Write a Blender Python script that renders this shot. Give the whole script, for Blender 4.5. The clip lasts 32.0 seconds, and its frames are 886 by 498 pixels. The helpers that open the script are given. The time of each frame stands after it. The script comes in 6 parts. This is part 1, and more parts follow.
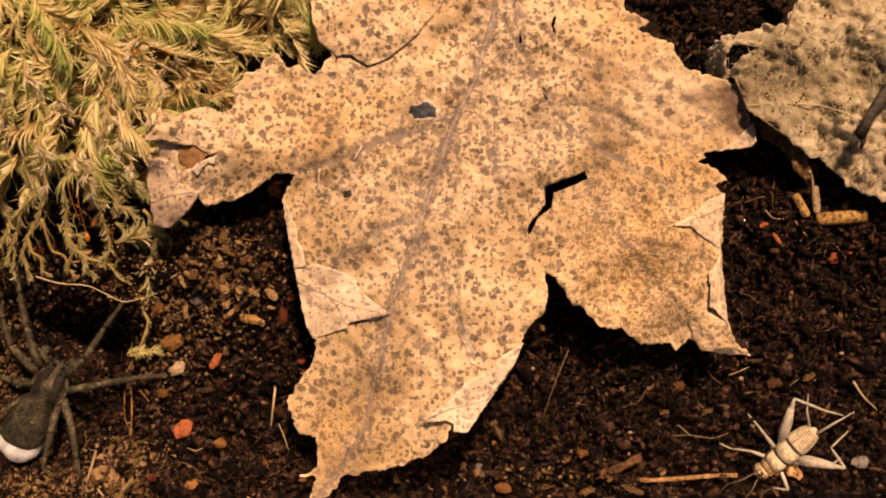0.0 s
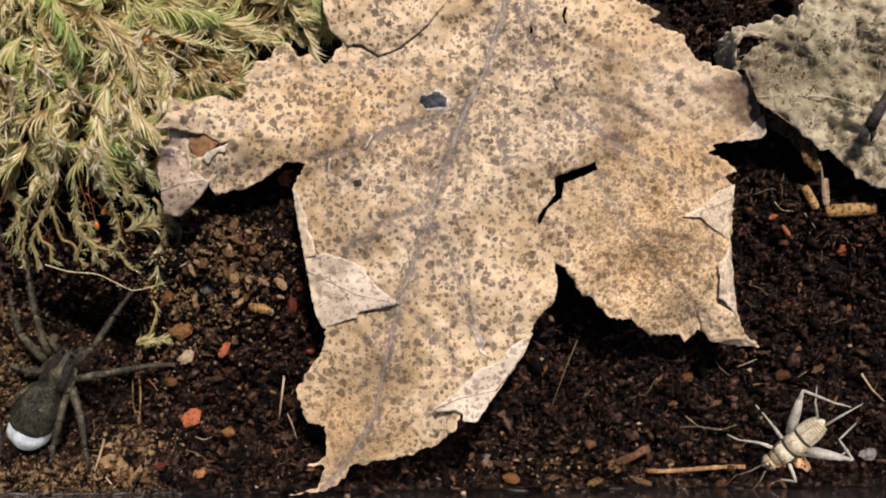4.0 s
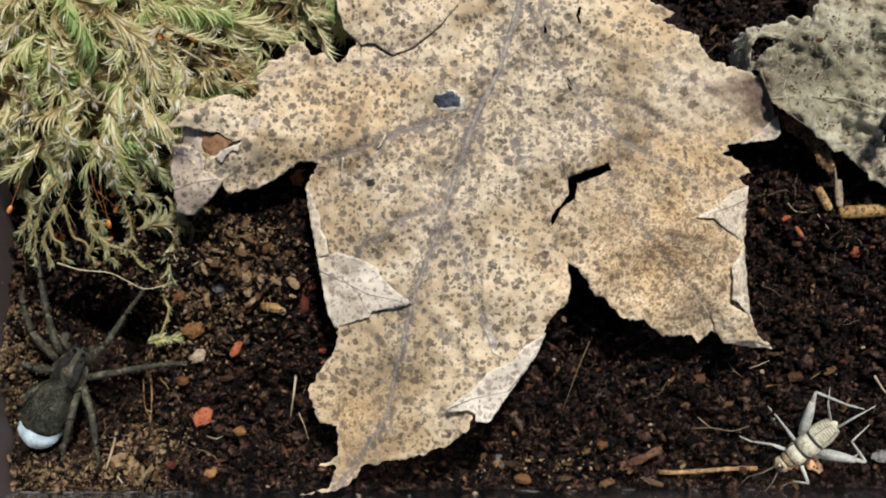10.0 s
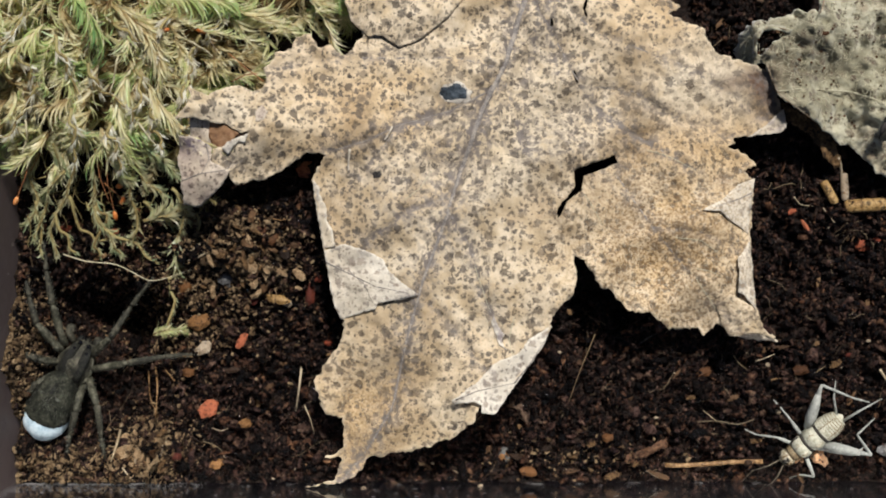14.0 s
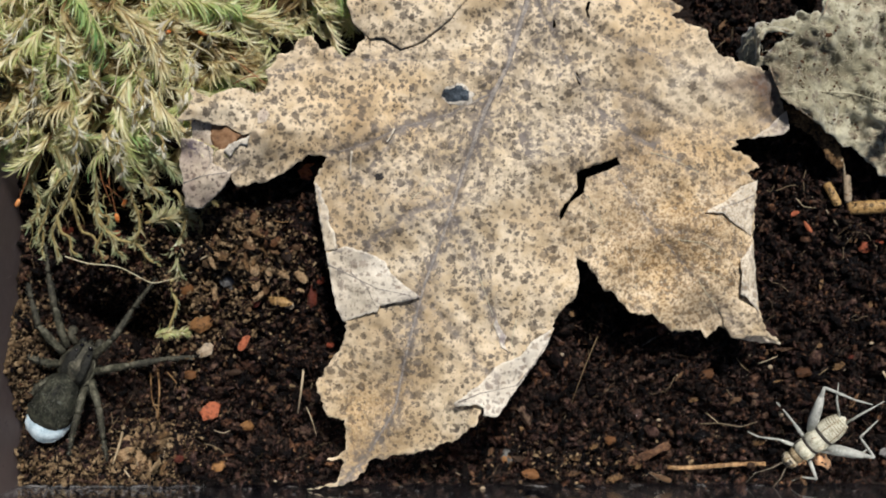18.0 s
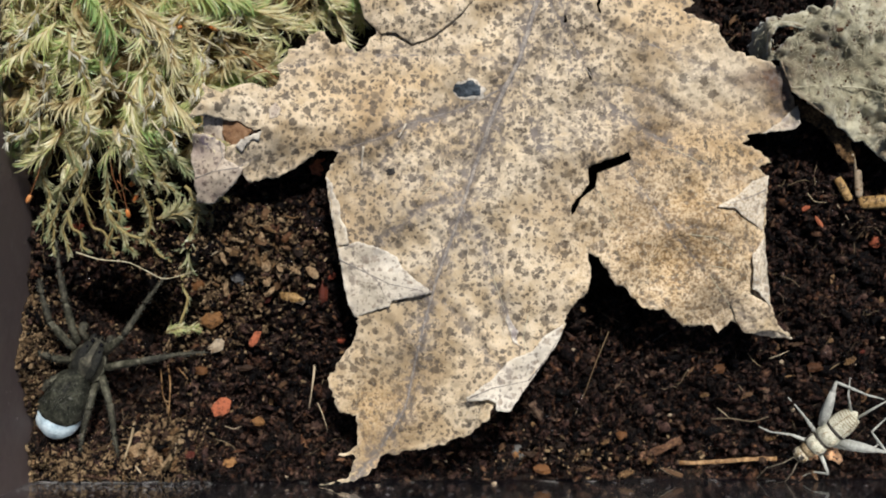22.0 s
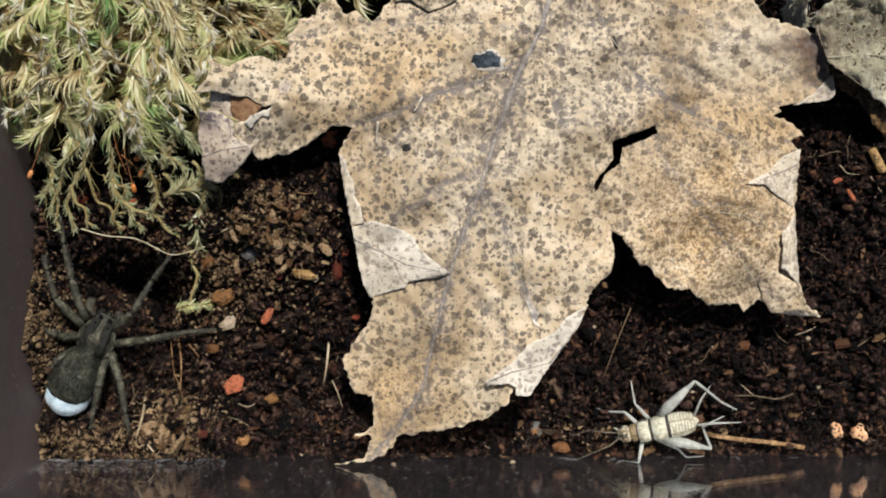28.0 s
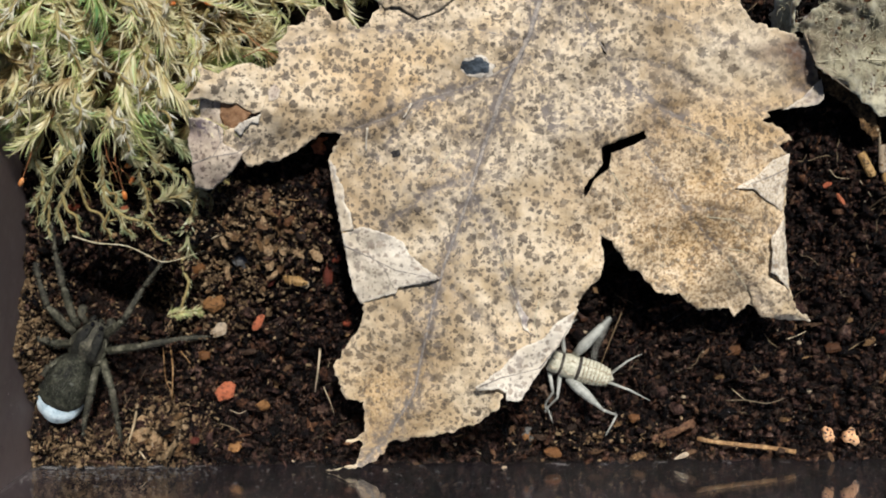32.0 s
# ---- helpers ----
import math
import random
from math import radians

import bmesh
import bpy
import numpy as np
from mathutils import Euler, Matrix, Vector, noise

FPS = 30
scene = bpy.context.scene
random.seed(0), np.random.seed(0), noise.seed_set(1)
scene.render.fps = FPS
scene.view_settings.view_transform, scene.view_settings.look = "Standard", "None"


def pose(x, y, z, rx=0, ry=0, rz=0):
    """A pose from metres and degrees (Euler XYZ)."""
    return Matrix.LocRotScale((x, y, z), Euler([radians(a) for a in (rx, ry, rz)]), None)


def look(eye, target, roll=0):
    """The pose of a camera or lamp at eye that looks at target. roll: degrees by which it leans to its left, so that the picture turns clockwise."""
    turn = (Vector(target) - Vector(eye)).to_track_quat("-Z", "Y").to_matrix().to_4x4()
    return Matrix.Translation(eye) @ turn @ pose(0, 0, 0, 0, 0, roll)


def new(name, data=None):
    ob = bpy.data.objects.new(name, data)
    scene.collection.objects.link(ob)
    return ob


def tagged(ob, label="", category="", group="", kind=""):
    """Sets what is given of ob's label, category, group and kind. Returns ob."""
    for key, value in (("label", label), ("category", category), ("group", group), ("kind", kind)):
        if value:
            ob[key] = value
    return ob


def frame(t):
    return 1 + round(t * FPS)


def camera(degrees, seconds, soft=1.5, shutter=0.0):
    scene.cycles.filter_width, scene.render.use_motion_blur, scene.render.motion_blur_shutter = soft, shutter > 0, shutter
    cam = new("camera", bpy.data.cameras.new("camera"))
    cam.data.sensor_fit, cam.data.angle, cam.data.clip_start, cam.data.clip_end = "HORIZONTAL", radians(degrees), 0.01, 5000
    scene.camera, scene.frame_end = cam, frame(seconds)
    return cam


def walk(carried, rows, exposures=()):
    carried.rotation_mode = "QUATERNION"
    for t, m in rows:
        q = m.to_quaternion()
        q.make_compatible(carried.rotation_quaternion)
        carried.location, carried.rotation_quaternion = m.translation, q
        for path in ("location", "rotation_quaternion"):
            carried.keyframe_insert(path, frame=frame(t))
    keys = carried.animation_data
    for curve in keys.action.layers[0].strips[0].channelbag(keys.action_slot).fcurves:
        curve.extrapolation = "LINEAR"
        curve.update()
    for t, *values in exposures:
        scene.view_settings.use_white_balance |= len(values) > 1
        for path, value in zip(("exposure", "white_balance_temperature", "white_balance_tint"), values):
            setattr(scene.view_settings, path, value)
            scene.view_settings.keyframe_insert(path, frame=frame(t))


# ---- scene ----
from mathutils import geometry

CM = 0.01
EYE = 21.54          # usual height of the lens over the soil, in cm

PATH = [
    (0, 0.504, -0.008, 21.533, 0.933, 0.170, -0.734),
    (0.5, 0.500, 0.071, 21.512, 0.640, 0.151, -0.803),
    (1, 0.506, 0.035, 21.518, 0.553, 0.228, -0.688),
    (1.5, 0.432, -0.016, 21.519, 0.636, 0.113, -0.650),
    (2, 0.466, -0.075, 21.533, 0.707, 0.178, -0.592),
    (2.5, 0.432, -0.148, 21.553, 0.927, 0.109, -0.579),
    (3, 0.365, -0.195, 21.544, 0.977, 0.114, -0.558),
    (3.5, 0.312, -0.123, 21.547, 0.766, 0.082, -0.485),
    (5.5, 0.311, -0.200, 21.507, 1.109, 0.142, -0.383),
    (6, 0.208, -0.063, 21.500, 0.815, 0.010, -0.290),
    (6.5, 0.175, -0.063, 21.483, 0.810, 0.054, -0.283),
    (7, 0.143, -0.075, 21.496, 0.811, 0.084, -0.237),
    (7.5, 0.121, -0.089, 21.493, 0.716, 0.104, -0.172),
    (8, 0.146, -0.146, 21.496, 0.787, 0.161, -0.169),
    (8.5, 0.133, -0.186, 21.525, 0.865, 0.076, -0.209),
    (9, 0.143, -0.261, 21.524, 0.989, 0.109, -0.219),
    (9.5, 0.089, -0.122, 21.519, 0.713, 0.036, -0.189),
    (10, 0.111, -0.125, 21.505, 0.792, 0.134, -0.202),
    (10.5, 0.094, -0.110, 21.494, 0.690, 0.114, -0.170),
    (11, 0.078, -0.146, 21.500, 0.776, 0.144, -0.186),
    (11.5, 0.085, -0.232, 21.500, 0.883, 0.131, -0.175),
    (12, 0.076, -0.284, 21.521, 0.953, 0.141, -0.127),
    (12.5, 0.003, -0.306, 21.511, 0.882, 0.004, -0.013),
    (13, 0.041, -0.323, 21.540, 0.876, 0.116, -0.049),
    (13.5, 0.014, -0.369, 21.544, 0.941, 0.083, -0.086),
    (14, -0.012, -0.351, 21.513, 1.050, 0.081, -0.063),
    (14.5, -0.045, -0.331, 21.524, 1.023, 0.103, -0.025),
    (16.5, -0.046, -0.253, 21.486, 0.975, 0.169, -0.037),
    (17, -0.061, -0.263, 21.489, 0.859, 0.158, -0.056),
    (17.5, -0.062, -0.307, 21.504, 0.960, 0.148, -0.031),
    (18, -0.014, -0.278, 21.485, 0.951, 0.179, -0.072),
    (18.5, 0.019, -0.220, 21.472, 0.848, 0.255, -0.060),
    (19, -0.042, -0.224, 21.460, 0.926, 0.202, -0.069),
    (19.5, -0.135, -0.211, 21.457, 0.890, 0.089, -0.068),
    (20, -0.133, -0.214, 21.466, 0.811, 0.109, -0.077),
    (20.5, -0.176, -0.220, 21.466, 0.814, 0.096, -0.129),
    (21, -0.257, -0.258, 21.457, 0.864, -0.030, -0.198),
    (21.5, -0.184, -0.345, 21.484, 1.004, 0.161, -0.130),
    (22, -0.235, -0.361, 21.474, 0.959, 0.105, -0.157),
    (22.5, -0.229, -0.306, 21.460, 1.007, 0.139, -0.170),
    (23, -0.314, -0.194, 21.402, 1.081, 0.208, -0.146),
    (23.5, -0.464, -0.024, 21.303, 1.083, 0.123, 0.039),
    (24, -0.610, 0.469, 21.180, 0.231, -0.090, 0.159),
    (24.5, -0.639, 0.737, 21.055, -0.342, 0.021, 0.320),
    (25, -0.587, 0.929, 20.923, -1.275, 0.280, 0.381),
    (25.5, -0.560, 1.078, 20.813, -2.253, 0.270, 0.318),
    (27.5, -0.413, 1.243, 20.734, -4.396, 0.380, -0.154),
    (28, -0.451, 1.115, 20.727, -4.334, 0.309, -0.248),
    (28.5, -0.424, 1.105, 20.740, -4.491, 0.345, -0.272),
    (29, -0.399, 1.019, 20.767, -4.332, 0.357, -0.262),
    (29.5, -0.353, 1.053, 20.764, -4.363, 0.403, -0.206),
    (30, -0.382, 1.002, 20.778, -4.178, 0.376, -0.183),
    (30.5, -0.363, 0.995, 20.776, -4.055, 0.420, -0.183),
    (31, -0.301, 0.943, 20.768, -3.888, 0.432, -0.265),
    (31.5, -0.313, 1.074, 20.764, -4.019, 0.356, -0.320),
    (32, -0.258, 1.078, 20.765, -3.953, 0.383, -0.499),
]

cam = camera(40.0, 32.0, soft=1.9, shutter=0.5)
walk(cam, [(t, pose(x * CM, y * CM, z * CM, rx, ry, rz)) for t, x, y, z, rx, ry, rz in PATH],
     exposures=[(0, 0.12, 17000, 47), (1.0, 0.12, 17000, 47), (2.0, 0.12, 16000, 46), (3.0, 0.12, 9500, 34), (3.5, 0.12, 8000, 28), (5.5, 0.12, 6350, 10),
                (8, 0.12, 6300, 10), (25.5, 0.12, 6300, 10), (27.5, 0.19, 6300, 10), (32, 0.19, 6300, 10)])

# ---- world and sun ----
world = bpy.data.worlds.new("sky")
world.use_nodes = True
scene.world = world
nt = world.node_tree
sky = nt.nodes.new("ShaderNodeTexSky")
sky.sky_type = "NISHITA"
sky.sun_disc = False
sky.sun_elevation = radians(54)
sky.sun_rotation = radians(15)
nt.links.new(sky.outputs[0], nt.nodes["Background"].inputs[0])
nt.nodes["Background"].inputs[1].default_value = 0.038
sun = new("sun", bpy.data.lights.new("sun", "SUN"))
sun.data.energy = 4.5
sun.data.angle = radians(6)
sun.data.color = (1.0, 0.95, 0.88)
sun.matrix_world = look((0.26, 1.0, 1.46), (0, 0, 0))


# ---- small tools ----
def plan(u, v, z=0.0):
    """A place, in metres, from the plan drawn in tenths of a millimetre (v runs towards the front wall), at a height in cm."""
    k = 1e-4 * (1 - z / EYE)
    return Vector(((u - 784) * k, (441 - v) * k, z * CM))


def plan_np(u, v, z):
    k = 1e-4 * (1 - z / EYE)
    return np.stack([(u - 784) * k, (441 - v) * k, z * CM], -1)


def ripples(seed, count, shortest, longest):
    """A smooth random relief: waves of random direction; returns f(x, y) of about unit size."""
    rng = np.random.default_rng(seed)
    length = rng.uniform(shortest, longest, count)
    turn, phase = rng.uniform(0, 2 * np.pi, count), rng.uniform(0, 2 * np.pi, count)
    kx, ky = 2 * np.pi / length * np.cos(turn), 2 * np.pi / length * np.sin(turn)

    def f(x, y):
        x, y = np.asarray(x, float), np.asarray(y, float)
        out = np.zeros(np.broadcast(x, y).shape)
        for a, b, p in zip(kx, ky, phase):
            out += np.sin(a * x + b * y + p)
        return out * np.sqrt(2.0 / count)

    return f


class Shape:
    """Collects vertices and faces of one mesh."""

    def __init__(self):
        self.v, self.f, self.n = [], [], 0

    def add(self, verts, faces):
        self.v.extend(tuple(p) for p in verts)
        self.f.extend(tuple(i + self.n for i in q) for q in faces)
        self.n = len(self.v)
        return self

    def tube(self, pts, radii, sides=8, flat=1.0):
        """A tapered tube through points, closed at both ends."""
        pts = [Vector(p) for p in pts]
        verts, faces = [], []
        ref = Vector((0, 0, 1))
        for i, p in enumerate(pts):
            d = (pts[min(i + 1, len(pts) - 1)] - pts[max(i - 1, 0)]).normalized()
            if abs(d.dot(ref)) > 0.95:
                ref = Vector((1, 0, 0))
            a = d.cross(ref).normalized()
            b = a.cross(d).normalized()
            for k in range(sides):
                w = 2 * math.pi * k / sides
                verts.append(p + float(radii[i]) * (a * math.cos(w) + b * math.sin(w) * flat))
        for i in range(len(pts) - 1):
            for k in range(sides):
                j = (k + 1) % sides
                faces.append((i * sides + k, i * sides + j, (i + 1) * sides + j, (i + 1) * sides + k))
        faces.append(tuple(reversed(range(sides))))
        faces.append(tuple(range((len(pts) - 1) * sides, len(pts) * sides)))
        return self.add(verts, faces)

    def blob(self, centre, size, turn=None, rough=0.0, rings=10, sides=14, seed=0, squash=None):
        """An ellipsoid with an uneven skin. squash(t) widens or narrows it along its local x, t from -1 to 1."""
        rng = ripples(seed, 7, 0.8, 2.2)
        verts, faces = [], []
        turn = turn or Matrix.Identity(3)
        for i in range(rings + 1):
            t = math.pi * i / rings
            for k in range(sides):
                w = 2 * math.pi * k / sides
                p = Vector((math.cos(t), math.sin(t) * math.cos(w), math.sin(t) * math.sin(w)))
                r = 1 + rough * float(rng(p.x * 1.7 + p.z, p.y * 1.7 - p.z))
                s = squash(p.x) if squash else 1.0
                q = Vector((p.x * size[0], p.y * size[1] * s, p.z * size[2] * s)) * r
                verts.append(Vector(centre) + turn @ q)
        for i in range(rings):
            for k in range(sides):
                j = (k + 1) % sides
                faces.append((i * sides + k, (i + 1) * sides + k, (i + 1) * sides + j, i * sides + j))
        return self.add(verts, faces)

    def mesh(self, name, smooth=True):
        me = bpy.data.meshes.new(name)
        me.from_pydata(self.v, [], self.f)
        if smooth:
            me.polygons.foreach_set("use_smooth", [True] * len(me.polygons))
        me.update()
        return me


def raw_mesh(name, verts, faces, smooth=False):
    """A mesh from arrays: verts (n, 3), faces (m, k)."""
    me = bpy.data.meshes.new(name)
    m, k = faces.shape
    me.vertices.add(len(verts))
    me.vertices.foreach_set("co", np.asarray(verts, np.float32).ravel())
    me.loops.add(m * k)
    me.loops.foreach_set("vertex_index", faces.astype(np.int32).ravel())
    me.polygons.add(m)
    me.polygons.foreach_set("loop_start", np.arange(0, m * k, k, dtype=np.int32))
    if smooth:
        me.polygons.foreach_set("use_smooth", np.ones(m, bool))
    me.update(calc_edges=True)
    return me


def thing(name, label, category, at=None, group="", kind=""):
    ob = new(name)
    if at is not None:
        ob.location = at
    ob.empty_display_size = 0.003
    return tagged(ob, label, category, group, kind)


def part(name, shape, material, parent, label="", smooth=True, pivot=None):
    """One mesh under a thing or under a part, given where it lies in the world. pivot: the point about which it turns."""
    me = shape.mesh(name, smooth) if isinstance(shape, Shape) else shape
    me.materials.append(material)
    ob = new(name, me)
    ob.parent = parent
    base, up = Vector(), parent
    while up:
        base, up = base + up.location, up.parent
    spot = Vector(pivot) if pivot is not None else base
    me.transform(Matrix.Translation(-spot))
    ob.location = spot - base
    if label:
        ob["label"] = label
    return ob


def solo(name, shape, material, label, category, group="", kind="", smooth=True):
    """A thing that is one mesh."""
    me = shape.mesh(name, smooth) if isinstance(shape, Shape) else shape
    me.materials.append(material)
    ob = new(name, me)
    if not kind:
        co = np.array([tuple(v.co) for v in me.vertices])
        foot = Vector(((co[:, 0].min() + co[:, 0].max()) / 2, (co[:, 1].min() + co[:, 1].max()) / 2, co[:, 2].min()))
        me.transform(Matrix.Translation(-foot))
        ob.location = foot
    return tagged(ob, label, category, group, kind)


def inside(poly, x, y):
    """Which points lie in a polygon (n, 2)."""
    hit = np.zeros(len(x), bool)
    a = np.asarray(poly, float)
    b = np.roll(a, -1, 0)
    for (x0, y0), (x1, y1) in zip(a, b):
        if y0 != y1:
            cross = (y0 > y) != (y1 > y)
            hit ^= cross & (x < (x1 - x0) * (y - y0) / (y1 - y0) + x0)
    return hit


def gap(poly, x, y):
    """Distance of points from the line of a polygon or polyline (n, 2), taken as open."""
    a = np.asarray(poly, float)
    best = np.full(len(x), 1e9)
    for (x0, y0), (x1, y1) in zip(a[:-1], a[1:]):
        dx, dy = x1 - x0, y1 - y0
        t = np.clip(((x - x0) * dx + (y - y0) * dy) / (dx * dx + dy * dy + 1e-9), 0, 1)
        best = np.minimum(best, np.hypot(x - x0 - t * dx, y - y0 - t * dy))
    return best


def ragged(poly, step, tooth, seed):
    """A closed outline cut into short steps, with small uneven teeth."""
    rng = np.random.default_rng(seed)
    out = []
    wave = ripples(seed + 500, 6, 14, 34)
    pts = [np.array(p, float) for p in poly]
    for a, b in zip(pts, pts[1:] + pts[:1]):
        d = b - a
        n = max(1, int(np.hypot(*d) / step))
        side = np.array([d[1], -d[0]]) / (np.hypot(*d) + 1e-9)
        for i in range(n):
            q = a + d * i / n
            amp = 0 if i == 0 else tooth * ((rng.random() - 0.5) * 2.0 + 0.5 * float(wave(*q)))
            out.append(q + side * amp)
    return np.array(out)


def sheet(poly, spacing, seed, holes=()):
    """A flat triangulated sheet inside an outline: points (n, 2) and faces (m, 3)."""
    rng = np.random.default_rng(seed)
    lo, hi = poly.min(0), poly.max(0)
    gx, gy = np.meshgrid(np.arange(lo[0], hi[0], spacing), np.arange(lo[1], hi[1], spacing))
    gx, gy = (g.ravel() + rng.uniform(-0.3, 0.3, g.size) * spacing for g in (gx, gy))
    closed = np.vstack([poly, poly[:1]])
    keep = inside(poly, gx, gy) & (gap(closed, gx, gy) > spacing * 0.45)
    for h in holes:
        keep &= gap(np.vstack([h, h[:1]]), gx, gy) > spacing * 0.45
    verts, edges, n = [Vector(p) for p in poly], [(i, (i + 1) % len(poly)) for i in range(len(poly))], len(poly)
    for h in holes:
        verts += [Vector(p) for p in h]
        edges += [(n + i, n + (i + 1) % len(h)) for i in range(len(h))]
        n += len(h)
    verts += [Vector((x, y)) for x, y in zip(gx[keep], gy[keep])]
    v, _, f, *_ = geometry.delaunay_2d_cdt(verts, edges, [], 1, 1e-4)
    v, f = np.array([tuple(p) for p in v]), np.array([t for t in f if len(t) == 3])
    mid = v[f].mean(1)
    ok = inside(poly, mid[:, 0], mid[:, 1])
    for h in holes:
        ok &= ~inside(h, mid[:, 0], mid[:, 1])
    return v, f[ok]


# ---- materials ----
def material(name, rough=0.6, spec=0.4):
    m = bpy.data.materials.new(name)
    m.use_nodes = True
    b = m.node_tree.nodes["Principled BSDF"]
    b.inputs["Roughness"].default_value = rough
    b.inputs["Specular IOR Level"].default_value = spec
    return m, m.node_tree, b


def node(nt, kind, **values):
    n = nt.nodes.new(kind)
    for key, value in values.items():
        key = key.replace("_", " ")
        if key in n.inputs:
            n.inputs[key].default_value = value
    return n


def noise_of(nt, scale, detail=4.0, rough=0.6, coords=None):
    n = node(nt, "ShaderNodeTexNoise", Scale=scale, Detail=detail, Roughness=rough)
    if coords is not None:
        nt.links.new(coords, n.inputs["Vector"])
    return n


def ramp_of(nt, source, stops):
    r = nt.nodes.new("ShaderNodeValToRGB")
    while len(r.color_ramp.elements) < len(stops):
        r.color_ramp.elements.new(0.5)
    for e, (at, colour) in zip(r.color_ramp.elements, stops):
        e.position, e.color = at, (*colour, 1)
    nt.links.new(source, r.inputs[0])
    return r.outputs[0]


def blend(nt, amount, a, b, mode="MIX"):
    m = nt.nodes.new("ShaderNodeMix")
    m.data_type, m.blend_type = "RGBA", mode
    for slot, value in ((0, amount), (6, a), (7, b)):
        if isinstance(value, (int, float)):
            m.inputs[slot].default_value = value
        elif isinstance(value, tuple):
            m.inputs[slot].default_value = (*value, 1)
        else:
            nt.links.new(value, m.inputs[slot])
    return m.outputs[2]


def steps(nt, source, low, high, out_low=0.0, out_high=1.0):
    m = nt.nodes.new("ShaderNodeMapRange")
    m.interpolation_type = "SMOOTHSTEP"
    for slot, value in zip((1, 2, 3, 4), (low, high, out_low, out_high)):
        m.inputs[slot].default_value = value
    nt.links.new(source, m.inputs[0])
    return m.outputs[0]


def times_of(nt, a, b):
    m = nt.nodes.new("ShaderNodeMath")
    m.operation = "MULTIPLY"
    for slot, value in ((0, a), (1, b)):
        if isinstance(value, (int, float)):
            m.inputs[slot].default_value = value
        else:
            nt.links.new(value, m.inputs[slot])
    return m.outputs[0]


def relief(nt, b, height, strength, distance):
    n = node(nt, "ShaderNodeBump", Strength=strength, Distance=distance)
    nt.links.new(height, n.inputs["Height"])
    nt.links.new(n.outputs[0], b.inputs["Normal"])
    return n


def grained(name, stops, scale, rough=0.6, spec=0.2, bump=0.3, fine=4.0, vary="", sheen=0.0, lo=0.3, hi=0.7, depth=0.0002, dirt=0.0):
    """A surface whose colour runs over some stops by coarse and fine grain; vary: 'island' or 'object' shifts it piece by piece."""
    m, nt, b = material(name, rough, spec)
    co = nt.nodes.new("ShaderNodeTexCoord").outputs["Object"]
    coarse, grain = noise_of(nt, scale, 5, 0.65, co), noise_of(nt, scale * fine, 4, 0.7, co)
    mixed = blend(nt, 0.35, coarse.outputs[0], grain.outputs[0])
    if vary:
        if vary == "island":
            r = nt.nodes.new("ShaderNodeNewGeometry").outputs["Random Per Island"]
        else:
            r = nt.nodes.new("ShaderNodeObjectInfo").outputs["Random"]
        mixed = blend(nt, 0.62, mixed, r)
        lo, hi = 0.12, 0.88
    spread = steps(nt, mixed, lo, hi)
    colour = ramp_of(nt, spread, [(i / max(1, len(stops) - 1), c) for i, c in enumerate(stops)])
    if dirt:
        smudge = noise_of(nt, 1300, 4, 0.7, co)
        colour = blend(nt, times_of(nt, steps(nt, smudge.outputs[0], 0.5, 0.6), dirt), colour, (0.014, 0.008, 0.005))
    nt.links.new(colour, b.inputs["Base Color"])
    if bump:
        relief(nt, b, grain.outputs[0], bump, depth)
    if sheen:
        b.inputs["Sheen Weight"].default_value = sheen
    return m


SOIL = grained("damp_soil", [(0.002, 0.0013, 0.001), (0.007, 0.0038, 0.0028), (0.020, 0.011, 0.0075), (0.06, 0.034, 0.022)], 900,
               rough=0.6, spec=0.2, bump=0.8, vary="", depth=0.0006)
CRUMB, nt, b = material("soil_crumb", 0.6, 0.2)
co = nt.nodes.new("ShaderNodeTexCoord").outputs["Object"]
own = nt.nodes.new("ShaderNodeNewGeometry").outputs["Random Per Island"]
rubble, speckle, wide = noise_of(nt, 900, 5, 0.7, co), noise_of(nt, 4000, 4, 0.75, co), noise_of(nt, 90, 3, 0.5, co)
pick = blend(nt, 0.18, blend(nt, 0.42, own, steps(nt, rubble.outputs[0], 0.3, 0.7)), wide.outputs[0])
earth = ramp_of(nt, steps(nt, pick, 0.1, 0.9), [(0.0, (0.0015, 0.0011, 0.001)), (0.42, (0.0034, 0.0021, 0.0018)), (0.59, (0.0155, 0.0084, 0.0062)), (0.74, (0.050, 0.0275, 0.019)),
                                 (0.90, (0.070, 0.041, 0.027)), (1.0, (0.17, 0.11, 0.07))])
other = nt.nodes.new("ShaderNodeTexWhiteNoise")
other.noise_dimensions = "1D"
nt.links.new(own, other.inputs["W"])
tints = ramp_of(nt, other.outputs["Value"], [(0.0, (0.95, 0.95, 1.15)), (0.25, (0.9, 0.8, 0.9)), (0.5, (0.96, 1.0, 1.07)), (0.75, (1.1, 0.97, 0.92)), (0.9, (1.2, 0.98, 0.8)), (1.0, (1.45, 1.15, 0.9))])
nt.links.new(blend(nt, 1.0, earth, tints, "MULTIPLY"), b.inputs["Base Color"])
glint = noise_of(nt, 2300, 2, 0.5, co)
nt.links.new(steps(nt, glint.outputs[0], 0.56, 0.61, 0.7, 0.09), b.inputs["Roughness"])
nt.links.new(steps(nt, glint.outputs[0], 0.57, 0.62, 0.1, 1.0), b.inputs["Specular IOR Level"])
relief(nt, b, blend(nt, 0.5, rubble.outputs[0], speckle.outputs[0]), 1.0, 0.0006)
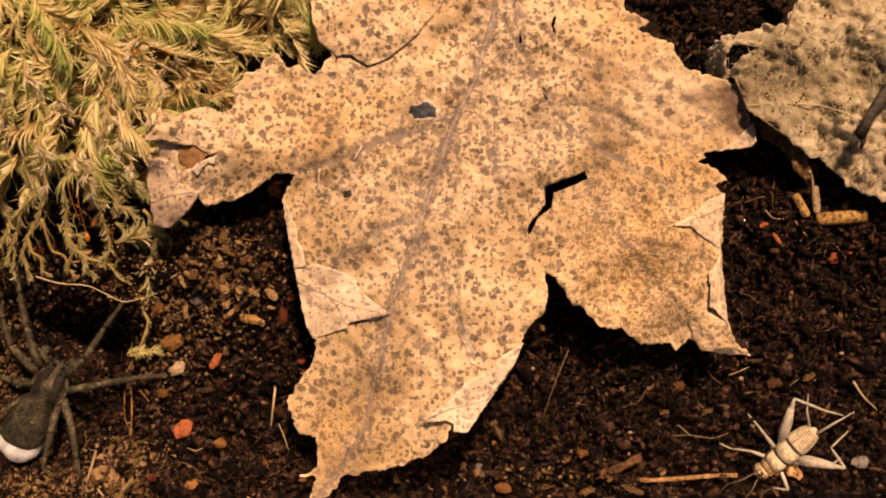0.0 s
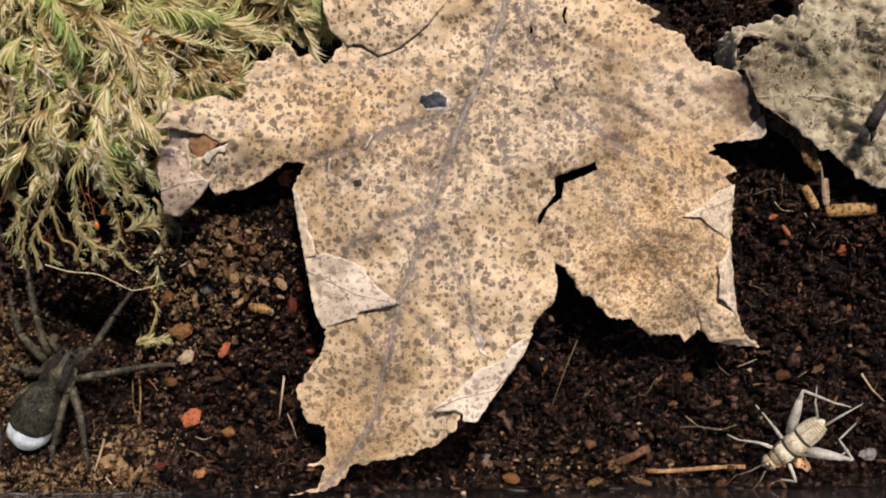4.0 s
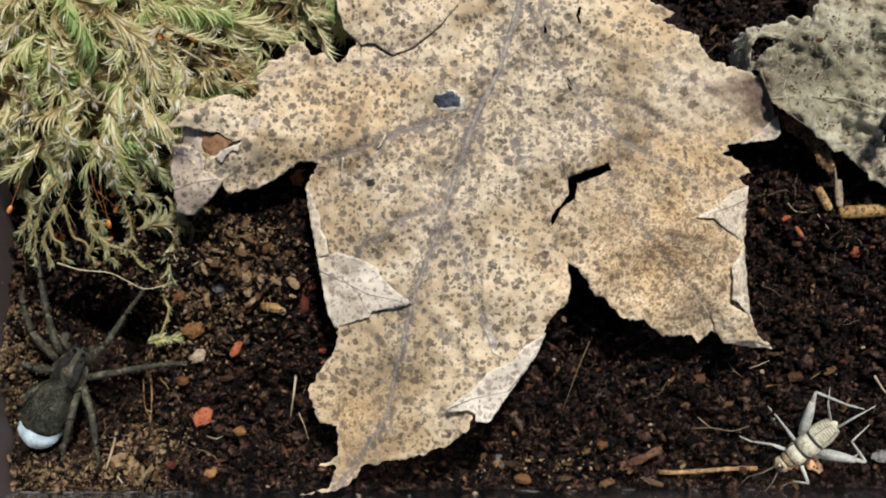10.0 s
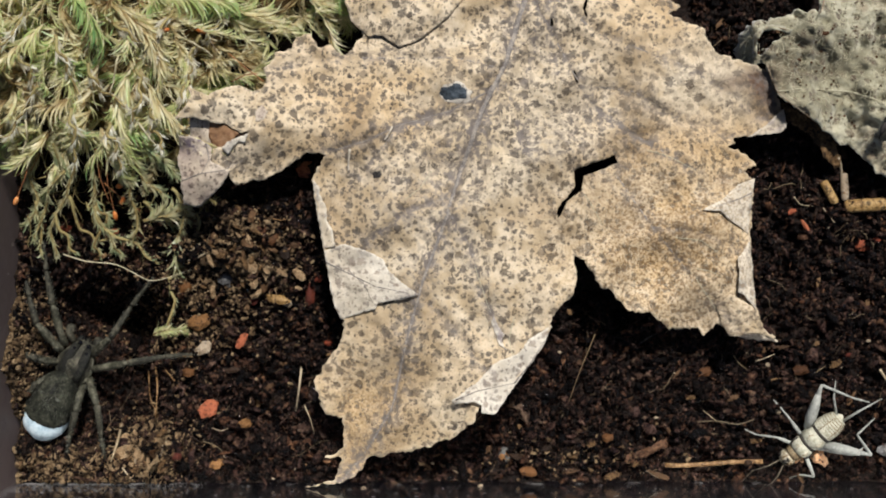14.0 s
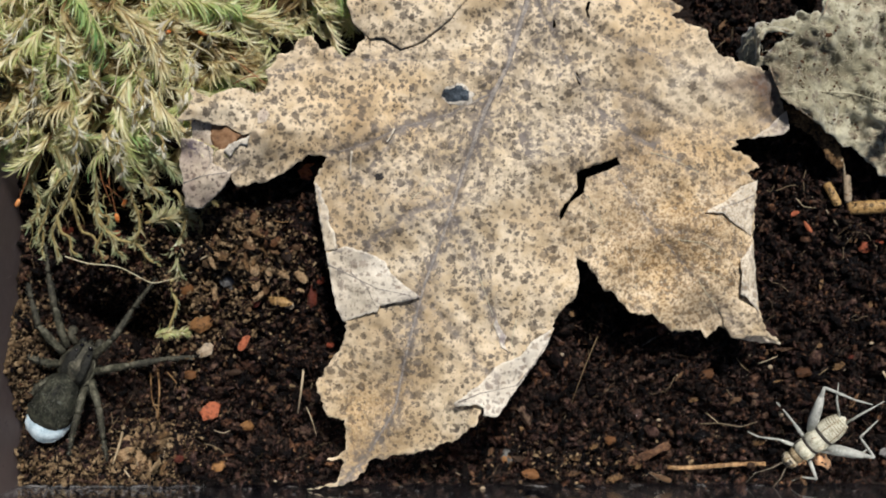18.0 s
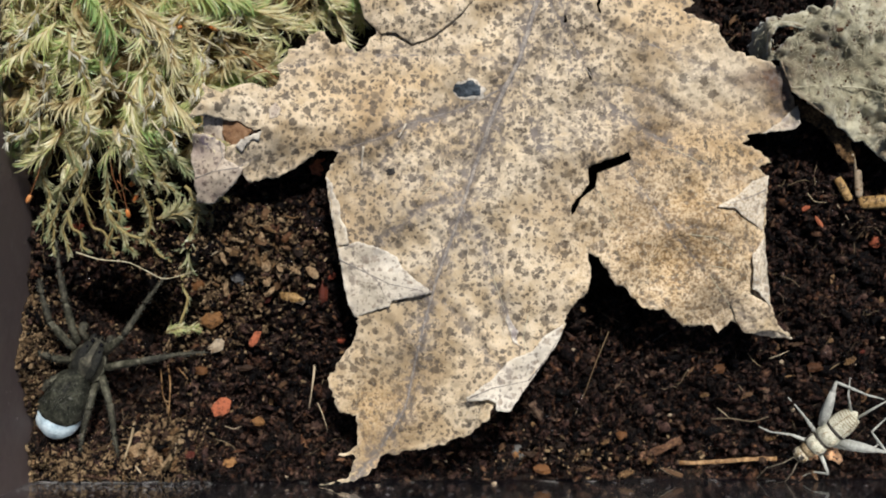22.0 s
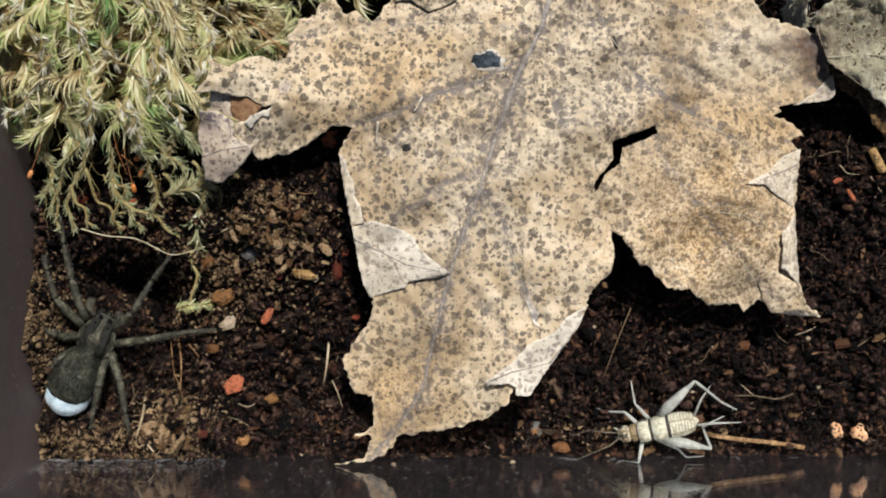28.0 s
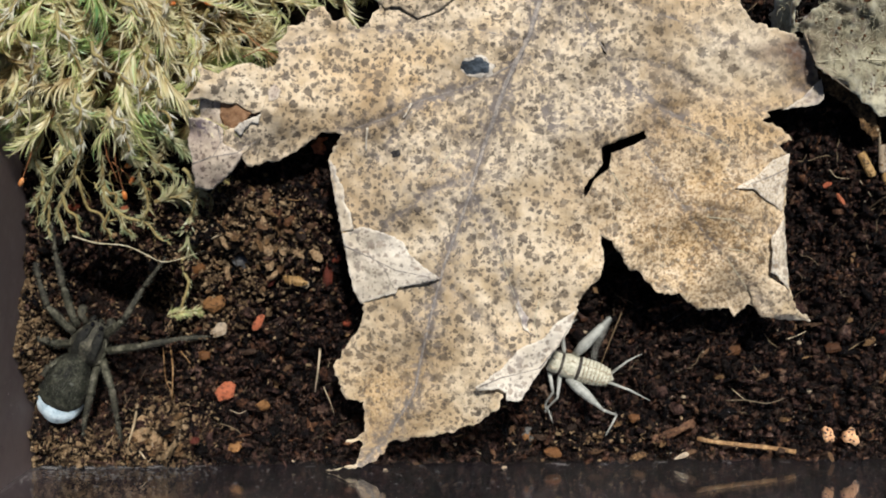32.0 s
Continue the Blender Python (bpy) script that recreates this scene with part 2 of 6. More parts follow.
PALE_SOIL = grained("dry_loam", [(0.06, 0.037, 0.020), (0.18, 0.115, 0.058), (0.37, 0.26, 0.145)], 900, rough=0.8, spec=0.2, bump=1.0,
                    vary="island", depth=0.0005, dirt=0.4)
def moss_material(name, tints):
    """Thin moss leaves that let light through, tinted along the tone of their shoot."""
    mat, nt, b = material(name, 0.38, 0.6)
    tone = nt.nodes.new("ShaderNodeAttribute")
    tone.attribute_name = "tone"
    own = nt.nodes.new("ShaderNodeNewGeometry").outputs["Random Per Island"]
    streak = noise_of(nt, 700, 3, 0.6, nt.nodes.new("ShaderNodeTexCoord").outputs["Object"])
    mixed = blend(nt, 0.2, tone.outputs["Fac"], own)
    mixed = blend(nt, 0.2, mixed, streak.outputs[0])
    nt.links.new(ramp_of(nt, mixed, tints), b.inputs["Base Color"])
    relief(nt, b, streak.outputs[0], 0.3, 0.0002)
    leafy = b.inputs["Base Color"].links[0].from_socket
    glow = nt.nodes.new("ShaderNodeBsdfTranslucent")
    nt.links.new(leafy, glow.inputs["Color"])
    both = nt.nodes.new("ShaderNodeMixShader")
    both.inputs[0].default_value = 0.5
    nt.links.new(b.outputs[0], both.inputs[1])
    nt.links.new(glow.outputs[0], both.inputs[2])
    nt.links.new(both.outputs[0], nt.nodes["Material Output"].inputs["Surface"])
    return mat


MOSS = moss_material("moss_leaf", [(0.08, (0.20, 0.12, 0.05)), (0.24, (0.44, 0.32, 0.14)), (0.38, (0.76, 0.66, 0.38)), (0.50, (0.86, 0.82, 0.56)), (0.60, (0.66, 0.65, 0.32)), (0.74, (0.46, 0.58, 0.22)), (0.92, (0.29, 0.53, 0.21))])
OLD_MOSS = moss_material("old_moss_leaf", [(0.10, (0.13, 0.09, 0.045)), (0.28, (0.34, 0.285, 0.15)), (0.45, (0.58, 0.545, 0.33)), (0.58, (0.43, 0.46, 0.24)), (0.80, (0.29, 0.44, 0.26))])
ROPE = moss_material("pale_moss_leaf", [(0.10, (0.34, 0.27, 0.17)), (0.35, (0.66, 0.60, 0.46)), (0.55, (0.84, 0.82, 0.70)), (0.80, (0.62, 0.68, 0.48))])
FELT = grained("moss_felt", [(0.035, 0.02, 0.009), (0.11, 0.07, 0.027), (0.24, 0.17, 0.066), (0.34, 0.29, 0.12)], 260, rough=0.8, bump=1.0, fine=6.0, depth=0.0012)
MOSS_STEM = grained("moss_stem", [(0.12, 0.08, 0.03), (0.28, 0.22, 0.09), (0.36, 0.32, 0.14)], 300, rough=0.6, bump=0.3)
PALE_STEM = grained("pale_dead_stem", [(0.30, 0.25, 0.15), (0.50, 0.44, 0.29), (0.64, 0.58, 0.42)], 500, rough=0.5, bump=0.3)
CHIP = grained("brick_red_chip", [(0.06, 0.013, 0.008), (0.25, 0.055, 0.026), (0.44, 0.14, 0.065)], 900, rough=0.6, bump=1.0, vary="object", dirt=0.55)
AMBER = grained("amber_grain", [(0.05, 0.02, 0.008), (0.13, 0.056, 0.018), (0.25, 0.125, 0.046)], 900, rough=0.6, bump=0.8, vary="object", dirt=0.65)
SHELL = grained("pale_shell", [(0.20, 0.145, 0.09), (0.34, 0.265, 0.18), (0.44, 0.37, 0.28)], 700, rough=0.5, bump=0.6, dirt=0.5)
STRAW = grained("dry_straw", [(0.10, 0.05, 0.02), (0.25, 0.14, 0.06), (0.40, 0.26, 0.13)], 500, rough=0.5, bump=0.5, dirt=0.5)
FIBRE = grained("dry_fibre", [(0.14, 0.095, 0.05), (0.28, 0.21, 0.12), (0.46, 0.37, 0.25)], 500, rough=0.6, bump=0.2, vary="object")
FIBRE_DULL = grained("dull_fibre", [(0.06, 0.042, 0.025), (0.13, 0.098, 0.06), (0.24, 0.19, 0.13)], 500, rough=0.7, bump=0.2)
BARK = grained("bark_flake", [(0.014, 0.008, 0.005), (0.04, 0.021, 0.011), (0.11, 0.06, 0.028)], 500, rough=0.7, bump=0.8, vary="object")
TWIG = grained("dark_twig", [(0.015, 0.013, 0.012), (0.05, 0.045, 0.042), (0.10, 0.09, 0.085)], 500, rough=0.6, bump=0.6)
SETA = grained("rust_stalk", [(0.20, 0.075, 0.03), (0.38, 0.17, 0.07)], 500, rough=0.4, bump=0.1)
CAPSULE = grained("orange_capsule", [(0.40, 0.09, 0.02), (0.60, 0.20, 0.05), (0.72, 0.38, 0.16)], 500, rough=0.4, bump=0.2)
TABLE = grained("dark_table", [(0.020, 0.013, 0.013), (0.032, 0.022, 0.021), (0.045, 0.032, 0.030)], 40, rough=0.6, spec=0.3, bump=0.1)
GREY = grained("grey_pebble", [(0.04, 0.038, 0.036), (0.11, 0.107, 0.10), (0.22, 0.215, 0.21)], 500, rough=0.7, bump=0.8, vary="object", dirt=0.6)


def leaf_material(name, tans, dark, spot_size, spot_amount, speck, vein_tint, rough=0.6, fuzz=0.0):
    """A dead leaf: tan ground, dark rounded blotches, fine specks, a stained band along the veins."""
    m, nt, b = material(name, rough, 0.3)
    co = nt.nodes.new("ShaderNodeTexCoord").outputs["Object"]
    large, mid, fine = noise_of(nt, 45, 4, 0.55, co), noise_of(nt, 260, 5, 0.7, co), noise_of(nt, 1500, 3, 0.7, co)
    tone = blend(nt, 0.35, large.outputs[0], mid.outputs[0])
    colour = ramp_of(nt, steps(nt, tone, 0.34, 0.66), [(i / (len(tans) - 1), c) for i, c in enumerate(tans)])
    gold = noise_of(nt, 420, 4, 0.7, co)
    colour = blend(nt, times_of(nt, steps(nt, gold.outputs[0], 0.5, 0.66), 0.16), colour, tuple(c * k for c, k in zip(tans[0], (0.92, 0.86, 0.78))))
    zones = {}
    for key in ("warm", "cool", "vein", "speck", "brown", "blot"):
        zones[key] = nt.nodes.new("ShaderNodeAttribute")
        zones[key].attribute_name = key
    colour = blend(nt, times_of(nt, zones["warm"].outputs["Fac"], steps(nt, mid.outputs[0], 0.3, 0.6, 0.4, 1.0)), colour, (1.0, 0.84, 0.60), "MULTIPLY")
    colour = blend(nt, times_of(nt, zones["cool"].outputs["Fac"], steps(nt, mid.outputs[0], 0.3, 0.65, 0.2, 0.7)), colour, tuple(c * k for c, k in zip(tans[2], (0.92, 0.95, 0.98))))
    colour = blend(nt, times_of(nt, zones["brown"].outputs["Fac"], steps(nt, mid.outputs[0], 0.32, 0.5, 0.5, 1.0)), colour, (0.10, 0.052, 0.03))
    # blotches: ragged cells of three sizes, each with its own strength, and finer freckles
    warp = noise_of(nt, 1500, 4, 0.7, co)
    shift = nt.nodes.new("ShaderNodeVectorMath")
    shift.operation = "MULTIPLY_ADD"
    nt.links.new(warp.outputs[1], shift.inputs[0])
    shift.inputs[1].default_value = (0.0011, 0.0011, 0.0011)
    nt.links.new(co, shift.inputs[2])
    patchy = noise_of(nt, 110, 3, 0.6, co)
    worn = steps(nt, patchy.outputs[0], 0.45, 0.62)
    colour = blend(nt, times_of(nt, worn, 0.09), colour, tuple(0.7 * c + 0.3 * d for c, d in zip((tans[1][0] * 0.82, tans[1][1] * 0.88, tans[1][2] * 1.08), dark)))
    lace = noise_of(nt, 2300, 3, 0.75, co)
    for size, amount, reach, full in ((spot_size * 1.25, spot_amount * 1.15, 0.30, 0.92), (spot_size * 0.6, spot_amount * 1.0, 0.30, 0.92), (spot_size * 0.8, spot_amount * 0.9, 0.28, 0.95), (spot_size * 0.33, spot_amount * 0.55, 0.30, 0.95),
                                      (spot_size * 1.55, spot_amount * 1.2, 0.26, 0.97)):
        cells = node(nt, "ShaderNodeTexVoronoi", Scale=1.0 / size)
        nt.links.new(shift.outputs[0], cells.inputs["Vector"])
        reached = nt.nodes.new("ShaderNodeMath")
        reached.operation = "MULTIPLY_ADD"
        nt.links.new(lace.outputs[0], reached.inputs[0])
        reached.inputs[1].default_value = 0.7
        nt.links.new(cells.outputs["Distance"], reached.inputs[2])
        near = steps(nt, reached.outputs[0], reach + 0.385, reach + 0.425, 1, 0)
        chance = nt.nodes.new("ShaderNodeSeparateColor")
        nt.links.new(cells.outputs["Color"], chance.inputs[0])
        some = times_of(nt, steps(nt, chance.outputs[0], 0.95 - amount, 1.05 - amount), steps(nt, chance.outputs[1], 0.0, 0.8, 0.72, 1.0))
        some = times_of(nt, some, steps(nt, lace.outputs[0], 0.30, 0.46, 1.0, 0.88))
        # the large round blots keep to parts of the leaf, where the small spots are few
        some = times_of(nt, some, zones["blot"].outputs["Fac"] if size > spot_size * 1.5 else steps(nt, zones["blot"].outputs["Fac"], 0.2, 0.9, 1.0, 0.55))
        tinted = blend(nt, steps(nt, chance.outputs[2], 0.0, 1.0, 0.0, 0.4), dark, tuple(c * k for c, k in zip(dark, (1.7, 1.4, 1.1))))
        colour = blend(nt, times_of(nt, times_of(nt, near, some), full), colour, tinted)
    blots = noise_of(nt, 1.3 / spot_size, 3, 0.6, co)
    islands = times_of(nt, steps(nt, blots.outputs[0], 0.58, 0.63), steps(nt, patchy.outputs[0], 0.4, 0.55, 0.2, 1.0))
    colour = blend(nt, times_of(nt, times_of(nt, islands, steps(nt, zones["vein"].outputs["Fac"], 0.0, 0.5, 0.25, 1.0)), spot_amount * 1.3), colour, dark)
    # the fine mesh of veinlets between the veins
    mesh = node(nt, "ShaderNodeTexVoronoi", Scale=620.0)
    mesh.feature = "DISTANCE_TO_EDGE"
    nt.links.new(shift.outputs[0], mesh.inputs["Vector"])
    lines = steps(nt, mesh.outputs["Distance"], 0.0, 0.10, 1, 0)
    colour = blend(nt, times_of(nt, times_of(nt, lines, steps(nt, patchy.outputs[0], 0.42, 0.6)), 0.22), colour, tuple(0.45 * c + 0.3 * d for c, d in zip(tans[2], dark)))
    rim = nt.nodes.new("ShaderNodeAttribute")
    rim.attribute_name = "rim"
    colour = blend(nt, times_of(nt, rim.outputs["Fac"], steps(nt, gold.outputs[0], 0.35, 0.6, 1.0, 0.3)), colour, tuple(min(0.8, c * 1.12) for c in tans[2]))
    # brown stipple on the parts that carry the 'speck' mark
    mark, vein = zones["speck"], zones["vein"]
    dots = noise_of(nt, 2100, 4, 0.75, co)
    colour = blend(nt, times_of(nt, mark.outputs["Fac"], steps(nt, patchy.outputs[0], 0.4, 0.6, 0.05, 0.28)), colour, tuple(0.6 * c + 0.4 * d for c, d in zip(tans[0], speck)))
    colour = blend(nt, times_of(nt, times_of(nt, steps(nt, dots.outputs[0], 0.51, 0.55), mark.outputs["Fac"]), 0.9), colour, speck)
    colour = blend(nt, times_of(nt, times_of(nt, steps(nt, dots.outputs[0], 0.45, 0.38), mark.outputs["Fac"]), 0.6), colour, tans[2])
    worm = noise_of(nt, 1050, 3, 0.6, co)
    stain = times_of(nt, times_of(nt, vein.outputs["Fac"], steps(nt, worm.outputs[0], 0.44, 0.56, 0.12, 1.25)), steps(nt, mid.outputs[0], 0.35, 0.62, 0.4, 1.0))
    colour = blend(nt, stain, colour, vein_tint)
    colour = blend(nt, steps(nt, vein.outputs["Fac"], 0.8, 1.0, 0.0, 0.5), colour, vein_tint)
    nt.links.new(colour, b.inputs["Base Color"])
    height = blend(nt, 0.2, blend(nt, 0.4, mid.outputs[0], fine.outputs[0]), lines)
    relief(nt, b, height, 0.4, 0.0004)
    if fuzz:
        b.inputs["Sheen Weight"].default_value = fuzz
    return m


RUST = grained("rust_leaf_inside", [(0.10, 0.05, 0.025), (0.22, 0.12, 0.06), (0.34, 0.21, 0.12)], 300, rough=0.7, bump=0.4)
LEAF = leaf_material("tan_leaf", [(0.34, 0.245, 0.135), (0.475, 0.365, 0.225), (0.65, 0.54, 0.385), (0.565, 0.43, 0.255)], (0.060, 0.049, 0.039),
                     0.0017, 0.62, (0.20, 0.115, 0.045), (0.16, 0.135, 0.118))
UNDER = leaf_material("pale_leaf_underside", [(0.46, 0.40, 0.30), (0.62, 0.555, 0.45), (0.73, 0.67, 0.565)], (0.20, 0.17, 0.145),
                      0.0015, 0.42, (0.3, 0.2, 0.1), (0.28, 0.24, 0.23))
PURPLE = leaf_material("mauve_leaf_underside", [(0.25, 0.19, 0.165), (0.48, 0.395, 0.30), (0.66, 0.57, 0.445)], (0.10, 0.075, 0.065),
                       0.0012, 0.3, (0.3, 0.2, 0.1), (0.16, 0.125, 0.155))
OLD_LEAF = leaf_material("weathered_leaf", [(0.11, 0.09, 0.055), (0.28, 0.26, 0.17), (0.51, 0.485, 0.355), (0.21, 0.155, 0.09)], (0.08, 0.055, 0.036),
                         0.0024, 0.30, (0.14, 0.085, 0.045), (0.35, 0.30, 0.2), rough=0.85, fuzz=0.4)
VEIN = grained("leaf_vein", [(0.13, 0.115, 0.105), (0.23, 0.205, 0.185), (0.42, 0.365, 0.295)], 900, rough=0.55, bump=0.4)
PATCH = grained("slate_patch", [(0.02, 0.025, 0.03), (0.055, 0.07, 0.085), (0.10, 0.12, 0.14)], 700, rough=0.45, bump=0.8)

PLASTIC, nt, b = material("clear_plastic", 0.06, 0.5)
b.inputs["Transmission Weight"].default_value = 1.0
b.inputs["IOR"].default_value = 1.48
b.inputs["Base Color"].default_value = (0.92, 0.93, 0.95, 1)
co = nt.nodes.new("ShaderNodeTexCoord").outputs["Object"]
haze = noise_of(nt, 60, 5, 0.7, co)
nt.links.new(steps(nt, haze.outputs[0], 0.35, 0.75, 0.006, 0.035), b.inputs["Roughness"])
relief(nt, b, noise_of(nt, 25, 2, 0.5, co).outputs[0], 0.02, 0.002)
HAZY = PLASTIC.copy()
HAZY.name = "scuffed_plastic"
HAZY.node_tree.nodes["Principled BSDF"].inputs["Specular IOR Level"].default_value = 0.12
for n in HAZY.node_tree.nodes:
    if n.type == "MAP_RANGE":
        n.inputs[3].default_value, n.inputs[4].default_value = 0.4, 0.6
nt = HAZY.node_tree
film_dust = nt.nodes.new("ShaderNodeBsdfDiffuse")
film_dust.inputs["Color"].default_value = (0.125, 0.098, 0.092, 1)
dusty = nt.nodes.new("ShaderNodeMixShader")
blotch = noise_of(nt, 35, 5, 0.7, nt.nodes.new("ShaderNodeTexCoord").outputs["Object"])
nt.links.new(steps(nt, blotch.outputs[0], 0.35, 0.65, 0.62, 0.80), dusty.inputs[0])
nt.links.new(nt.nodes["Principled BSDF"].outputs[0], dusty.inputs[1])
nt.links.new(film_dust.outputs[0], dusty.inputs[2])
nt.links.new(dusty.outputs[0], nt.nodes["Material Output"].inputs["Surface"])
SMEAR = grained("dust_smear", [(0.10, 0.095, 0.09), (0.22, 0.21, 0.205)], 500, rough=0.8, bump=0.3)

SPIDER = grained("spider_skin", [(0.004, 0.004, 0.003), (0.011, 0.0115, 0.008), (0.030, 0.031, 0.021), (0.080, 0.080, 0.056)], 700, rough=0.75, spec=0.2,
                 bump=0.9, depth=0.0002)
SPIDER_DARK = grained("spider_stripe", [(0.002, 0.002, 0.002), (0.008, 0.008, 0.006), (0.030, 0.030, 0.022)], 1100, rough=0.6, spec=0.25, bump=0.8)
SPIDER_PALE = grained("spider_hair", [(0.014, 0.014, 0.011), (0.055, 0.057, 0.046), (0.19, 0.195, 0.165)], 900, rough=0.8, bump=0.5, vary="island")
SPIDER_LEG = grained("spider_leg", [(0.010, 0.010, 0.008), (0.028, 0.027, 0.019), (0.056, 0.052, 0.036), (0.12, 0.11, 0.08)], 420, rough=0.7, spec=0.25, bump=0.8)
SPIDER_FEMUR = grained("spider_femur", [(0.012, 0.012, 0.008), (0.042, 0.041, 0.027), (0.090, 0.086, 0.060), (0.19, 0.18, 0.13)], 420, rough=0.6, spec=0.3, bump=0.8)
PLATE = grained("rust_bark_plate", [(0.04, 0.019, 0.010), (0.10, 0.048, 0.025), (0.19, 0.105, 0.055)], 420, rough=0.6, bump=0.7, dirt=0.6)
OCHRE = grained("ochre_stem", [(0.11, 0.058, 0.02), (0.30, 0.18, 0.065), (0.48, 0.32, 0.14)], 500, rough=0.55, bump=0.7, dirt=0.8)
WOODY = grained("ochre_wood", [(0.04, 0.022, 0.011), (0.14, 0.078, 0.032), (0.32, 0.20, 0.095)], 420, rough=0.7, bump=1.0, depth=0.0005, dirt=0.9)
PALE_WOOD = grained("pale_wood", [(0.12, 0.07, 0.035), (0.31, 0.205, 0.11), (0.50, 0.37, 0.22)], 600, rough=0.75, bump=0.9, depth=0.0004, dirt=0.5)
EYE_BLACK, nt, b = material("eye", 0.08, 0.8)
b.inputs["Base Color"].default_value = (0.004, 0.004, 0.005, 1)
SILK = grained("silk", [(0.24, 0.35, 0.43), (0.44, 0.56, 0.63), (0.62, 0.71, 0.76)], 900, rough=0.6, bump=0.6, sheen=0.3, depth=0.0002)
CREAM = grained("cricket_cream", [(0.26, 0.245, 0.17), (0.52, 0.50, 0.385), (0.70, 0.68, 0.56)], 1300, rough=0.45, bump=0.4)
HEAD_TAN = grained("cricket_head", [(0.12, 0.085, 0.05), (0.40, 0.34, 0.23), (0.66, 0.61, 0.48)], 1100, rough=0.3, spec=0.6, bump=0.4)
TAN = grained("cricket_tan", [(0.10, 0.065, 0.032), (0.20, 0.145, 0.08), (0.38, 0.31, 0.20)], 900, rough=0.45, bump=0.4)
DUSK = grained("cricket_band", [(0.03, 0.026, 0.022), (0.07, 0.06, 0.05)], 900, rough=0.5, bump=0.3)
FEELER = grained("cricket_feeler", [(0.05, 0.04, 0.028), (0.11, 0.09, 0.065), (0.18, 0.155, 0.115)], 900, rough=0.5, bump=0.2)
LIMB = grained("cricket_limb", [(0.22, 0.225, 0.20), (0.34, 0.345, 0.31), (0.47, 0.47, 0.42)], 700, rough=0.45, bump=0.4)
FUZZ = grained("leaf_fuzz", [(0.28, 0.25, 0.16), (0.42, 0.39, 0.27), (0.56, 0.52, 0.39)], 500, rough=0.8, bump=0.0, vary="island")
HUSK = grained("orange_husk", [(0.46, 0.22, 0.10), (0.68, 0.38, 0.20), (0.78, 0.52, 0.32)], 700, rough=0.5, bump=0.5)
FIBRE_ISLE = grained("root_hair", [(0.03, 0.018, 0.010), (0.09, 0.06, 0.032), (0.22, 0.165, 0.10)], 500, rough=0.7, bump=0.0, vary="island")
BARK_ISLE = grained("bark_bit", [(0.012, 0.007, 0.005), (0.03, 0.016, 0.009), (0.07, 0.036, 0.018), (0.17, 0.10, 0.045)], 700, rough=0.7, bump=0.8, vary="island")


# ---- the box, the table and the soil ----
FRONT, LEFT, BACK, RIGHT, FLOOR, RIM = -4.08, -7.52, 9.6, 12.4, -2.4, 3.4   # inner faces of the box, cm


def slab(lo, hi, bevel=0.0004):
    bm = bmesh.new()
    bmesh.ops.create_cube(bm, size=1)
    for v in bm.verts:
        v.co = Vector([CM * (lo[i] + (v.co[i] + 0.5) * (hi[i] - lo[i])) for i in range(3)])
    bmesh.ops.bevel(bm, geom=bm.edges, offset=bevel, segments=2, affect="EDGES")
    me = bpy.data.meshes.new("slab")
    bm.to_mesh(me)
    bm.free()
    return me


solo("table", slab((-60, -45, -3.9), (60, 45, -2.62), 0.002), TABLE, "dark brown tabletop under the plastic box", "table", kind="structure")
T = 0.14
box = thing("plastic_box", "clear plastic rearing box with scuffed walls", "box", at=(0, 0, 0))
for name, lo, hi in (("front_wall", (LEFT - T, FRONT - T, FLOOR), (RIGHT + T, FRONT, RIM)),
                     ("back_wall", (LEFT - T, BACK, FLOOR), (RIGHT + T, BACK + T, RIM)),
                     ("side_wall", (LEFT - T, FRONT + 0.003, FLOOR), (LEFT, BACK - 0.003, RIM)),
                     ("side_wall", (RIGHT, FRONT + 0.003, FLOOR), (RIGHT + T, BACK - 0.003, RIM)),
                     ("base", (LEFT - T, FRONT - T, FLOOR - T), (RIGHT + T, BACK + T, FLOOR - 0.003))):
    pane = part(name, slab(lo, hi), HAZY if hi[0] == LEFT else PLASTIC, box)
    pane.visible_shadow = False

swell, lump, grit = ripples(3, 10, 1.6, 4.0), ripples(4, 16, 0.35, 0.9), ripples(5, 22, 0.10, 0.28)


def bump_at(x, y, cx, cy, sx, sy):
    return np.exp(-((x - cx) / sx) ** 2 - ((y - cy) / sy) ** 2)


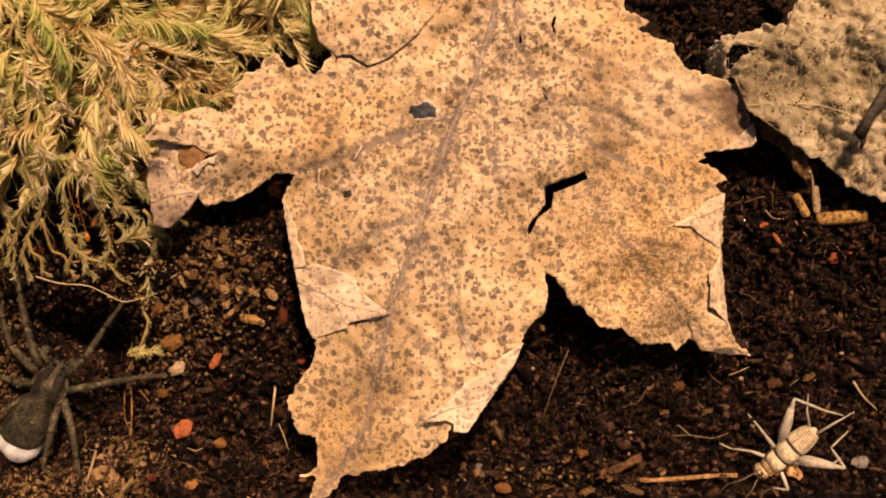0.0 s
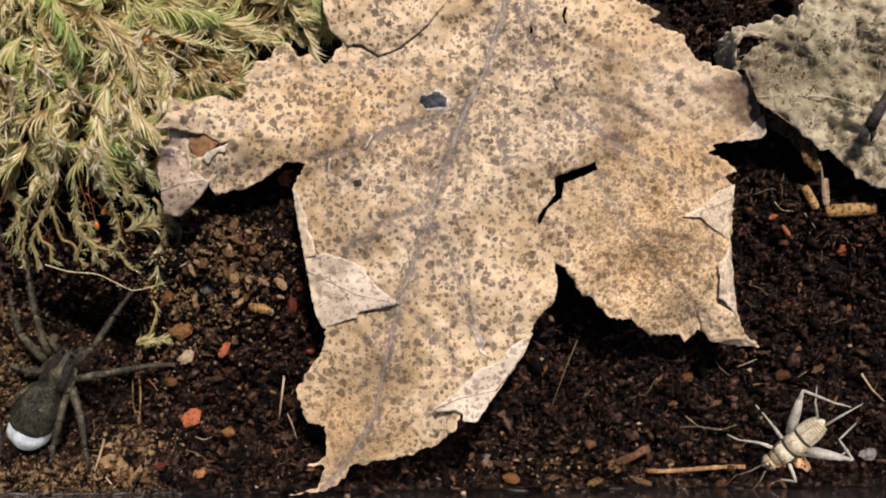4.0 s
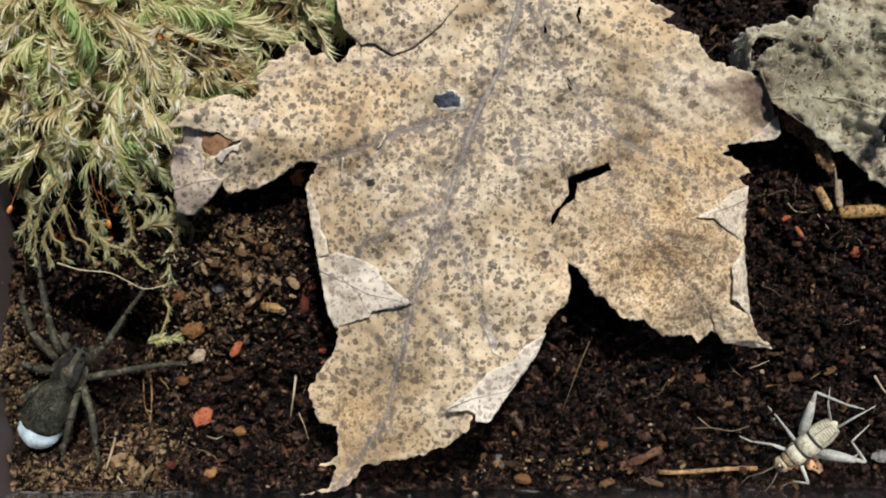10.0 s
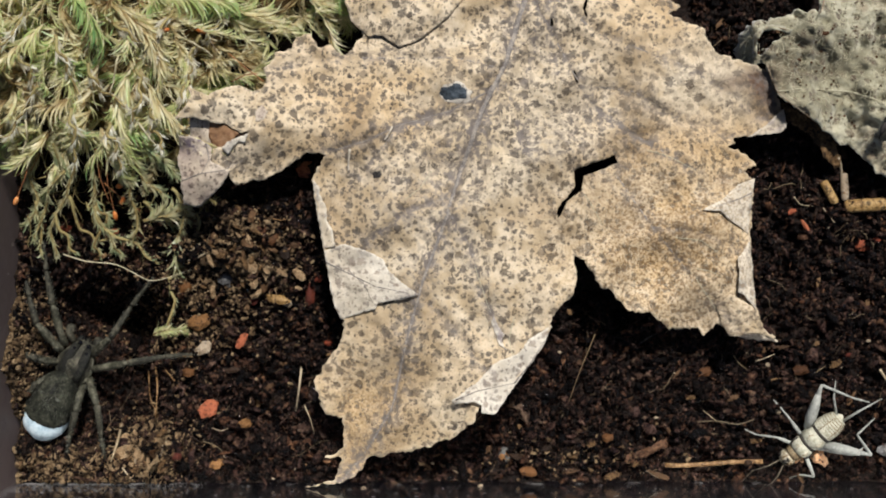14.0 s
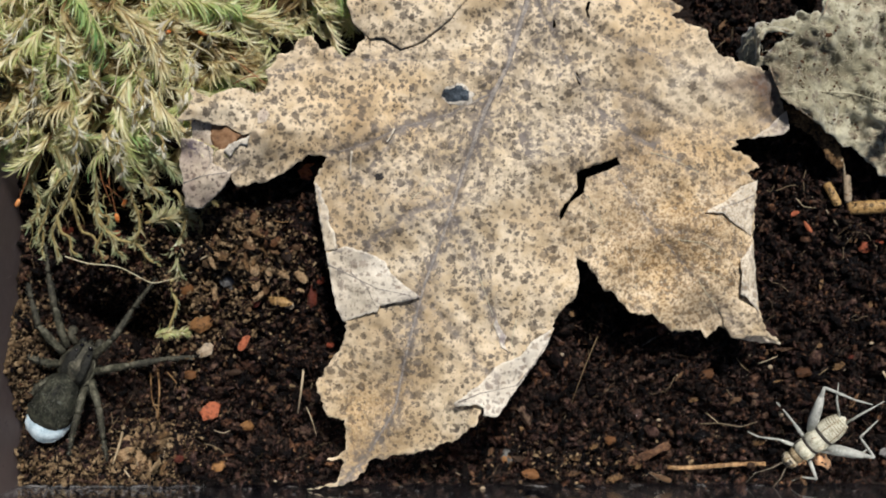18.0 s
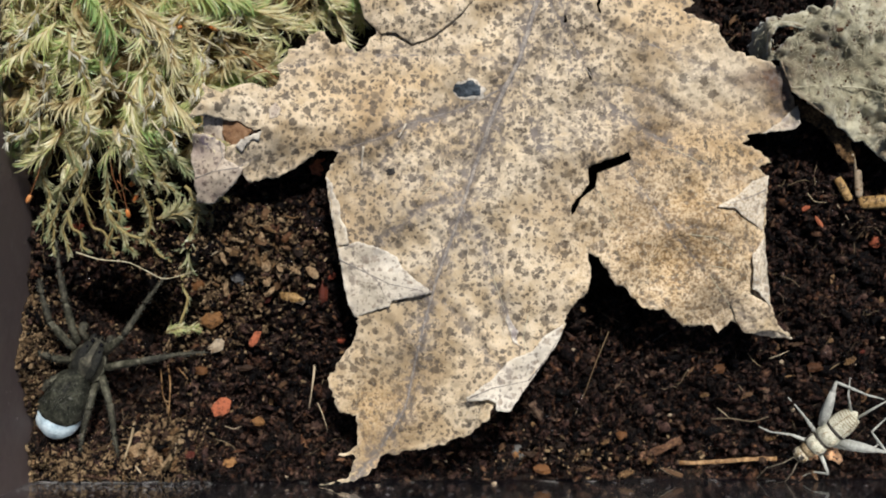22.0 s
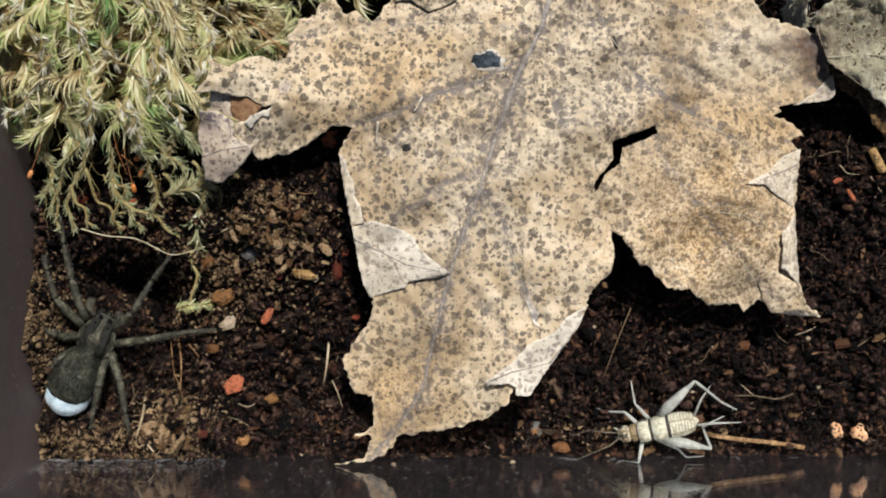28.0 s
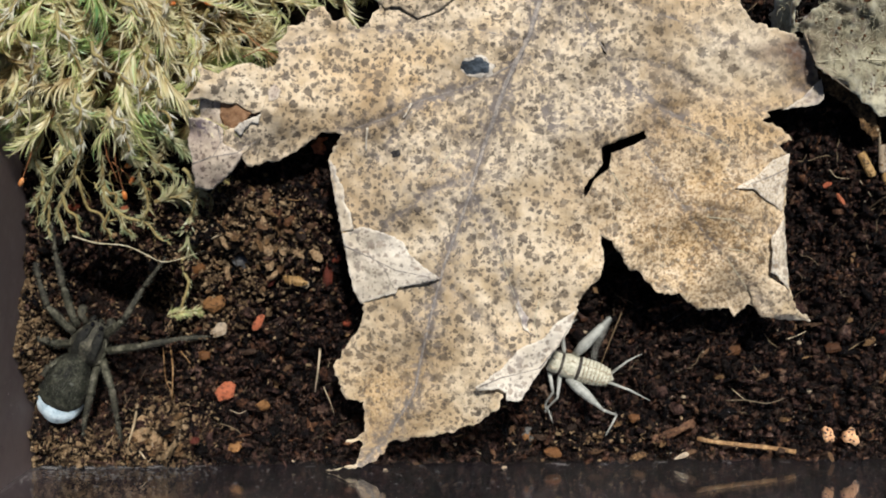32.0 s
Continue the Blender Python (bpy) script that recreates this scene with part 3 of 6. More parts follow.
def soil_z(x, y, fine=True):
    """Height of the soil, in cm, over the plan in cm."""
    x, y = np.asarray(x, float), np.asarray(y, float)
    z = 0.06 + 0.05 * swell(x, y)
    z = z + 0.45 * bump_at(x, y, -2.6, 0.2, 2.3, 1.6) + 0.6 * bump_at(x, y, -6.0, 4.6, 4.2, 3.2)
    z = z - 0.8 * bump_at(x, y, -6.2, -2.0, 1.15, 1.3) - 1.15 * bump_at(x, y, -5.75, -1.25, 0.66, 0.48) - 1.1 * bump_at(x, y, -5.6, -2.4, 0.42, 0.6)
    z = z - 0.4 * bump_at(x, y, -6.5, -0.9, 0.9, 0.5) - 0.35 * bump_at(x, y, -6.3, -1.3, 0.6, 0.4) - 0.6 * bump_at(x, y, -6.1, 0.75, 1.0, 0.6)
    z = np.maximum(z, -2.1)
    z = z - 0.35 * bump_at(x, y, -7.1, -3.05, 0.5, 0.5) + 0.9 * bump_at(x, y, -7.5, -1.8, 0.28, 1.2) + 0.25 * bump_at(x, y, -6.6, -3.7, 1.3, 0.4)
    z = z + 0.22 * bump_at(x, y, -5.2, -3.4, 0.7, 0.5) + 0.5 * bump_at(x, y, -3.65, 0.4, 0.8, 0.6)
    if fine:
        z = z + 0.065 * lump(x, y) + 0.045 * grit(x, y)
    return z


def rest(u, v, lift=0.0):
    """A place on the soil under a plan point."""
    z = 0.0
    for _ in range(4):
        k = 0.01 * (1 - z / EYE)
        z = float(soil_z((u - 784) * k, (441 - v) * k)) + lift
    return plan(u, v, z)


xs, ys = np.arange(LEFT + 0.02, RIGHT, 0.055), np.arange(FRONT + 0.02, BACK, 0.055)
gx, gy = np.meshgrid(xs, ys)
gz = soil_z(gx, gy) - 0.03
ny, nx = gx.shape
idx = np.arange(nx * ny).reshape(ny, nx)
quads = np.stack([idx[:-1, :-1], idx[:-1, 1:], idx[1:, 1:], idx[1:, :-1]], -1).reshape(-1, 4)
solo("ground", raw_mesh("ground", np.stack([gx.ravel(), gy.ravel(), gz.ravel()], -1) * CM, quads, True), SOIL,
     "dark moist crumbly potting soil filling the box", "soil", kind="structure")

# crumbs of soil: small uneven lumps on the surface
def ball(level):
    bm = bmesh.new()
    bmesh.ops.create_icosphere(bm, subdivisions=level, radius=1)
    v, f = np.array([tuple(v.co) for v in bm.verts]), np.array([[v.index for v in f.verts] for f in bm.faces])
    bm.free()
    return v, f


SMALL_V, SMALL_F = ball(1)
LARGE_V, LARGE_F = ball(2)


def lumps(name, seed, count, where, sizes, sink, stretch=0.35, small=False):
    """Many small lumps as one mesh. where(rng, n) gives x, y in cm; sizes: least and most radius in cm."""
    rng = np.random.default_rng(seed)
    ICO_V, ICO_F = (SMALL_V, SMALL_F) if small else (LARGE_V, LARGE_F)
    x, y = where(rng, count)
    r = sizes[0] + (sizes[1] - sizes[0]) * rng.random(count) ** 3.0
    z = soil_z(x, y) - 0.03 + r * sink + rng.uniform(-0.02, 0.03, count)
    axes = np.exp(rng.normal(0, stretch, (count, 1, 3)))
    q = rng.normal(size=(count, 4))
    q /= np.linalg.norm(q, axis=1, keepdims=True)
    w, a, b_, c = q.T
    rot = np.stack([1 - 2 * (b_ * b_ + c * c), 2 * (a * b_ - c * w), 2 * (a * c + b_ * w), 2 * (a * b_ + c * w), 1 - 2 * (a * a + c * c),
                    2 * (b_ * c - a * w), 2 * (a * c - b_ * w), 2 * (b_ * c + a * w), 1 - 2 * (a * a + b_ * b_)], -1).reshape(-1, 3, 3)
    uneven = np.clip(1 + rng.normal(0, 0.46 if small else 0.42, (count, len(ICO_V), 1)), 0.25, 2.2)
    v = np.einsum("nij,nkj->nki", rot, ICO_V[None] * axes * uneven) * r[:, None, None] + np.stack([x, y, z], -1)[:, None]
    f = (ICO_F[None] + np.arange(count)[:, None, None] * len(ICO_V)).reshape(-1, 3)
    return raw_mesh(name, v.reshape(-1, 3) * CM, f, False)


COVERED = [[(-3.9, 3.2), (-1.8, 2.6), (-1.6, -2.6), (-0.4, -2.4), (1.6, -0.6), (3.0, -0.7), (4.9, -1.0), (5.2, 2.0), (4.3, 4.6), (-1.4, 5.0)],
           [(-7.6, 6.0), (-7.6, 1.7), (-4.8, 1.7), (-3.4, 3.6), (-1.8, 4.6), (-1.8, 6.0)], [(6.2, 3.6), (7.6, 1.9), (9.8, 1.6), (9.8, 5.8), (7.0, 5.8)]]


def seen_soil(rng, n):
    """Random places on the soil that lies open, away from under the leaves and the moss."""
    x, y = rng.uniform(LEFT + 0.06, 9.4, n * 4), rng.uniform(FRONT + 0.05, 5.4, n * 4)
    shut = np.zeros(len(x), bool)
    for poly in COVERED:
        shut |= inside(poly, x, y)
    open_ = ~shut & (soil_z(x, y) > -2.04)
    return x[open_][:n], y[open_][:n]


solo("soil_clods", lumps("soil_clods", 10, 1500, seen_soil, (0.025, 0.085), 0.1, 0.45), CRUMB,
     "small dark clods of damp soil", "soil", kind="stuff")
solo("soil_crumbs", lumps("soil_crumbs", 11, 40000, seen_soil, (0.010, 0.052), 0.7, 0.6, True), CRUMB,
     "loose dark brown crumbs of damp soil", "soil", kind="stuff")
solo("soil_grit", lumps("soil_grit", 12, 56000, seen_soil, (0.005, 0.024), 3.0, 0.75, True), CRUMB,
     "fine dark grit lying on the soil", "soil", kind="stuff")


def loam_spots(rng, n):
    pick = rng.choice(7, n, p=[0.19, 0.13, 0.11, 0.20, 0.14, 0.21, 0.02])
    cx = np.array([-3.4, -5.25, -6.7, -7.38, -5.0, -4.1, 2.3])[pick]
    cy = np.array([0.05, -3.45, -3.8, -1.8, -0.9, -0.6, -3.6])[pick]
    sx, sy = np.array([0.45, 0.45, 0.55, 0.19, 0.9, 0.75, 1.1])[pick], np.array([0.3, 0.28, 0.2, 0.6, 0.8, 0.6, 0.2])[pick]
    x, y = cx + sx * rng.normal(size=n), cy + sy * rng.normal(size=n)
    return np.clip(x, LEFT + 0.05, 9), np.clip(y, FRONT + 0.06, 9)


solo("loam_crumbs", lumps("loam_crumbs", 13, 20000, loam_spots, (0.005, 0.034), 2.4, 0.4, True), PALE_SOIL,
     "paler ochre crumbs of drier loam", "soil", kind="stuff")


def clod_spots(rng, n):
    far = rng.random(n) < 0.5
    return np.where(far, -3.75 + 0.5 * rng.normal(size=n), -5.25 + 0.3 * rng.normal(size=n)), np.clip(np.where(far, -0.15 + 0.45 * rng.normal(size=n), -3.45 + 0.25 * rng.normal(size=n)), FRONT + 0.1, 1)


# matte pale grains, many of them painting in the sparkle of wet crumbs
solo("pale_specks", lumps("pale_specks", 14, 700, seen_soil, (0.005, 0.018), 4.0, 0.3, True), SHELL,
     "scattered tiny white specks on the soil, some standing in for glints", "grit", kind="stuff")
solo("loam_clods", lumps("loam_clods", 15, 520, clod_spots, (0.014, 0.065), 0.6, 0.5), PALE_SOIL,
     "ochre clods of drier loam in the corner", "soil", kind="stuff")


# ---- the large maple leaf ----
HEIGHTS = [(803, 162, 1.1), (663, 307, 1.15), (1087, 277, 0.95), (985, 385, 1.2), (1350, 590, 0.75), (440, 203, 1.75), (430, 300, 1.5),
           (600, 845, 0.55), (850, 720, 1.6), (930, 640, 1.45), (760, 760, 1.1), (733, 520, 1.25), (1014, 450, 1.3), (1380, 222, 0.75), (894, 138, 1.0), (1200, 430, 1.15),
           (560, 690, 1.0), (545, 855, 0.35), (500, 80, 1.5), (940, -90, 0.9), (1200, 10, 0.9), (1240, 585, 0.85), (1120, 550, 1.05),
           (320, 200, 1.95), (340, 340, 1.5)]
VEINS = [[(938, -100), (925, 0), (890, 110), (850, 190), (812, 300), (780, 400), (742, 500), (715, 600), (690, 720), (640, 800), (600, 845)],
         [(885, 120), (860, 160), (790, 195), (700, 220), (650, 245), (575, 268)], [(885, 118), (800, 100), (640, 100), (540, 105), (470, 125)],
         [(930, -20), (965, 40), (1010, 125), (1050, 190), (1140, 250), (1230, 300)], [(935, -40), (1060, 60), (1200, 110), (1300, 170), (1375, 225)],
         [(800, 345), (720, 370), (640, 430)], [(790, 372), (830, 440), (852, 520), (885, 600)], [(1080, 300), (1150, 400), (1230, 500), (1300, 580)],
         [(735, 515), (800, 580), (860, 660)], [(1150, 400), (1240, 410), (1300, 440)], [(1050, 150), (1120, 160), (1200, 210), (1290, 240)],
         [(955, -60), (972, 10), (968, 60), (985, 130)], [(945, -60), (950, 20), (940, 90), (925, 140)], [(885, 122), (905, 200), (925, 265)], [(700, 225), (640, 300), (600, 330)]]
crease, cockle, crinkle = ripples(21, 14, 90, 260), ripples(22, 18, 28, 70), ripples(23, 24, 11, 24)


def leaf_z(u, v, veins=True):
    u, v = np.asarray(u, float), np.asarray(v, float)
    top, low = np.zeros(u.shape), np.zeros(u.shape)
    for a, b_, h in HEIGHTS:
        w = 1 / ((u - a) ** 2 + (v - b_) ** 2 + 55 ** 2) ** 1.3
        top, low = top + w * h, low + w
    z = top / low + 0.06 * crease(u, v) + 0.012 * cockle(u, v) + 0.004 * crinkle(u, v)
    # the basal lobe lies over the lobe below it, along a crease
    step = 1 / (1 + np.exp((gap([(560, 60), (650, 62), (700, 76), (760, 48), (830, -40)], u.ravel(), v.ravel()).reshape(u.shape) - 12) / 4))
    z = z - 0.06 * step
    for line in FOLDS:
        d = gap(line, u.ravel(), v.ravel()).reshape(u.shape)
        z = z - 0.035 * np.exp(-(d / 9) ** 2) + 0.02 * np.exp(-(d / 30) ** 2)
    if veins:
        for n, line in enumerate(VEINS):
            d = gap(line, u.ravel(), v.ravel()).reshape(u.shape)
            z = z - (0.05 if n == 0 else 0.03) * np.exp(-(d / 8) ** 2) + 0.03 * np.exp(-(d / 30) ** 2)
    return z


ZONES = [("warm", [(640, 180, 110, 80, 0.7), (1250, 250, 140, 60, 0.9), (1150, 30, 120, 70, 0.6), (1180, 430, 150, 120, 0.7), (640, 720, 80, 110, 0.7), (520, 120, 80, 50, 0.3), (570, 420, 60, 120, 0.4), (800, 640, 80, 60, 0.3)]),
         ("cool", [(930, 260, 120, 110, 0.8), (1230, 160, 90, 60, 1.0), (700, 430, 120, 120, 0.5), (1000, 40, 60, 80, 0.4), (370, 190, 80, 34, 1.0)]),
         ("brown", [(1352, 165, 26, 45, 1.2), (1325, 138, 36, 14, 1.0), (1285, 152, 20, 15, 0.6), (1275, 318, 16, 12, 0.5), (1150, 192, 26, 7, 0.35)])]
# folds between the ribs of the lobe
FOLDS = [[(1066, 158), (1110, 168), (1150, 188), (1210, 222), (1285, 240)], [(1095, 238), (1150, 236), (1200, 262), (1250, 268)], [(1090, 60), (1150, 75), (1215, 92), (1262, 120)],
         [(560, 150), (600, 190), (650, 200), (700, 190)], [(470, 230), (520, 240), (560, 250)], [(690, 620), (720, 680), (700, 740)]]


def leaf_part(name, poly, material, parent, lift, seed, label="", spacing=5.0, holes=(), tooth=2.0, thick=0.00016, zf=None, curl=0.0):
    outline = ragged(poly, spacing, tooth, seed)
    v, f = sheet(outline, spacing, seed, [ragged(h, 4, 1.0, seed + 9) for h in holes])
    z = (zf or leaf_z)(v[:, 0], v[:, 1]) + lift(v[:, 0], v[:, 1])
    z = z + curl * np.exp(-gap(np.vstack([outline, outline[:1]]), v[:, 0], v[:, 1]) / 7.0) * (0.6 + 0.6 * crease(3 * v[:, 0], 3 * v[:, 1]))
    me = raw_mesh(name, plan_np(v[:, 0], v[:, 1], z), f[:, ::-1], True)
    mark = me.attributes.new("vein", "FLOAT", "POINT")
    bands = []
    for n, line in enumerate(VEINS):
        d, k = gap(line, v[:, 0], v[:, 1]), (1.0 if n == 0 else 0.8 if n in (1, 3, 5, 6, 11, 12) else 0.5)
        bands.append(k * (0.6 * np.exp(-(d / 7) ** 2) + 0.55 * np.exp(-(d / (34 if n == 0 else 22)) ** 2)))
    s = np.max(bands, axis=0)
    mark.data.foreach_set("value", (s + 0.4 * bump_at(v[:, 0], v[:, 1], 760, 280, 120, 130) + 0.5 * bump_at(v[:, 0], v[:, 1], 990, 245, 120, 65) + 0.6 * bump_at(v[:, 0], v[:, 1], 1350, 150, 40, 45) + 0.85 * bump_at(v[:, 0], v[:, 1], 336, 254, 30, 18) + 0.6 * bump_at(v[:, 0], v[:, 1], 408, 282, 32, 24)).clip(0, 1).astype(np.float32))
    blot = me.attributes.new("blot", "FLOAT", "POINT")
    s = bump_at(v[:, 0], v[:, 1], 1240, 150, 170, 110) + 0.35 * bump_at(v[:, 0], v[:, 1], 760, 640, 150, 120)
    blot.data.foreach_set("value", s.clip(0, 1).astype(np.float32))
    speck = me.attributes.new("speck", "FLOAT", "POINT")
    s = bump_at(v[:, 0], v[:, 1], 1180, 440, 190, 190) + 0.5 * bump_at(v[:, 0], v[:, 1], 640, 720, 90, 110)
    speck.data.foreach_set("value", s.clip(0, 1).astype(np.float32))
    for key, spots in ZONES:
        s = sum(k * bump_at(v[:, 0], v[:, 1], a, b_, c, d) for a, b_, c, d, k in spots)
        me.attributes.new(key, "FLOAT", "POINT").data.foreach_set("value", s.clip(0, 1).astype(np.float32))
    edge = gap(np.vstack([outline, outline[:1]]), v[:, 0], v[:, 1])
    me.attributes.new("rim", "FLOAT", "POINT").data.foreach_set("value", np.exp(-(edge / 3.5) ** 2).astype(np.float32) * 0.6)
    ob = part(name, me, material, parent, label)
    solid = ob.modifiers.new("thickness", "SOLIDIFY")
    solid.thickness, solid.offset = thick, -1
    return ob


LOBE_LEFT = [(612, 92), (600, 96), (582, 76), (562, 82), (546, 58), (522, 62), (512, 84), (482, 90), (476, 106), (462, 118), (466, 142),
             (448, 175), (442, 215), (430, 238), (402, 254), (372, 262), (368, 288), (402, 303), (408, 320), (418, 326), (440, 318), (466, 316), (488, 303), (512, 288), (534, 271), (560, 268), (572, 272), (556, 298)]
LOBE_MIDDLE = [(550, 312), (558, 370), (571, 442), (590, 540), (606, 566), (598, 604), (551, 670), (560, 702), (574, 731), (603, 734),
               (604, 788), (570, 806), (600, 806), (594, 832), (584, 847), (536, 857), (602, 849), (636, 828), (648, 806), (738, 791),
               (800, 771), (836, 741), (842, 718), (868, 728), (966, 586), (972, 560), (986, 542), (1010, 520), (1016, 488), (1012, 450)]
LOBE_RIGHT = [(1030, 458), (1060, 510), (1076, 511), (1104, 545), (1120, 552), (1146, 549), (1180, 581), (1230, 577), (1240, 592),
              (1262, 570), (1292, 590), (1330, 581), (1368, 598), (1344, 578), (1326, 520), (1324, 420), (1329, 316), (1309, 301),
              (1335, 292), (1314, 270), (1302, 262), (1284, 258), (1298, 251), (1292, 244), (1320, 240), (1385, 225), (1377, 180), (1358, 122), (1290, 97)]
LOBE_TOP = [(1268, 92), (1250, 70), (1245, 49), (1220, 40), (1180, 21), (1202, 8), (1160, -12), (1150, -80), (1060, -150), (980, -120),
            (940, -92), (900, -140), (800, -170), (680, -130), (606, -60), (610, 0), (622, 38), (640, 60)]
SLIT = [(1012, 300), (1030, 292), (1085, 272), (1089, 286), (1050, 302), (1029, 309), (1026, 335), (1001, 353), (989, 378), (980, 389),
        (983, 366), (1004, 341), (1014, 325)]
CRACKS = [[(1034, -4), (1038, -4), (1033, 12), (1037, 27), (1033, 26), (1028, 12)], [(1009, 123), (1013, 122), (1021, 144), (1017, 145)],
          [(969, 30), (974, 30), (976, 42), (971, 44)]]
maple = thing("maple_leaf", "large dry tan maple leaf with dark spots and curled torn edges", "leaf", at=(0, 0, 0))
leaf_part("blade", LOBE_LEFT + LOBE_MIDDLE + LOBE_RIGHT + LOBE_TOP, LEAF, maple, lambda u, v: 0 * u, 31, holes=[SLIT, CRACKS[0], CRACKS[1], CRACKS[2]], tooth=2.2, curl=0.022)


def folded(a, b_, wide, high):
    """Lift of a flap folded over the leaf along the hinge a-b."""
    def lift(u, v):
        d = gap([a, b_], u, v) / wide
        return 0.02 + high * np.sin(np.clip(d, 0, 1.15) * math.pi * 0.72)
    return lift


FLAPS = [("curled_edge", [(569, 441), (578, 490), (588, 541), (600, 563), (640, 549), (660, 545), (664, 535), (688, 530), (712, 527), (737, 520), (704, 496), (684, 478),
                          (673, 456), (640, 441), (604, 430)], UNDER, folded((569, 441), (600, 563), 150, 0.06)),
         ("curled_edge", [(972, 574), (955, 612), (871, 731), (847, 729), (848, 716), (834, 709), (800, 714), (794, 707), (840, 675), (870, 642),
                          (914, 623), (930, 601)], UNDER, folded((972, 574), (871, 731), 110, 0.12)),
         ("curled_edge", [(1331, 314), (1319, 412), (1286, 386), (1270, 372), (1239, 370), (1276, 350), (1303, 324)], UNDER,
          folded((1331, 314), (1319, 412), 80, 0.04)),
         ("curled_edge", [(1323, 425), (1332, 546), (1312, 521), (1300, 515), (1304, 480), (1301, 455), (1313, 440)], UNDER,
          folded((1323, 425), (1332, 546), 30, 0.10)),
         ("curled_edge", [(1384, 190), (1388, 222), (1379, 232), (1318, 241), (1350, 222), (1372, 200)], UNDER, folded((1384, 190), (1379, 232), 60, 0.12)),
         ("curled_tip", [(467, 150), (444, 160), (420, 149), (396, 152), (379, 157), (364, 167), (346, 160), (327, 151), (334, 168), (322, 188), (304, 209), (335, 207), (353, 212),
                         (379, 217), (393, 216), (420, 233), (438, 230), (446, 196), (462, 180)], LEAF, lambda u, v: 0.0012 * (444 - u) + 0.05 * np.sin(v / 9.0) * np.clip((450 - u) / 100, 0, 1)),
         ("curled_tip", [(312, 241), (331, 239), (350, 246), (370, 260), (369, 284), (402, 300), (398, 312), (385, 330), (372, 343), (353, 362),
                         (340, 364), (326, 360), (319, 362), (321, 345), (315, 330), (316, 308), (310, 290), (309, 276), (314, 262)], PURPLE, lambda u, v: 0.02 + 0.0004 * (450 - u) + 0.10 * np.sin((u - 315) / 34.0) - 0.05 * np.cos(v / 20.0)),
         ("curled_edge", [(549, 316), (556, 370), (568, 438), (590, 434), (584, 404), (576, 392), (572, 362), (562, 344), (560, 328)], UNDER, folded((549, 316), (568, 438), 26, 0.05)),
         ("curled_edge", [(1262, 540), (1288, 518), (1326, 540), (1344, 578), (1368, 600), (1332, 588), (1302, 594), (1285, 592), (1270, 568)], LEAF, lambda u, v: 0.03 + 0.0010 * np.clip(u - 1262, 0, None)),
         ("curled_tip", [(1300, 592), (1330, 587), (1352, 590), (1372, 602), (1345, 600), (1318, 598)], PURPLE, lambda u, v: -0.05 + 0 * u),
         ("curled_edge", [(868, 554), (876, 574), (888, 590), (883, 602), (892, 618), (878, 607), (872, 588), (865, 570)], UNDER, lambda u, v: 0.03 + 0 * u),
         ("basal_lobe", [(600, -70), (606, 0), (618, 36), (648, 62), (672, 60), (690, 72), (702, 80), (726, 72), (748, 60), (790, 26), (836, -30), (850, -110), (760, -150),
                         (660, -120)], LEAF, lambda u, v: 0.015 + 0.045 * np.clip((v + 40) / 100, 0, 1)),
         ("torn_edge", [(366, 204), (384, 208), (426, 228), (396, 258), (374, 262), (366, 240)], RUST, lambda u, v: -0.012 + 0 * u),
         ("torn_edge", [(330, 200), (384, 210), (380, 264), (368, 268), (334, 246)], PURPLE, lambda u, v: -0.05 - 0.0002 * np.clip(380 - u, 0, None)),
         ("torn_edge", [(388, 261), (398, 249), (414, 243), (434, 235), (429, 252), (418, 249), (409, 257), (398, 272)], UNDER, lambda u, v: 0.05 + 0 * u),
         ("torn_edge", [(446, 190), (460, 184), (470, 196), (462, 210), (448, 214)], PURPLE, lambda u, v: 0.012 + 0 * u)]
for n, (name, poly, mat, lift) in enumerate(FLAPS):
    leaf_part(name, poly, mat, maple, lift, 40 + n, "pale underside of the leaf showing" if mat is UNDER else "", spacing=4.0, tooth=0.8)

for n, line in enumerate(VEINS):
    pts, u, v = [], np.array([p[0] for p in line], float), np.array([p[1] for p in line], float)
    at = np.linspace(0, len(line) - 1, 8 * len(line))
    uu, vv = np.interp(at, range(len(line)), u), np.interp(at, range(len(line)), v)
    zz = leaf_z(uu, vv) + (0.003 if n < 2 else -0.004)
    thick = (np.interp(at, (0, 3, 6, 10), (0.055, 0.048, 0.024, 0.01)) if n == 0 else 0.016 * np.linspace(1, 0.3, len(at))) * CM
    part("midrib" if n == 0 else "side_vein", Shape().tube([plan(a, b_, c) for a, b_, c in zip(uu, vv, zz)], thick, 8, 0.36), VEIN, maple)
for n, line in ((0, [(572, 462), (610, 480), (660, 505), (732, 520)]), (0, [(612, 476), (640, 500), (656, 535)]), (1, [(802, 706), (840, 690), (905, 676)]),
                (1, [(905, 676), (935, 640), (960, 600)]), (6, [(318, 318), (350, 306), (392, 300), (425, 282)]), (6, [(360, 252), (366, 280), (352, 305)]),
                (2, [(1326, 340), (1300, 352), (1262, 364)])):
    at = np.linspace(0, len(line) - 1, 16)
    uu, vv = (np.interp(at, range(len(line)), [p[k] for p in line]) for k in (0, 1))
    zz = leaf_z(uu, vv) + FLAPS[n][3](uu, vv) + 0.002
    part("side_vein", Shape().tube([plan(*p) for p in zip(uu, vv, zz)], np.linspace(0.013, 0.005, 16) * CM, 6, 0.6), VEIN, maple)
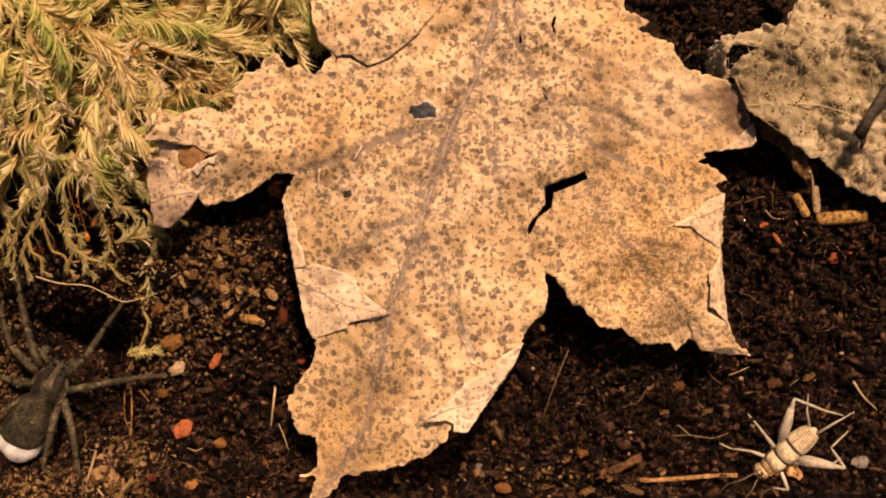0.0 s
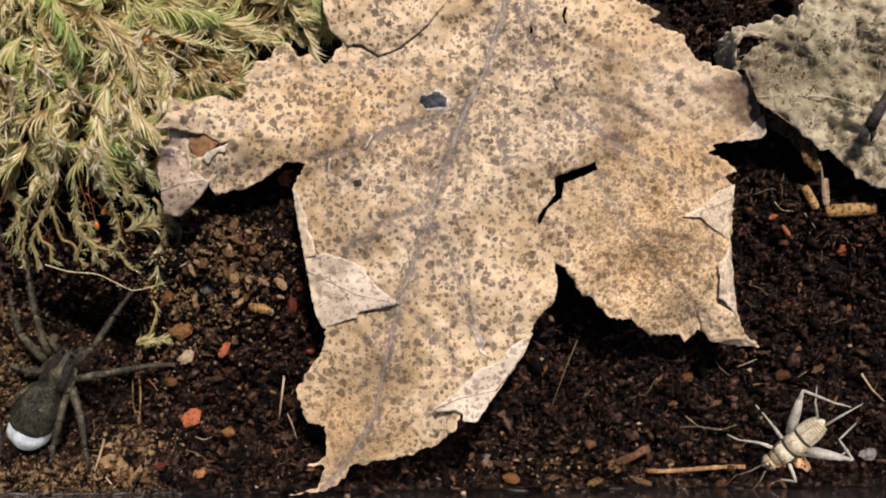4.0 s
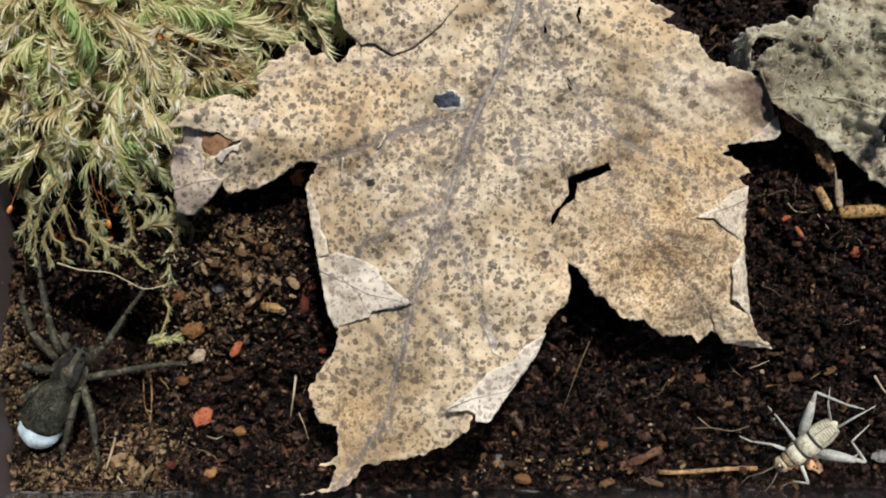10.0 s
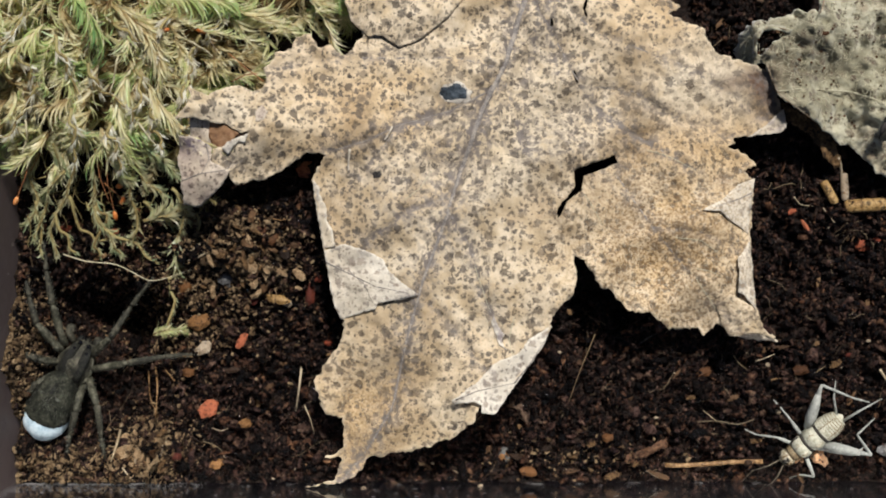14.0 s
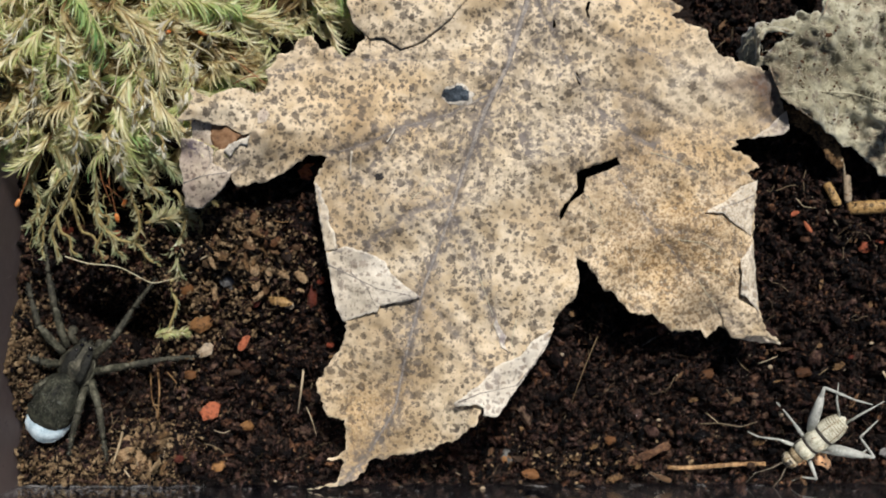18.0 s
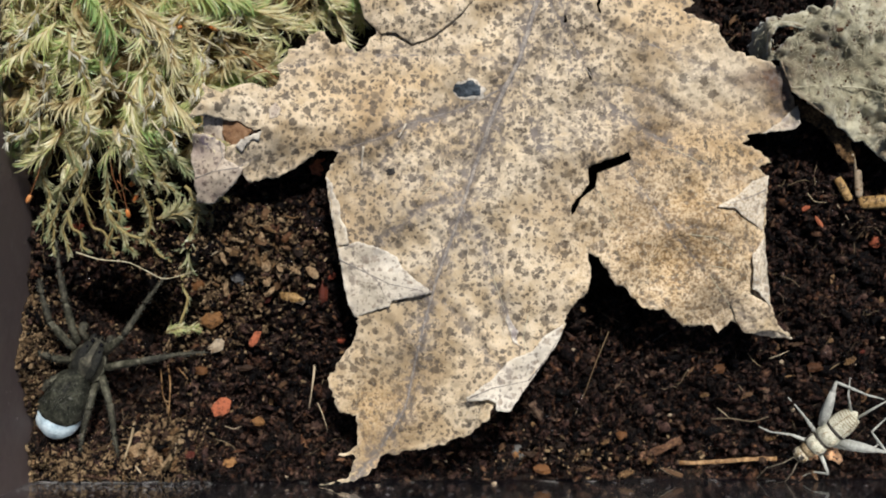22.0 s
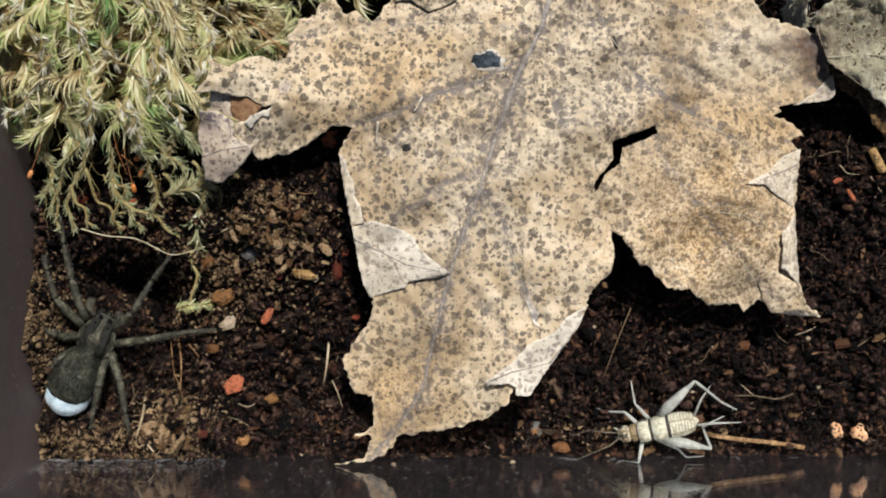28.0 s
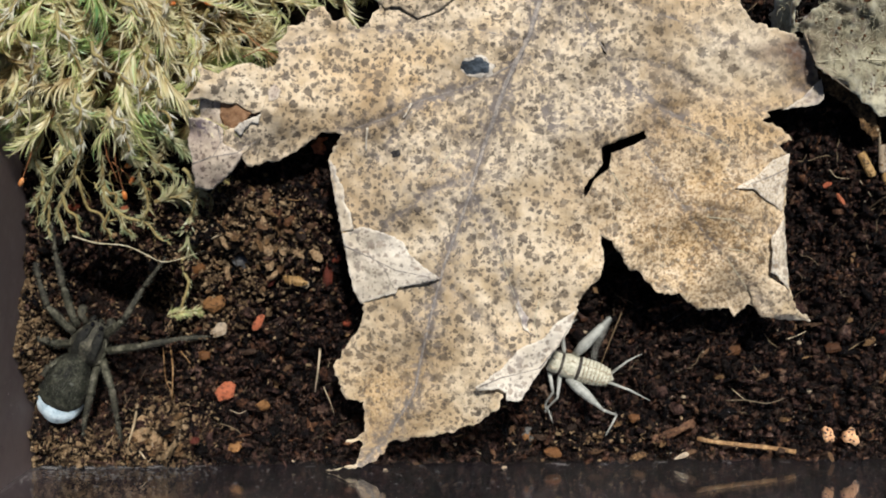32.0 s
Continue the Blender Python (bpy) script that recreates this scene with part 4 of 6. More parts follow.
# raised pale veinlets on the right-hand lobe
for line in ([(1142, 264), (1180, 275), (1227, 300)], [(1190, 419), (1236, 424), (1268, 447)], [(1229, 474), (1252, 478), (1270, 488)], [(1227, 492), (1263, 547), (1286, 588)],
             [(1030, 342), (1045, 366), (1062, 396)], [(760, 300), (740, 330), (712, 352)], [(836, 470), (850, 512), (864, 552)], [(905, 560), (896, 600), (905, 640)]):
    at = np.linspace(0, len(line) - 1, 14)
    uu, vv = (np.interp(at, range(len(line)), [p[k] for p in line]) for k in (0, 1))
    part("veinlet", Shape().tube([plan(*p) for p in zip(uu, vv, leaf_z(uu, vv) + 0.004)], np.linspace(0.007, 0.004, 14) * CM, 6, 0.8), FUZZ, maple)
part("petiole", Shape().tube([plan(940, -92, 0.9), plan(950, -160, 0.8), plan(975, -240, 0.7), plan(990, -310, 0.62)],
                             [0.0005, 0.0005, 0.00055, 0.0008], 8), STRAW, maple)


def disc_on_leaf(name, centre, size, seed, material, parent, lift=0.012):
    w = np.linspace(0, 2 * np.pi, 40, endpoint=False)
    rr = 1 + 0.09 * ripples(seed, 5, 1.2, 3.0)(np.cos(w) * 2, np.sin(w) * 2)
    poly = np.stack([centre[0] + size[0] * rr * np.cos(w), centre[1] + size[1] * rr * np.sin(w)], -1)
    v, f = sheet(poly, 4.0, seed)
    d = gap(np.vstack([poly, poly[:1]]), v[:, 0], v[:, 1])
    z = leaf_z(v[:, 0], v[:, 1]) + lift * np.clip(d / 4, 0, 1) + 0.004
    return part(name, raw_mesh(name, plan_np(v[:, 0], v[:, 1], z), f[:, ::-1], True), material, parent)


disc_on_leaf("pale_rim", (804, 163), (28, 19), 51, UNDER, maple, 0.010)
disc_on_leaf("dark_patch", (803, 161), (25, 16), 52, PATCH, maple, 0.022)["label"] = "slate-blue patch on the blade"
# this dark disc stands in for the shade inside a small hole
disc_on_leaf("dark_patch", (663, 307), (8, 7), 53, TWIG, maple, 0.012)


# ---- moss ----
def moss_top(u, v):
    """Height of the moss cushion in cm, over the plan."""
    return 1.3 + 0.25 * np.exp(-((u - 60) / 260.0) ** 2 - ((v + 40) / 200.0) ** 2) - 0.35 * np.exp(-((u - 520) / 160.0) ** 2) + 0.0 * v


def plume(verts, faces, tones, tone, rng, p, leaves, leaf_len, spread=0.44, swept=0.75, flat_on=0.6, limp=1.0, fat=1.0):
    """Hooked pointed leaves along a stem p (n, 3), combed to one side of it."""
    n = len(p)
    t = (np.arange(leaves) + rng.random(leaves)) / leaves
    i = np.minimum((t * (n - 1)).astype(int), n - 2)
    step = p[i + 1] - p[i]
    base = p[i] + step * (t * (n - 1) - i)[:, None]
    along = step / (np.linalg.norm(step, axis=1, keepdims=True) + 1e-9)
    flat = np.cross(along, [0, 0, 1.0])
    flat /= np.linalg.norm(flat, axis=1, keepdims=True) + 1e-9
    up = np.cross(flat, along)
    # where each leaf leaves the stem, and the side to which the whole shoot is combed
    hand = rng.choice([-1.0, 1.0])
    w = rng.uniform(0, 2 * math.pi, leaves)
    out = flat * np.cos(w)[:, None] + up * (0.8 * np.sin(w))[:, None]
    comb = hand * flat * swept + up * rng.uniform(-0.5, 0.1) + out * (1 - swept) + rng.normal(0, 0.44, (leaves, 3))
    comb -= along * np.sum(comb * along, axis=1, keepdims=True)
    comb /= np.linalg.norm(comb, axis=1, keepdims=True) + 1e-9
    size = leaf_len * rng.uniform(0.4, 1.35, leaves) * (1 - 0.35 * t)
    wide = fat * size * rng.uniform(0.024, 0.044) * rng.uniform(0.7, 1.35, leaves)
    hook = limp * rng.uniform(0.4, 1.9) * rng.uniform(0.5, 1.4, leaves)
    first = spread * rng.uniform(0.3, 1.4, leaves)
    tilt = np.array([0, 0, 1.0]) * flat_on + rng.normal(0, 0.3, (leaves, 3))
    rows, c, marks = [], base + out * (size * 0.02)[:, None], (0.0, 0.2, 0.4, 0.6, 0.8, 1.0)
    widths = (0.55, 1.0, 0.95, 0.7, 0.4, 0.05)
    for k, (s, wd) in enumerate(zip(marks, widths)):
        turn = hook * s
        d = along * np.cos(turn)[:, None] + comb * np.sin(turn)[:, None] + out * (first * (1 - s))[:, None]
        d /= np.linalg.norm(d, axis=1, keepdims=True) + 1e-9
        if k:
            c = c + d * (size * 0.2)[:, None] - np.array([0, 0, 0.02]) * size[:, None]
        across = np.cross(d, tilt)
        half = across / (np.linalg.norm(across, axis=1, keepdims=True) + 1e-9) * (wide * wd)[:, None]
        rows += [c - half, c + half]
    block = np.stack(rows, 1)
    m = sum(len(b_) for b_ in verts)
    verts.append(block.reshape(-1, 3))
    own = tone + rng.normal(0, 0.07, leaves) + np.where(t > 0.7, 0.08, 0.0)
    # tone sinks to brown at the leaf base, painting in shade between leaves too
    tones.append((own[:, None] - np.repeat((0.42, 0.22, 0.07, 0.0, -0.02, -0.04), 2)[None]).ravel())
    quad = np.array([(2 * r, 2 * r + 1, 2 * r + 3, 2 * r + 2) for r in range(5)])
    faces.append((quad[None] + (m + 12 * np.arange(leaves))[:, None, None]).reshape(-1, 4))


def shoot(verts, faces, tones, tone, rng, start, heading, length, leaves, leaf_len, droop=0.3):
    """A feathery moss shoot: a bent stem with curved pointed leaves along it. Works in tenths of a mm; z in cm*100."""
    n = 14
    p = np.zeros((n, 3))
    p[0] = start
    turn, bend = heading, rng.normal(0, 0.13)
    rise = rng.uniform(0.15, 0.5)
    for i in range(1, n):
        turn += bend + rng.normal(0, 0.05)
        rise -= droop / n * 2
        p[i] = p[i - 1] + np.array([math.cos(turn), math.sin(turn), rise]) * length / n
    plume(verts, faces, tones, tone, rng, p, leaves, leaf_len)
    return p


def moss_mesh(name, verts, faces, tones):
    v = np.concatenate(verts)
    xyz = np.array(plan_np(v[:, 0], v[:, 1], v[:, 2] / 100.0))
    xyz[:, 0] = np.maximum(xyz[:, 0], (LEFT + 0.03) * CM)
    me = raw_mesh(name, xyz, np.concatenate(faces), True)
    me.attributes.new("tone", "FLOAT", "POINT").data.foreach_set("value", np.concatenate(tones).astype(np.float32))
    return me


rng = np.random.default_rng(77)
verts, faces, tones, stems = [], [], [], Shape()
hue, fresh = ripples(71, 10, 120, 380), ripples(72, 10, 60, 160)
edge_u, edge_v = (-110, 0, 120, 250, 330, 420, 480, 560, 640), (225, 255, 268, 266, 245, 120, 75, 58, 20)
count = 0
while count < 540:
    u, v = rng.uniform(-110, 640), rng.uniform(-330, 330)
    if v > np.interp(u, edge_u, edge_v) - 30:
        continue
    count += 1
    if u < 30 and v > 250:
        continue
    near = np.interp(u, edge_u, edge_v) - v
    z = float(moss_top(u, v)) + 0.1 - 0.9 * rng.random() ** 1.2 - (0.25 if near < 70 else 0)
    side = math.pi * (0.30 + 0.35 * math.sin(u * 0.011 + 1.0) + 0.30 * math.sin(v * 0.013)) + rng.normal(0, 0.55)
    tone = 0.55 + 0.11 * float(hue(u, v)) + rng.normal(0, 0.10)
    kind = rng.random()
    if kind < 0.05 + 0.24 * max(0.0, float(fresh(u, v))):
        tone, z = rng.uniform(0.74, 0.98), z + 0.1
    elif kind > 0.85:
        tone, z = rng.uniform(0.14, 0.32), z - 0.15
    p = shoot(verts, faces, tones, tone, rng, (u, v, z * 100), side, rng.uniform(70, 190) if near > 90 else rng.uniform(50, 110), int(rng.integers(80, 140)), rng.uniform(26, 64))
    if count % 3 == 0:
        stems.tube([plan(a, b_, c / 100) for a, b_, c in p[::3]], [0.00018, 0.00016, 0.00014, 0.0001, 0.00006][:len(p[::3])], 5)
# looser pale tufts that lie across the shoots
for _ in range(150):
    u, v = rng.uniform(-60, 600), rng.uniform(-120, 300)
    if v > np.interp(u, edge_u, edge_v) - 25:
        continue
    turn, long = rng.uniform(0, 2 * math.pi), rng.uniform(20, 60)
    z = float(moss_top(u, v)) * 100 + rng.uniform(-25, 12)
    k = np.linspace(0, 1, 6)[:, None]
    p = np.array([[u, v, z]]) + k * long * np.array([[math.cos(turn), math.sin(turn), 0.25]]) + k * k * long * 0.4 * np.array([[-math.sin(turn), math.cos(turn), -0.4]])
    plume(verts, faces, tones, rng.choice((0.42, 0.5, 0.56, 0.62, 0.75)), rng, p, int(rng.integers(10, 26)), rng.uniform(34, 62), 0.5, 0.6)
moss = thing("moss_cushion", "cushion of feathery olive-green and straw-coloured moss", "moss", at=(0, 0, 0))
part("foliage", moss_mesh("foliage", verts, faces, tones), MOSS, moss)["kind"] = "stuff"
part("stem_tangle", stems, MOSS_STEM, moss)["kind"] = "stuff"
# bare old stems that hang and cross below the cushion
loose = Shape()
for _ in range(46):
    u, v, z = rng.uniform(40, 380), rng.uniform(250, 400), rng.uniform(0.35, 0.95)
    turn, line = rng.normal(1.5, 0.7), []
    for k in range(9):
        line.append(plan(max(u, 36), v, z))
        turn += rng.normal(0, 0.3)
        u, v, z = u + 8 * math.cos(turn), v + 9 * math.sin(turn), max(0.2, z - 0.05)
    r = rng.uniform(0.00006, 0.00016)
    loose.tube(line, np.linspace(r, r * 0.4, 9), 5)
part("loose_stem", loose, MOSS_STEM, moss)["kind"] = "stuff"
# pale dead stems lying over the cushion
for u, v, turn, long in ((205, 95, 1.9, 70), (150, 40, 1.5, 60), (285, 150, 0.9, 75), (70, 120, 1.7, 80), (120, 190, 1.3, 70), (330, 70, 0.6, 50), (40, 210, 1.5, 60), (240, 215, 1.1, 60), (400, 20, 2.0, 50)):
    line, z = [], float(moss_top(u, v)) + 0.18
    for k in range(8):
        line.append(plan(u, v, z + 0.05 * math.sin(k * 0.9)))
        turn += rng.normal(0, 0.15)
        u, v = u + long / 7 * math.cos(turn), v + long / 7 * math.sin(turn)
    part("dead_stem", Shape().tube(line, np.linspace(0.00017, 0.00009, 8), 6), PALE_STEM, moss)
# the dark felt of old stems under the cushion
us, vs = np.meshgrid(np.arange(-60, 640, 9.0), np.arange(-380, 330, 9.0))
depth = np.interp(us, edge_u, edge_v) - vs
felt, hair = ripples(61, 12, 60, 200), ripples(62, 20, 18, 45)
zz = np.where(depth > 0, 1.25 * (1 - np.exp(-np.clip(depth, 0, None) / 40)), -0.3) - 0.32 + 0.13 * felt(us, vs) + 0.08 * hair(us, vs)
zz = np.maximum(zz, -1.2)
fn, fm = us.shape
ids = np.arange(fn * fm).reshape(fn, fm)
cells = np.stack([ids[:-1, :-1], ids[1:, :-1], ids[1:, 1:], ids[:-1, 1:]], -1).reshape(-1, 4)
part("felt", raw_mesh("felt", plan_np(us.ravel(), vs.ravel(), zz.ravel()), cells, True), FELT, moss, "brown matted base of the moss")


def strand(name, line, tufts, rng_seed, label, radius=0.0002, leaf_len=34, tone=0.5, spread=0.3, limp=0.9, fat=2.1, skin=MOSS):
    """A single trailing moss stem with leaves along part of it."""
    rng = np.random.default_rng(rng_seed)
    ob = thing(name, label, "moss", at=plan(line[0][0], line[0][1], line[0][2]))
    n = 6 * len(line)
    at = np.linspace(0, len(line) - 1, n)
    u, v, z = (np.interp(at, range(len(line)), [p[k] for p in line]) for k in range(3))
    u, v = u + 4 * np.sin(at * 3 + rng_seed) * np.minimum(1, at), v + 3 * np.cos(at * 4 + rng_seed) * np.minimum(1, at)
    part("stem", Shape().tube([plan(*p) for p in zip(u, v, z)], np.linspace(radius, radius * 0.6, n), 6), MOSS_STEM, ob)
    verts, faces, tones = [], [], []
    path = np.stack([u, v, z * 100], -1)
    for a, b_, count in tufts:
        lo, hi = int(a * (n - 1)), max(int(a * (n - 1)) + 2, int(b_ * (n - 1)) + 1)
        plume(verts, faces, tones, tone, rng, path[lo:hi], count, leaf_len, spread, 0.4, 0.5, limp, fat)
    if verts:
        part("leaves", moss_mesh("leaves", verts, faces, tones), skin, ob)["kind"] = "stuff"
    return ob


# each strand: its line, leaves along it, length of a leaf, tone
STRANDS = [([(68, 219, 1.1), (56, 273, 0.9), (50, 302, 0.8), (60, 352, 0.6), (48, 393, 0.4)], 120, 30, 0.5), ([(126, 240, 1.0), (124, 302, 0.8), (118, 343, 0.6), (93, 372, 0.5), (89, 409, 0.35), (93, 445, 0.25)], 130, 24, 0.42),
           ([(159, 285, 0.9), (163, 360, 0.6), (180, 401, 0.45), (196, 426, 0.4), (213, 449, 0.3)], 110, 22, 0.5), ([(250, 388, 0.8), (290, 378, 0.75), (322, 366, 0.7), (312, 420, 0.5), (306, 478, 0.35)], 110, 44, 0.5),
           ([(250, 352, 0.6), (275, 375, 0.5), (298, 400, 0.4)], 70, 20, 0.72), ([(93, 372, 0.5), (104, 405, 0.4), (118, 425, 0.35), (132, 446, 0.3)], 40, 20, 0.58),
           ([(60, 352, 0.6), (64, 390, 0.4), (72, 420, 0.3), (68, 452, 0.25)], 46, 20, 0.5), ([(163, 360, 0.6), (174, 400, 0.4), (166, 430, 0.35), (170, 450, 0.3)], 40, 20, 0.62),
           ([(320, 365, 0.7), (337, 384, 0.6), (352, 412, 0.4), (362, 449, 0.3)], 50, 34, 0.42), ([(271, 273, 1.0), (267, 314, 0.8), (250, 335, 0.7)], 40, 24, 0.25),
           ([(221, 261, 1.0), (254, 314, 0.8), (279, 343, 0.7)], 80, 30, 0.55), ([(160, 345, 0.65), (176, 372, 0.5), (184, 384, 0.45), (190, 392, 0.4)], 30, 26, 0.7),
           ([(296, 485, 0.3), (303, 525, 0.3), (298, 560, 0.28), (296, 580, 0.3)], 26, 18, 0.6), ([(90, 250, 1.0), (108, 300, 0.8), (80, 340, 0.6)], 90, 34, 0.6),
           ([(240, 250, 1.1), (290, 290, 1.0), (318, 300, 0.9)], 90, 36, 0.62), ([(190, 250, 1.1), (205, 290, 1.0), (222, 318, 0.9)], 80, 34, 0.4),
           ([(330, 250, 1.0), (325, 290, 0.9), (345, 330, 0.8)], 60, 26, 0.35), ([(118, 343, 0.6), (140, 400, 0.35), (160, 420, 0.3), (196, 418, 0.3)], 16, 18, 0.4),
           ([(180, 401, 0.45), (215, 420, 0.4), (250, 438, 0.33), (275, 466, 0.3)], 24, 20, 0.6), ([(25, 240, 1.1), (38, 280, 0.9), (46, 320, 0.7)], 70, 28, 0.5),
           ([(338, 320, 0.9), (350, 372, 0.75), (346, 424, 0.6)], 40, 26, 0.34), ([(356, 342, 0.9), (384, 366, 0.8), (424, 372, 0.7)], 30, 24, 0.3), ([(300, 330, 0.9), (318, 352, 0.85), (352, 362, 0.8), (380, 396, 0.6)], 44, 26, 0.42),
           ([(110, 300, 0.9), (84, 330, 0.75), (72, 372, 0.5), (60, 420, 0.4)], 80, 26, 0.55), ([(232, 300, 0.95), (226, 350, 0.7), (240, 400, 0.5), (232, 430, 0.4)], 60, 24, 0.45)]
for n, (line, leaves, length, tone) in enumerate(STRANDS):
    strand("moss_strand", line, [(0.0, 1.0, int(leaves * 2.4 + 20))], 80 + n, "thin trailing strand of grey-green moss", tone=tone, leaf_len=length * 0.92, radius=0.00032, spread=0.22,
           limp=0.45 if n % 3 else 0.95, fat=2.2, skin=OLD_MOSS)
# old pale shoots with leaves pressed to the stem, lying over the cushion
rng = np.random.default_rng(83)
for n, (u, v, turn, long) in enumerate(((92, 60, 1.7, 120), (150, 110, 1.2, 110), (62, 150, 1.9, 130), (196, 40, 0.9, 120), (235, 120, 1.1, 100), (300, 20, 2.1, 90), (120, 190, 1.4, 100),
                                        (20, 90, 1.3, 110), (262, 190, 1.0, 80), (350, 60, 1.9, 90), (40, 10, 1.8, 110), (410, 10, 2.4, 80), (190, 215, 1.7, 90), (320, 150, 1.5, 80))):
    line = []
    for k in range(6):
        line.append((u, v, float(moss_top(u, v)) + 0.27 + 0.07 * math.sin(k * 1.1 + n) - 0.02 * k))
        turn += rng.normal(0, 0.28)
        u, v = u + long / 5 * math.cos(turn), v + long / 5 * math.sin(turn)
    strand("moss_shoot", line, [(0.0, 1.0, int(long * 1.1))], 140 + n, "pale ropy moss shoot lying over the cushion", tone=(0.5, 0.44, 0.56, 0.4)[n % 4], leaf_len=26, radius=0.00032, spread=0.12, limp=0.35, fat=2.1, skin=ROPE)
strand("moss_tuft", [(268, 588, 0.2), (290, 578, 0.35), (326, 584, 0.2)], [(0, 1, 240)], 97, "small bright green tuft of moss on the soil", tone=0.66, leaf_len=19, spread=0.9, limp=1.0)


def stalk(name, line, radius, material, label, category, taper=0.5, sides=7, smooth=3):
    """A thin stem, thread or splinter through (u, v, height) points; heights None lie on the soil."""
    n = max(4, smooth * len(line))
    at = np.linspace(0, len(line) - 1, n)
    pts = [plan(u, v, z) if z is not None else rest(u, v, 0.05) for u, v, z in line]
    xyz = np.array([tuple(p) for p in pts])
    # a soft bend through the points
    cur = np.stack([np.interp(at, range(len(line)), xyz[:, k]) for k in range(3)], -1)
    cur[1:-1] = (cur[:-2] + 2 * cur[1:-1] + cur[2:]) / 4
    return solo(name, Shape().tube([Vector(p) for p in cur], np.linspace(radius, radius * taper, n) * CM, sides), material, label, category)


# stalks of spore capsules in the moss
for line, cap in (([(60, 240, 1.0), (40, 310, 1.0), (24, 352, 0.8)], True), ([(165, 260, 0.9), (172, 310, 0.8), (190, 355, 0.5)], False),
                  ([(183, 265, 0.9), (186, 320, 0.8), (200, 378, 0.5)], True), ([(200, 270, 0.9), (212, 325, 0.8), (207, 326, 0.75)], True),
                  ([(205, 300, 0.8), (222, 335, 0.7), (213, 352, 0.6)], True), ([(180, 320, 0.6), (215, 350, 0.6), (245, 370, 0.5)], False),
                  ([(400, 92, 1.5), (430, 118, 1.6), (462, 142, 1.65)], False), ([(405, 142, 1.4), (430, 130, 1.45), (452, 128, 1.5)], False),
                  ([(150, 20, 1.3), (190, 10, 1.5), (212, 17, 1.5)], True), ([(240, 60, 1.3), (265, 50, 1.5), (285, 50, 1.5)], True),
                  ([(320, 60, 1.3), (335, 48, 1.4), (352, 52, 1.4)], True), ([(100, 190, 1.1), (80, 240, 1.1), (50, 300, 0.9)], False)):
    u, v, z = line[-1]
    ob = thing("spore_stalk", "rust-red moss stalk" + (" with an orange capsule" if cap else " without a capsule"), "moss", at=plan(*line[0]), group="spore stalks in the moss")
    at = np.linspace(0, 2, 9)
    pts = [plan(*(float(np.interp(a, range(3), [p[k] for p in line])) for k in range(3))) for a in at]
    part("stalk", Shape().tube(pts, [0.00009] * 9, 6), SETA, ob)
    if cap:
        d = (pts[-1] - pts[-3]).normalized()
        part("capsule", Shape().blob(pts[-1], (0.0009, 0.00042, 0.00042), d.to_track_quat("X", "Z").to_matrix(), 0.08, 8, 10, u), CAPSULE, ob)


def chip(name, u, v, size, turn, material, label, category="debris", lift=0.0, seed=0, rough=0.09, group=""):
    """An angular crumb lying on the soil; size: half lengths in tenths of a mm."""
    l, w, h = (s * 1e-4 for s in size)
    p = rest(u, v, lift + size[2] * 0.006)
    m = Euler((0.15 * math.sin(seed), 0.15 * math.cos(seed * 2.0), radians(turn))).to_matrix()
    return solo(name, Shape().blob(p, (l, w, h), m, rough * 1.3, 5, 7, 300 + seed), material, label, category, group, smooth=False)


CHIPS = [(365, 718, (19, 15, 9), 30), (545, 520, (24, 9, 8), 85), (445, 529, (9, 7, 6), 20), (424, 598, (17, 8, 6), 60), (310, 803, (9, 7, 6), 10),
         (1523, 430, (15, 12, 9), 20), (1546, 422, (7, 5, 5), 20), (1396, 372, (9, 5, 4), 30), (1420, 396, (12, 4, 4), -60), (545, 298, (26, 16, 9), 10),
         (578, 602, (8, 6, 5), 0), (560, 490, (9, 6, 5), 40), (200, 405, (10, 6, 6), 0), (235, 415, (12, 6, 6), 20), (1495, 625, (6, 4, 3), 20),
         (110, 400, (12, 8, 6), 10)]
for n, (u, v, size, turn) in enumerate(CHIPS):
    chip("red_chip", u, v, size, turn, CHIP, "small brick-red chip lying on the soil", seed=n, group="red chips on the soil", lift=0.06)
for n, (u, v, size, turn) in enumerate([(350, 566, (19, 15, 9), 20), (430, 745, (12, 11, 8), 0), (380, 816, (14, 9, 7), 20), (330, 655, (11, 8, 7), 0),
                                        (478, 422, (12, 8, 6), 30), (320, 505, (16, 10, 8), 10), (885, 800, (14, 9, 7), 50), (1240, 655, (16, 9, 6), 20),
                                        (1410, 652, (14, 9, 7), 10), (930, 830, (16, 10, 6), 0), (1070, 770, (10, 8, 6), 0), (268, 790, (10, 8, 6), 0)]):
    chip("amber_grain", u, v, size, turn, AMBER, "amber-brown grain in the soil", seed=40 + n, group="amber grains in the soil", lift=0.05)
for n, (u, v, size, turn) in enumerate([(356, 612, (17, 11, 7), 30), (488, 527, (22, 9, 7), -8), (505, 533, (9, 7, 6), 0), (395, 490, (14, 11, 8), 0),
                                        (1352, 642, (4, 4, 3), 0), (1370, 724, (5, 7, 4), 0), (760, 815, (4, 3, 3), 0), (1155, 735, (4, 3, 3), 10),
                                        (985, 620, (4, 3, 3), 0), (1530, 600, (4, 3, 3), 0), (845, 855, (5, 4, 3), 0), (640, 870, (5, 4, 3), 0)]):
    chip("pale_grain", u, v, size, turn, GREY if n == 3 else OCHRE if n == 1 else SHELL, "grey stony grain on the soil" if n == 3 else "ribbed ochre husk on the soil" if n == 1 else "pale shell-like grain on the soil", seed=60 + n,
         group="pale grains on the soil", lift=0.05)
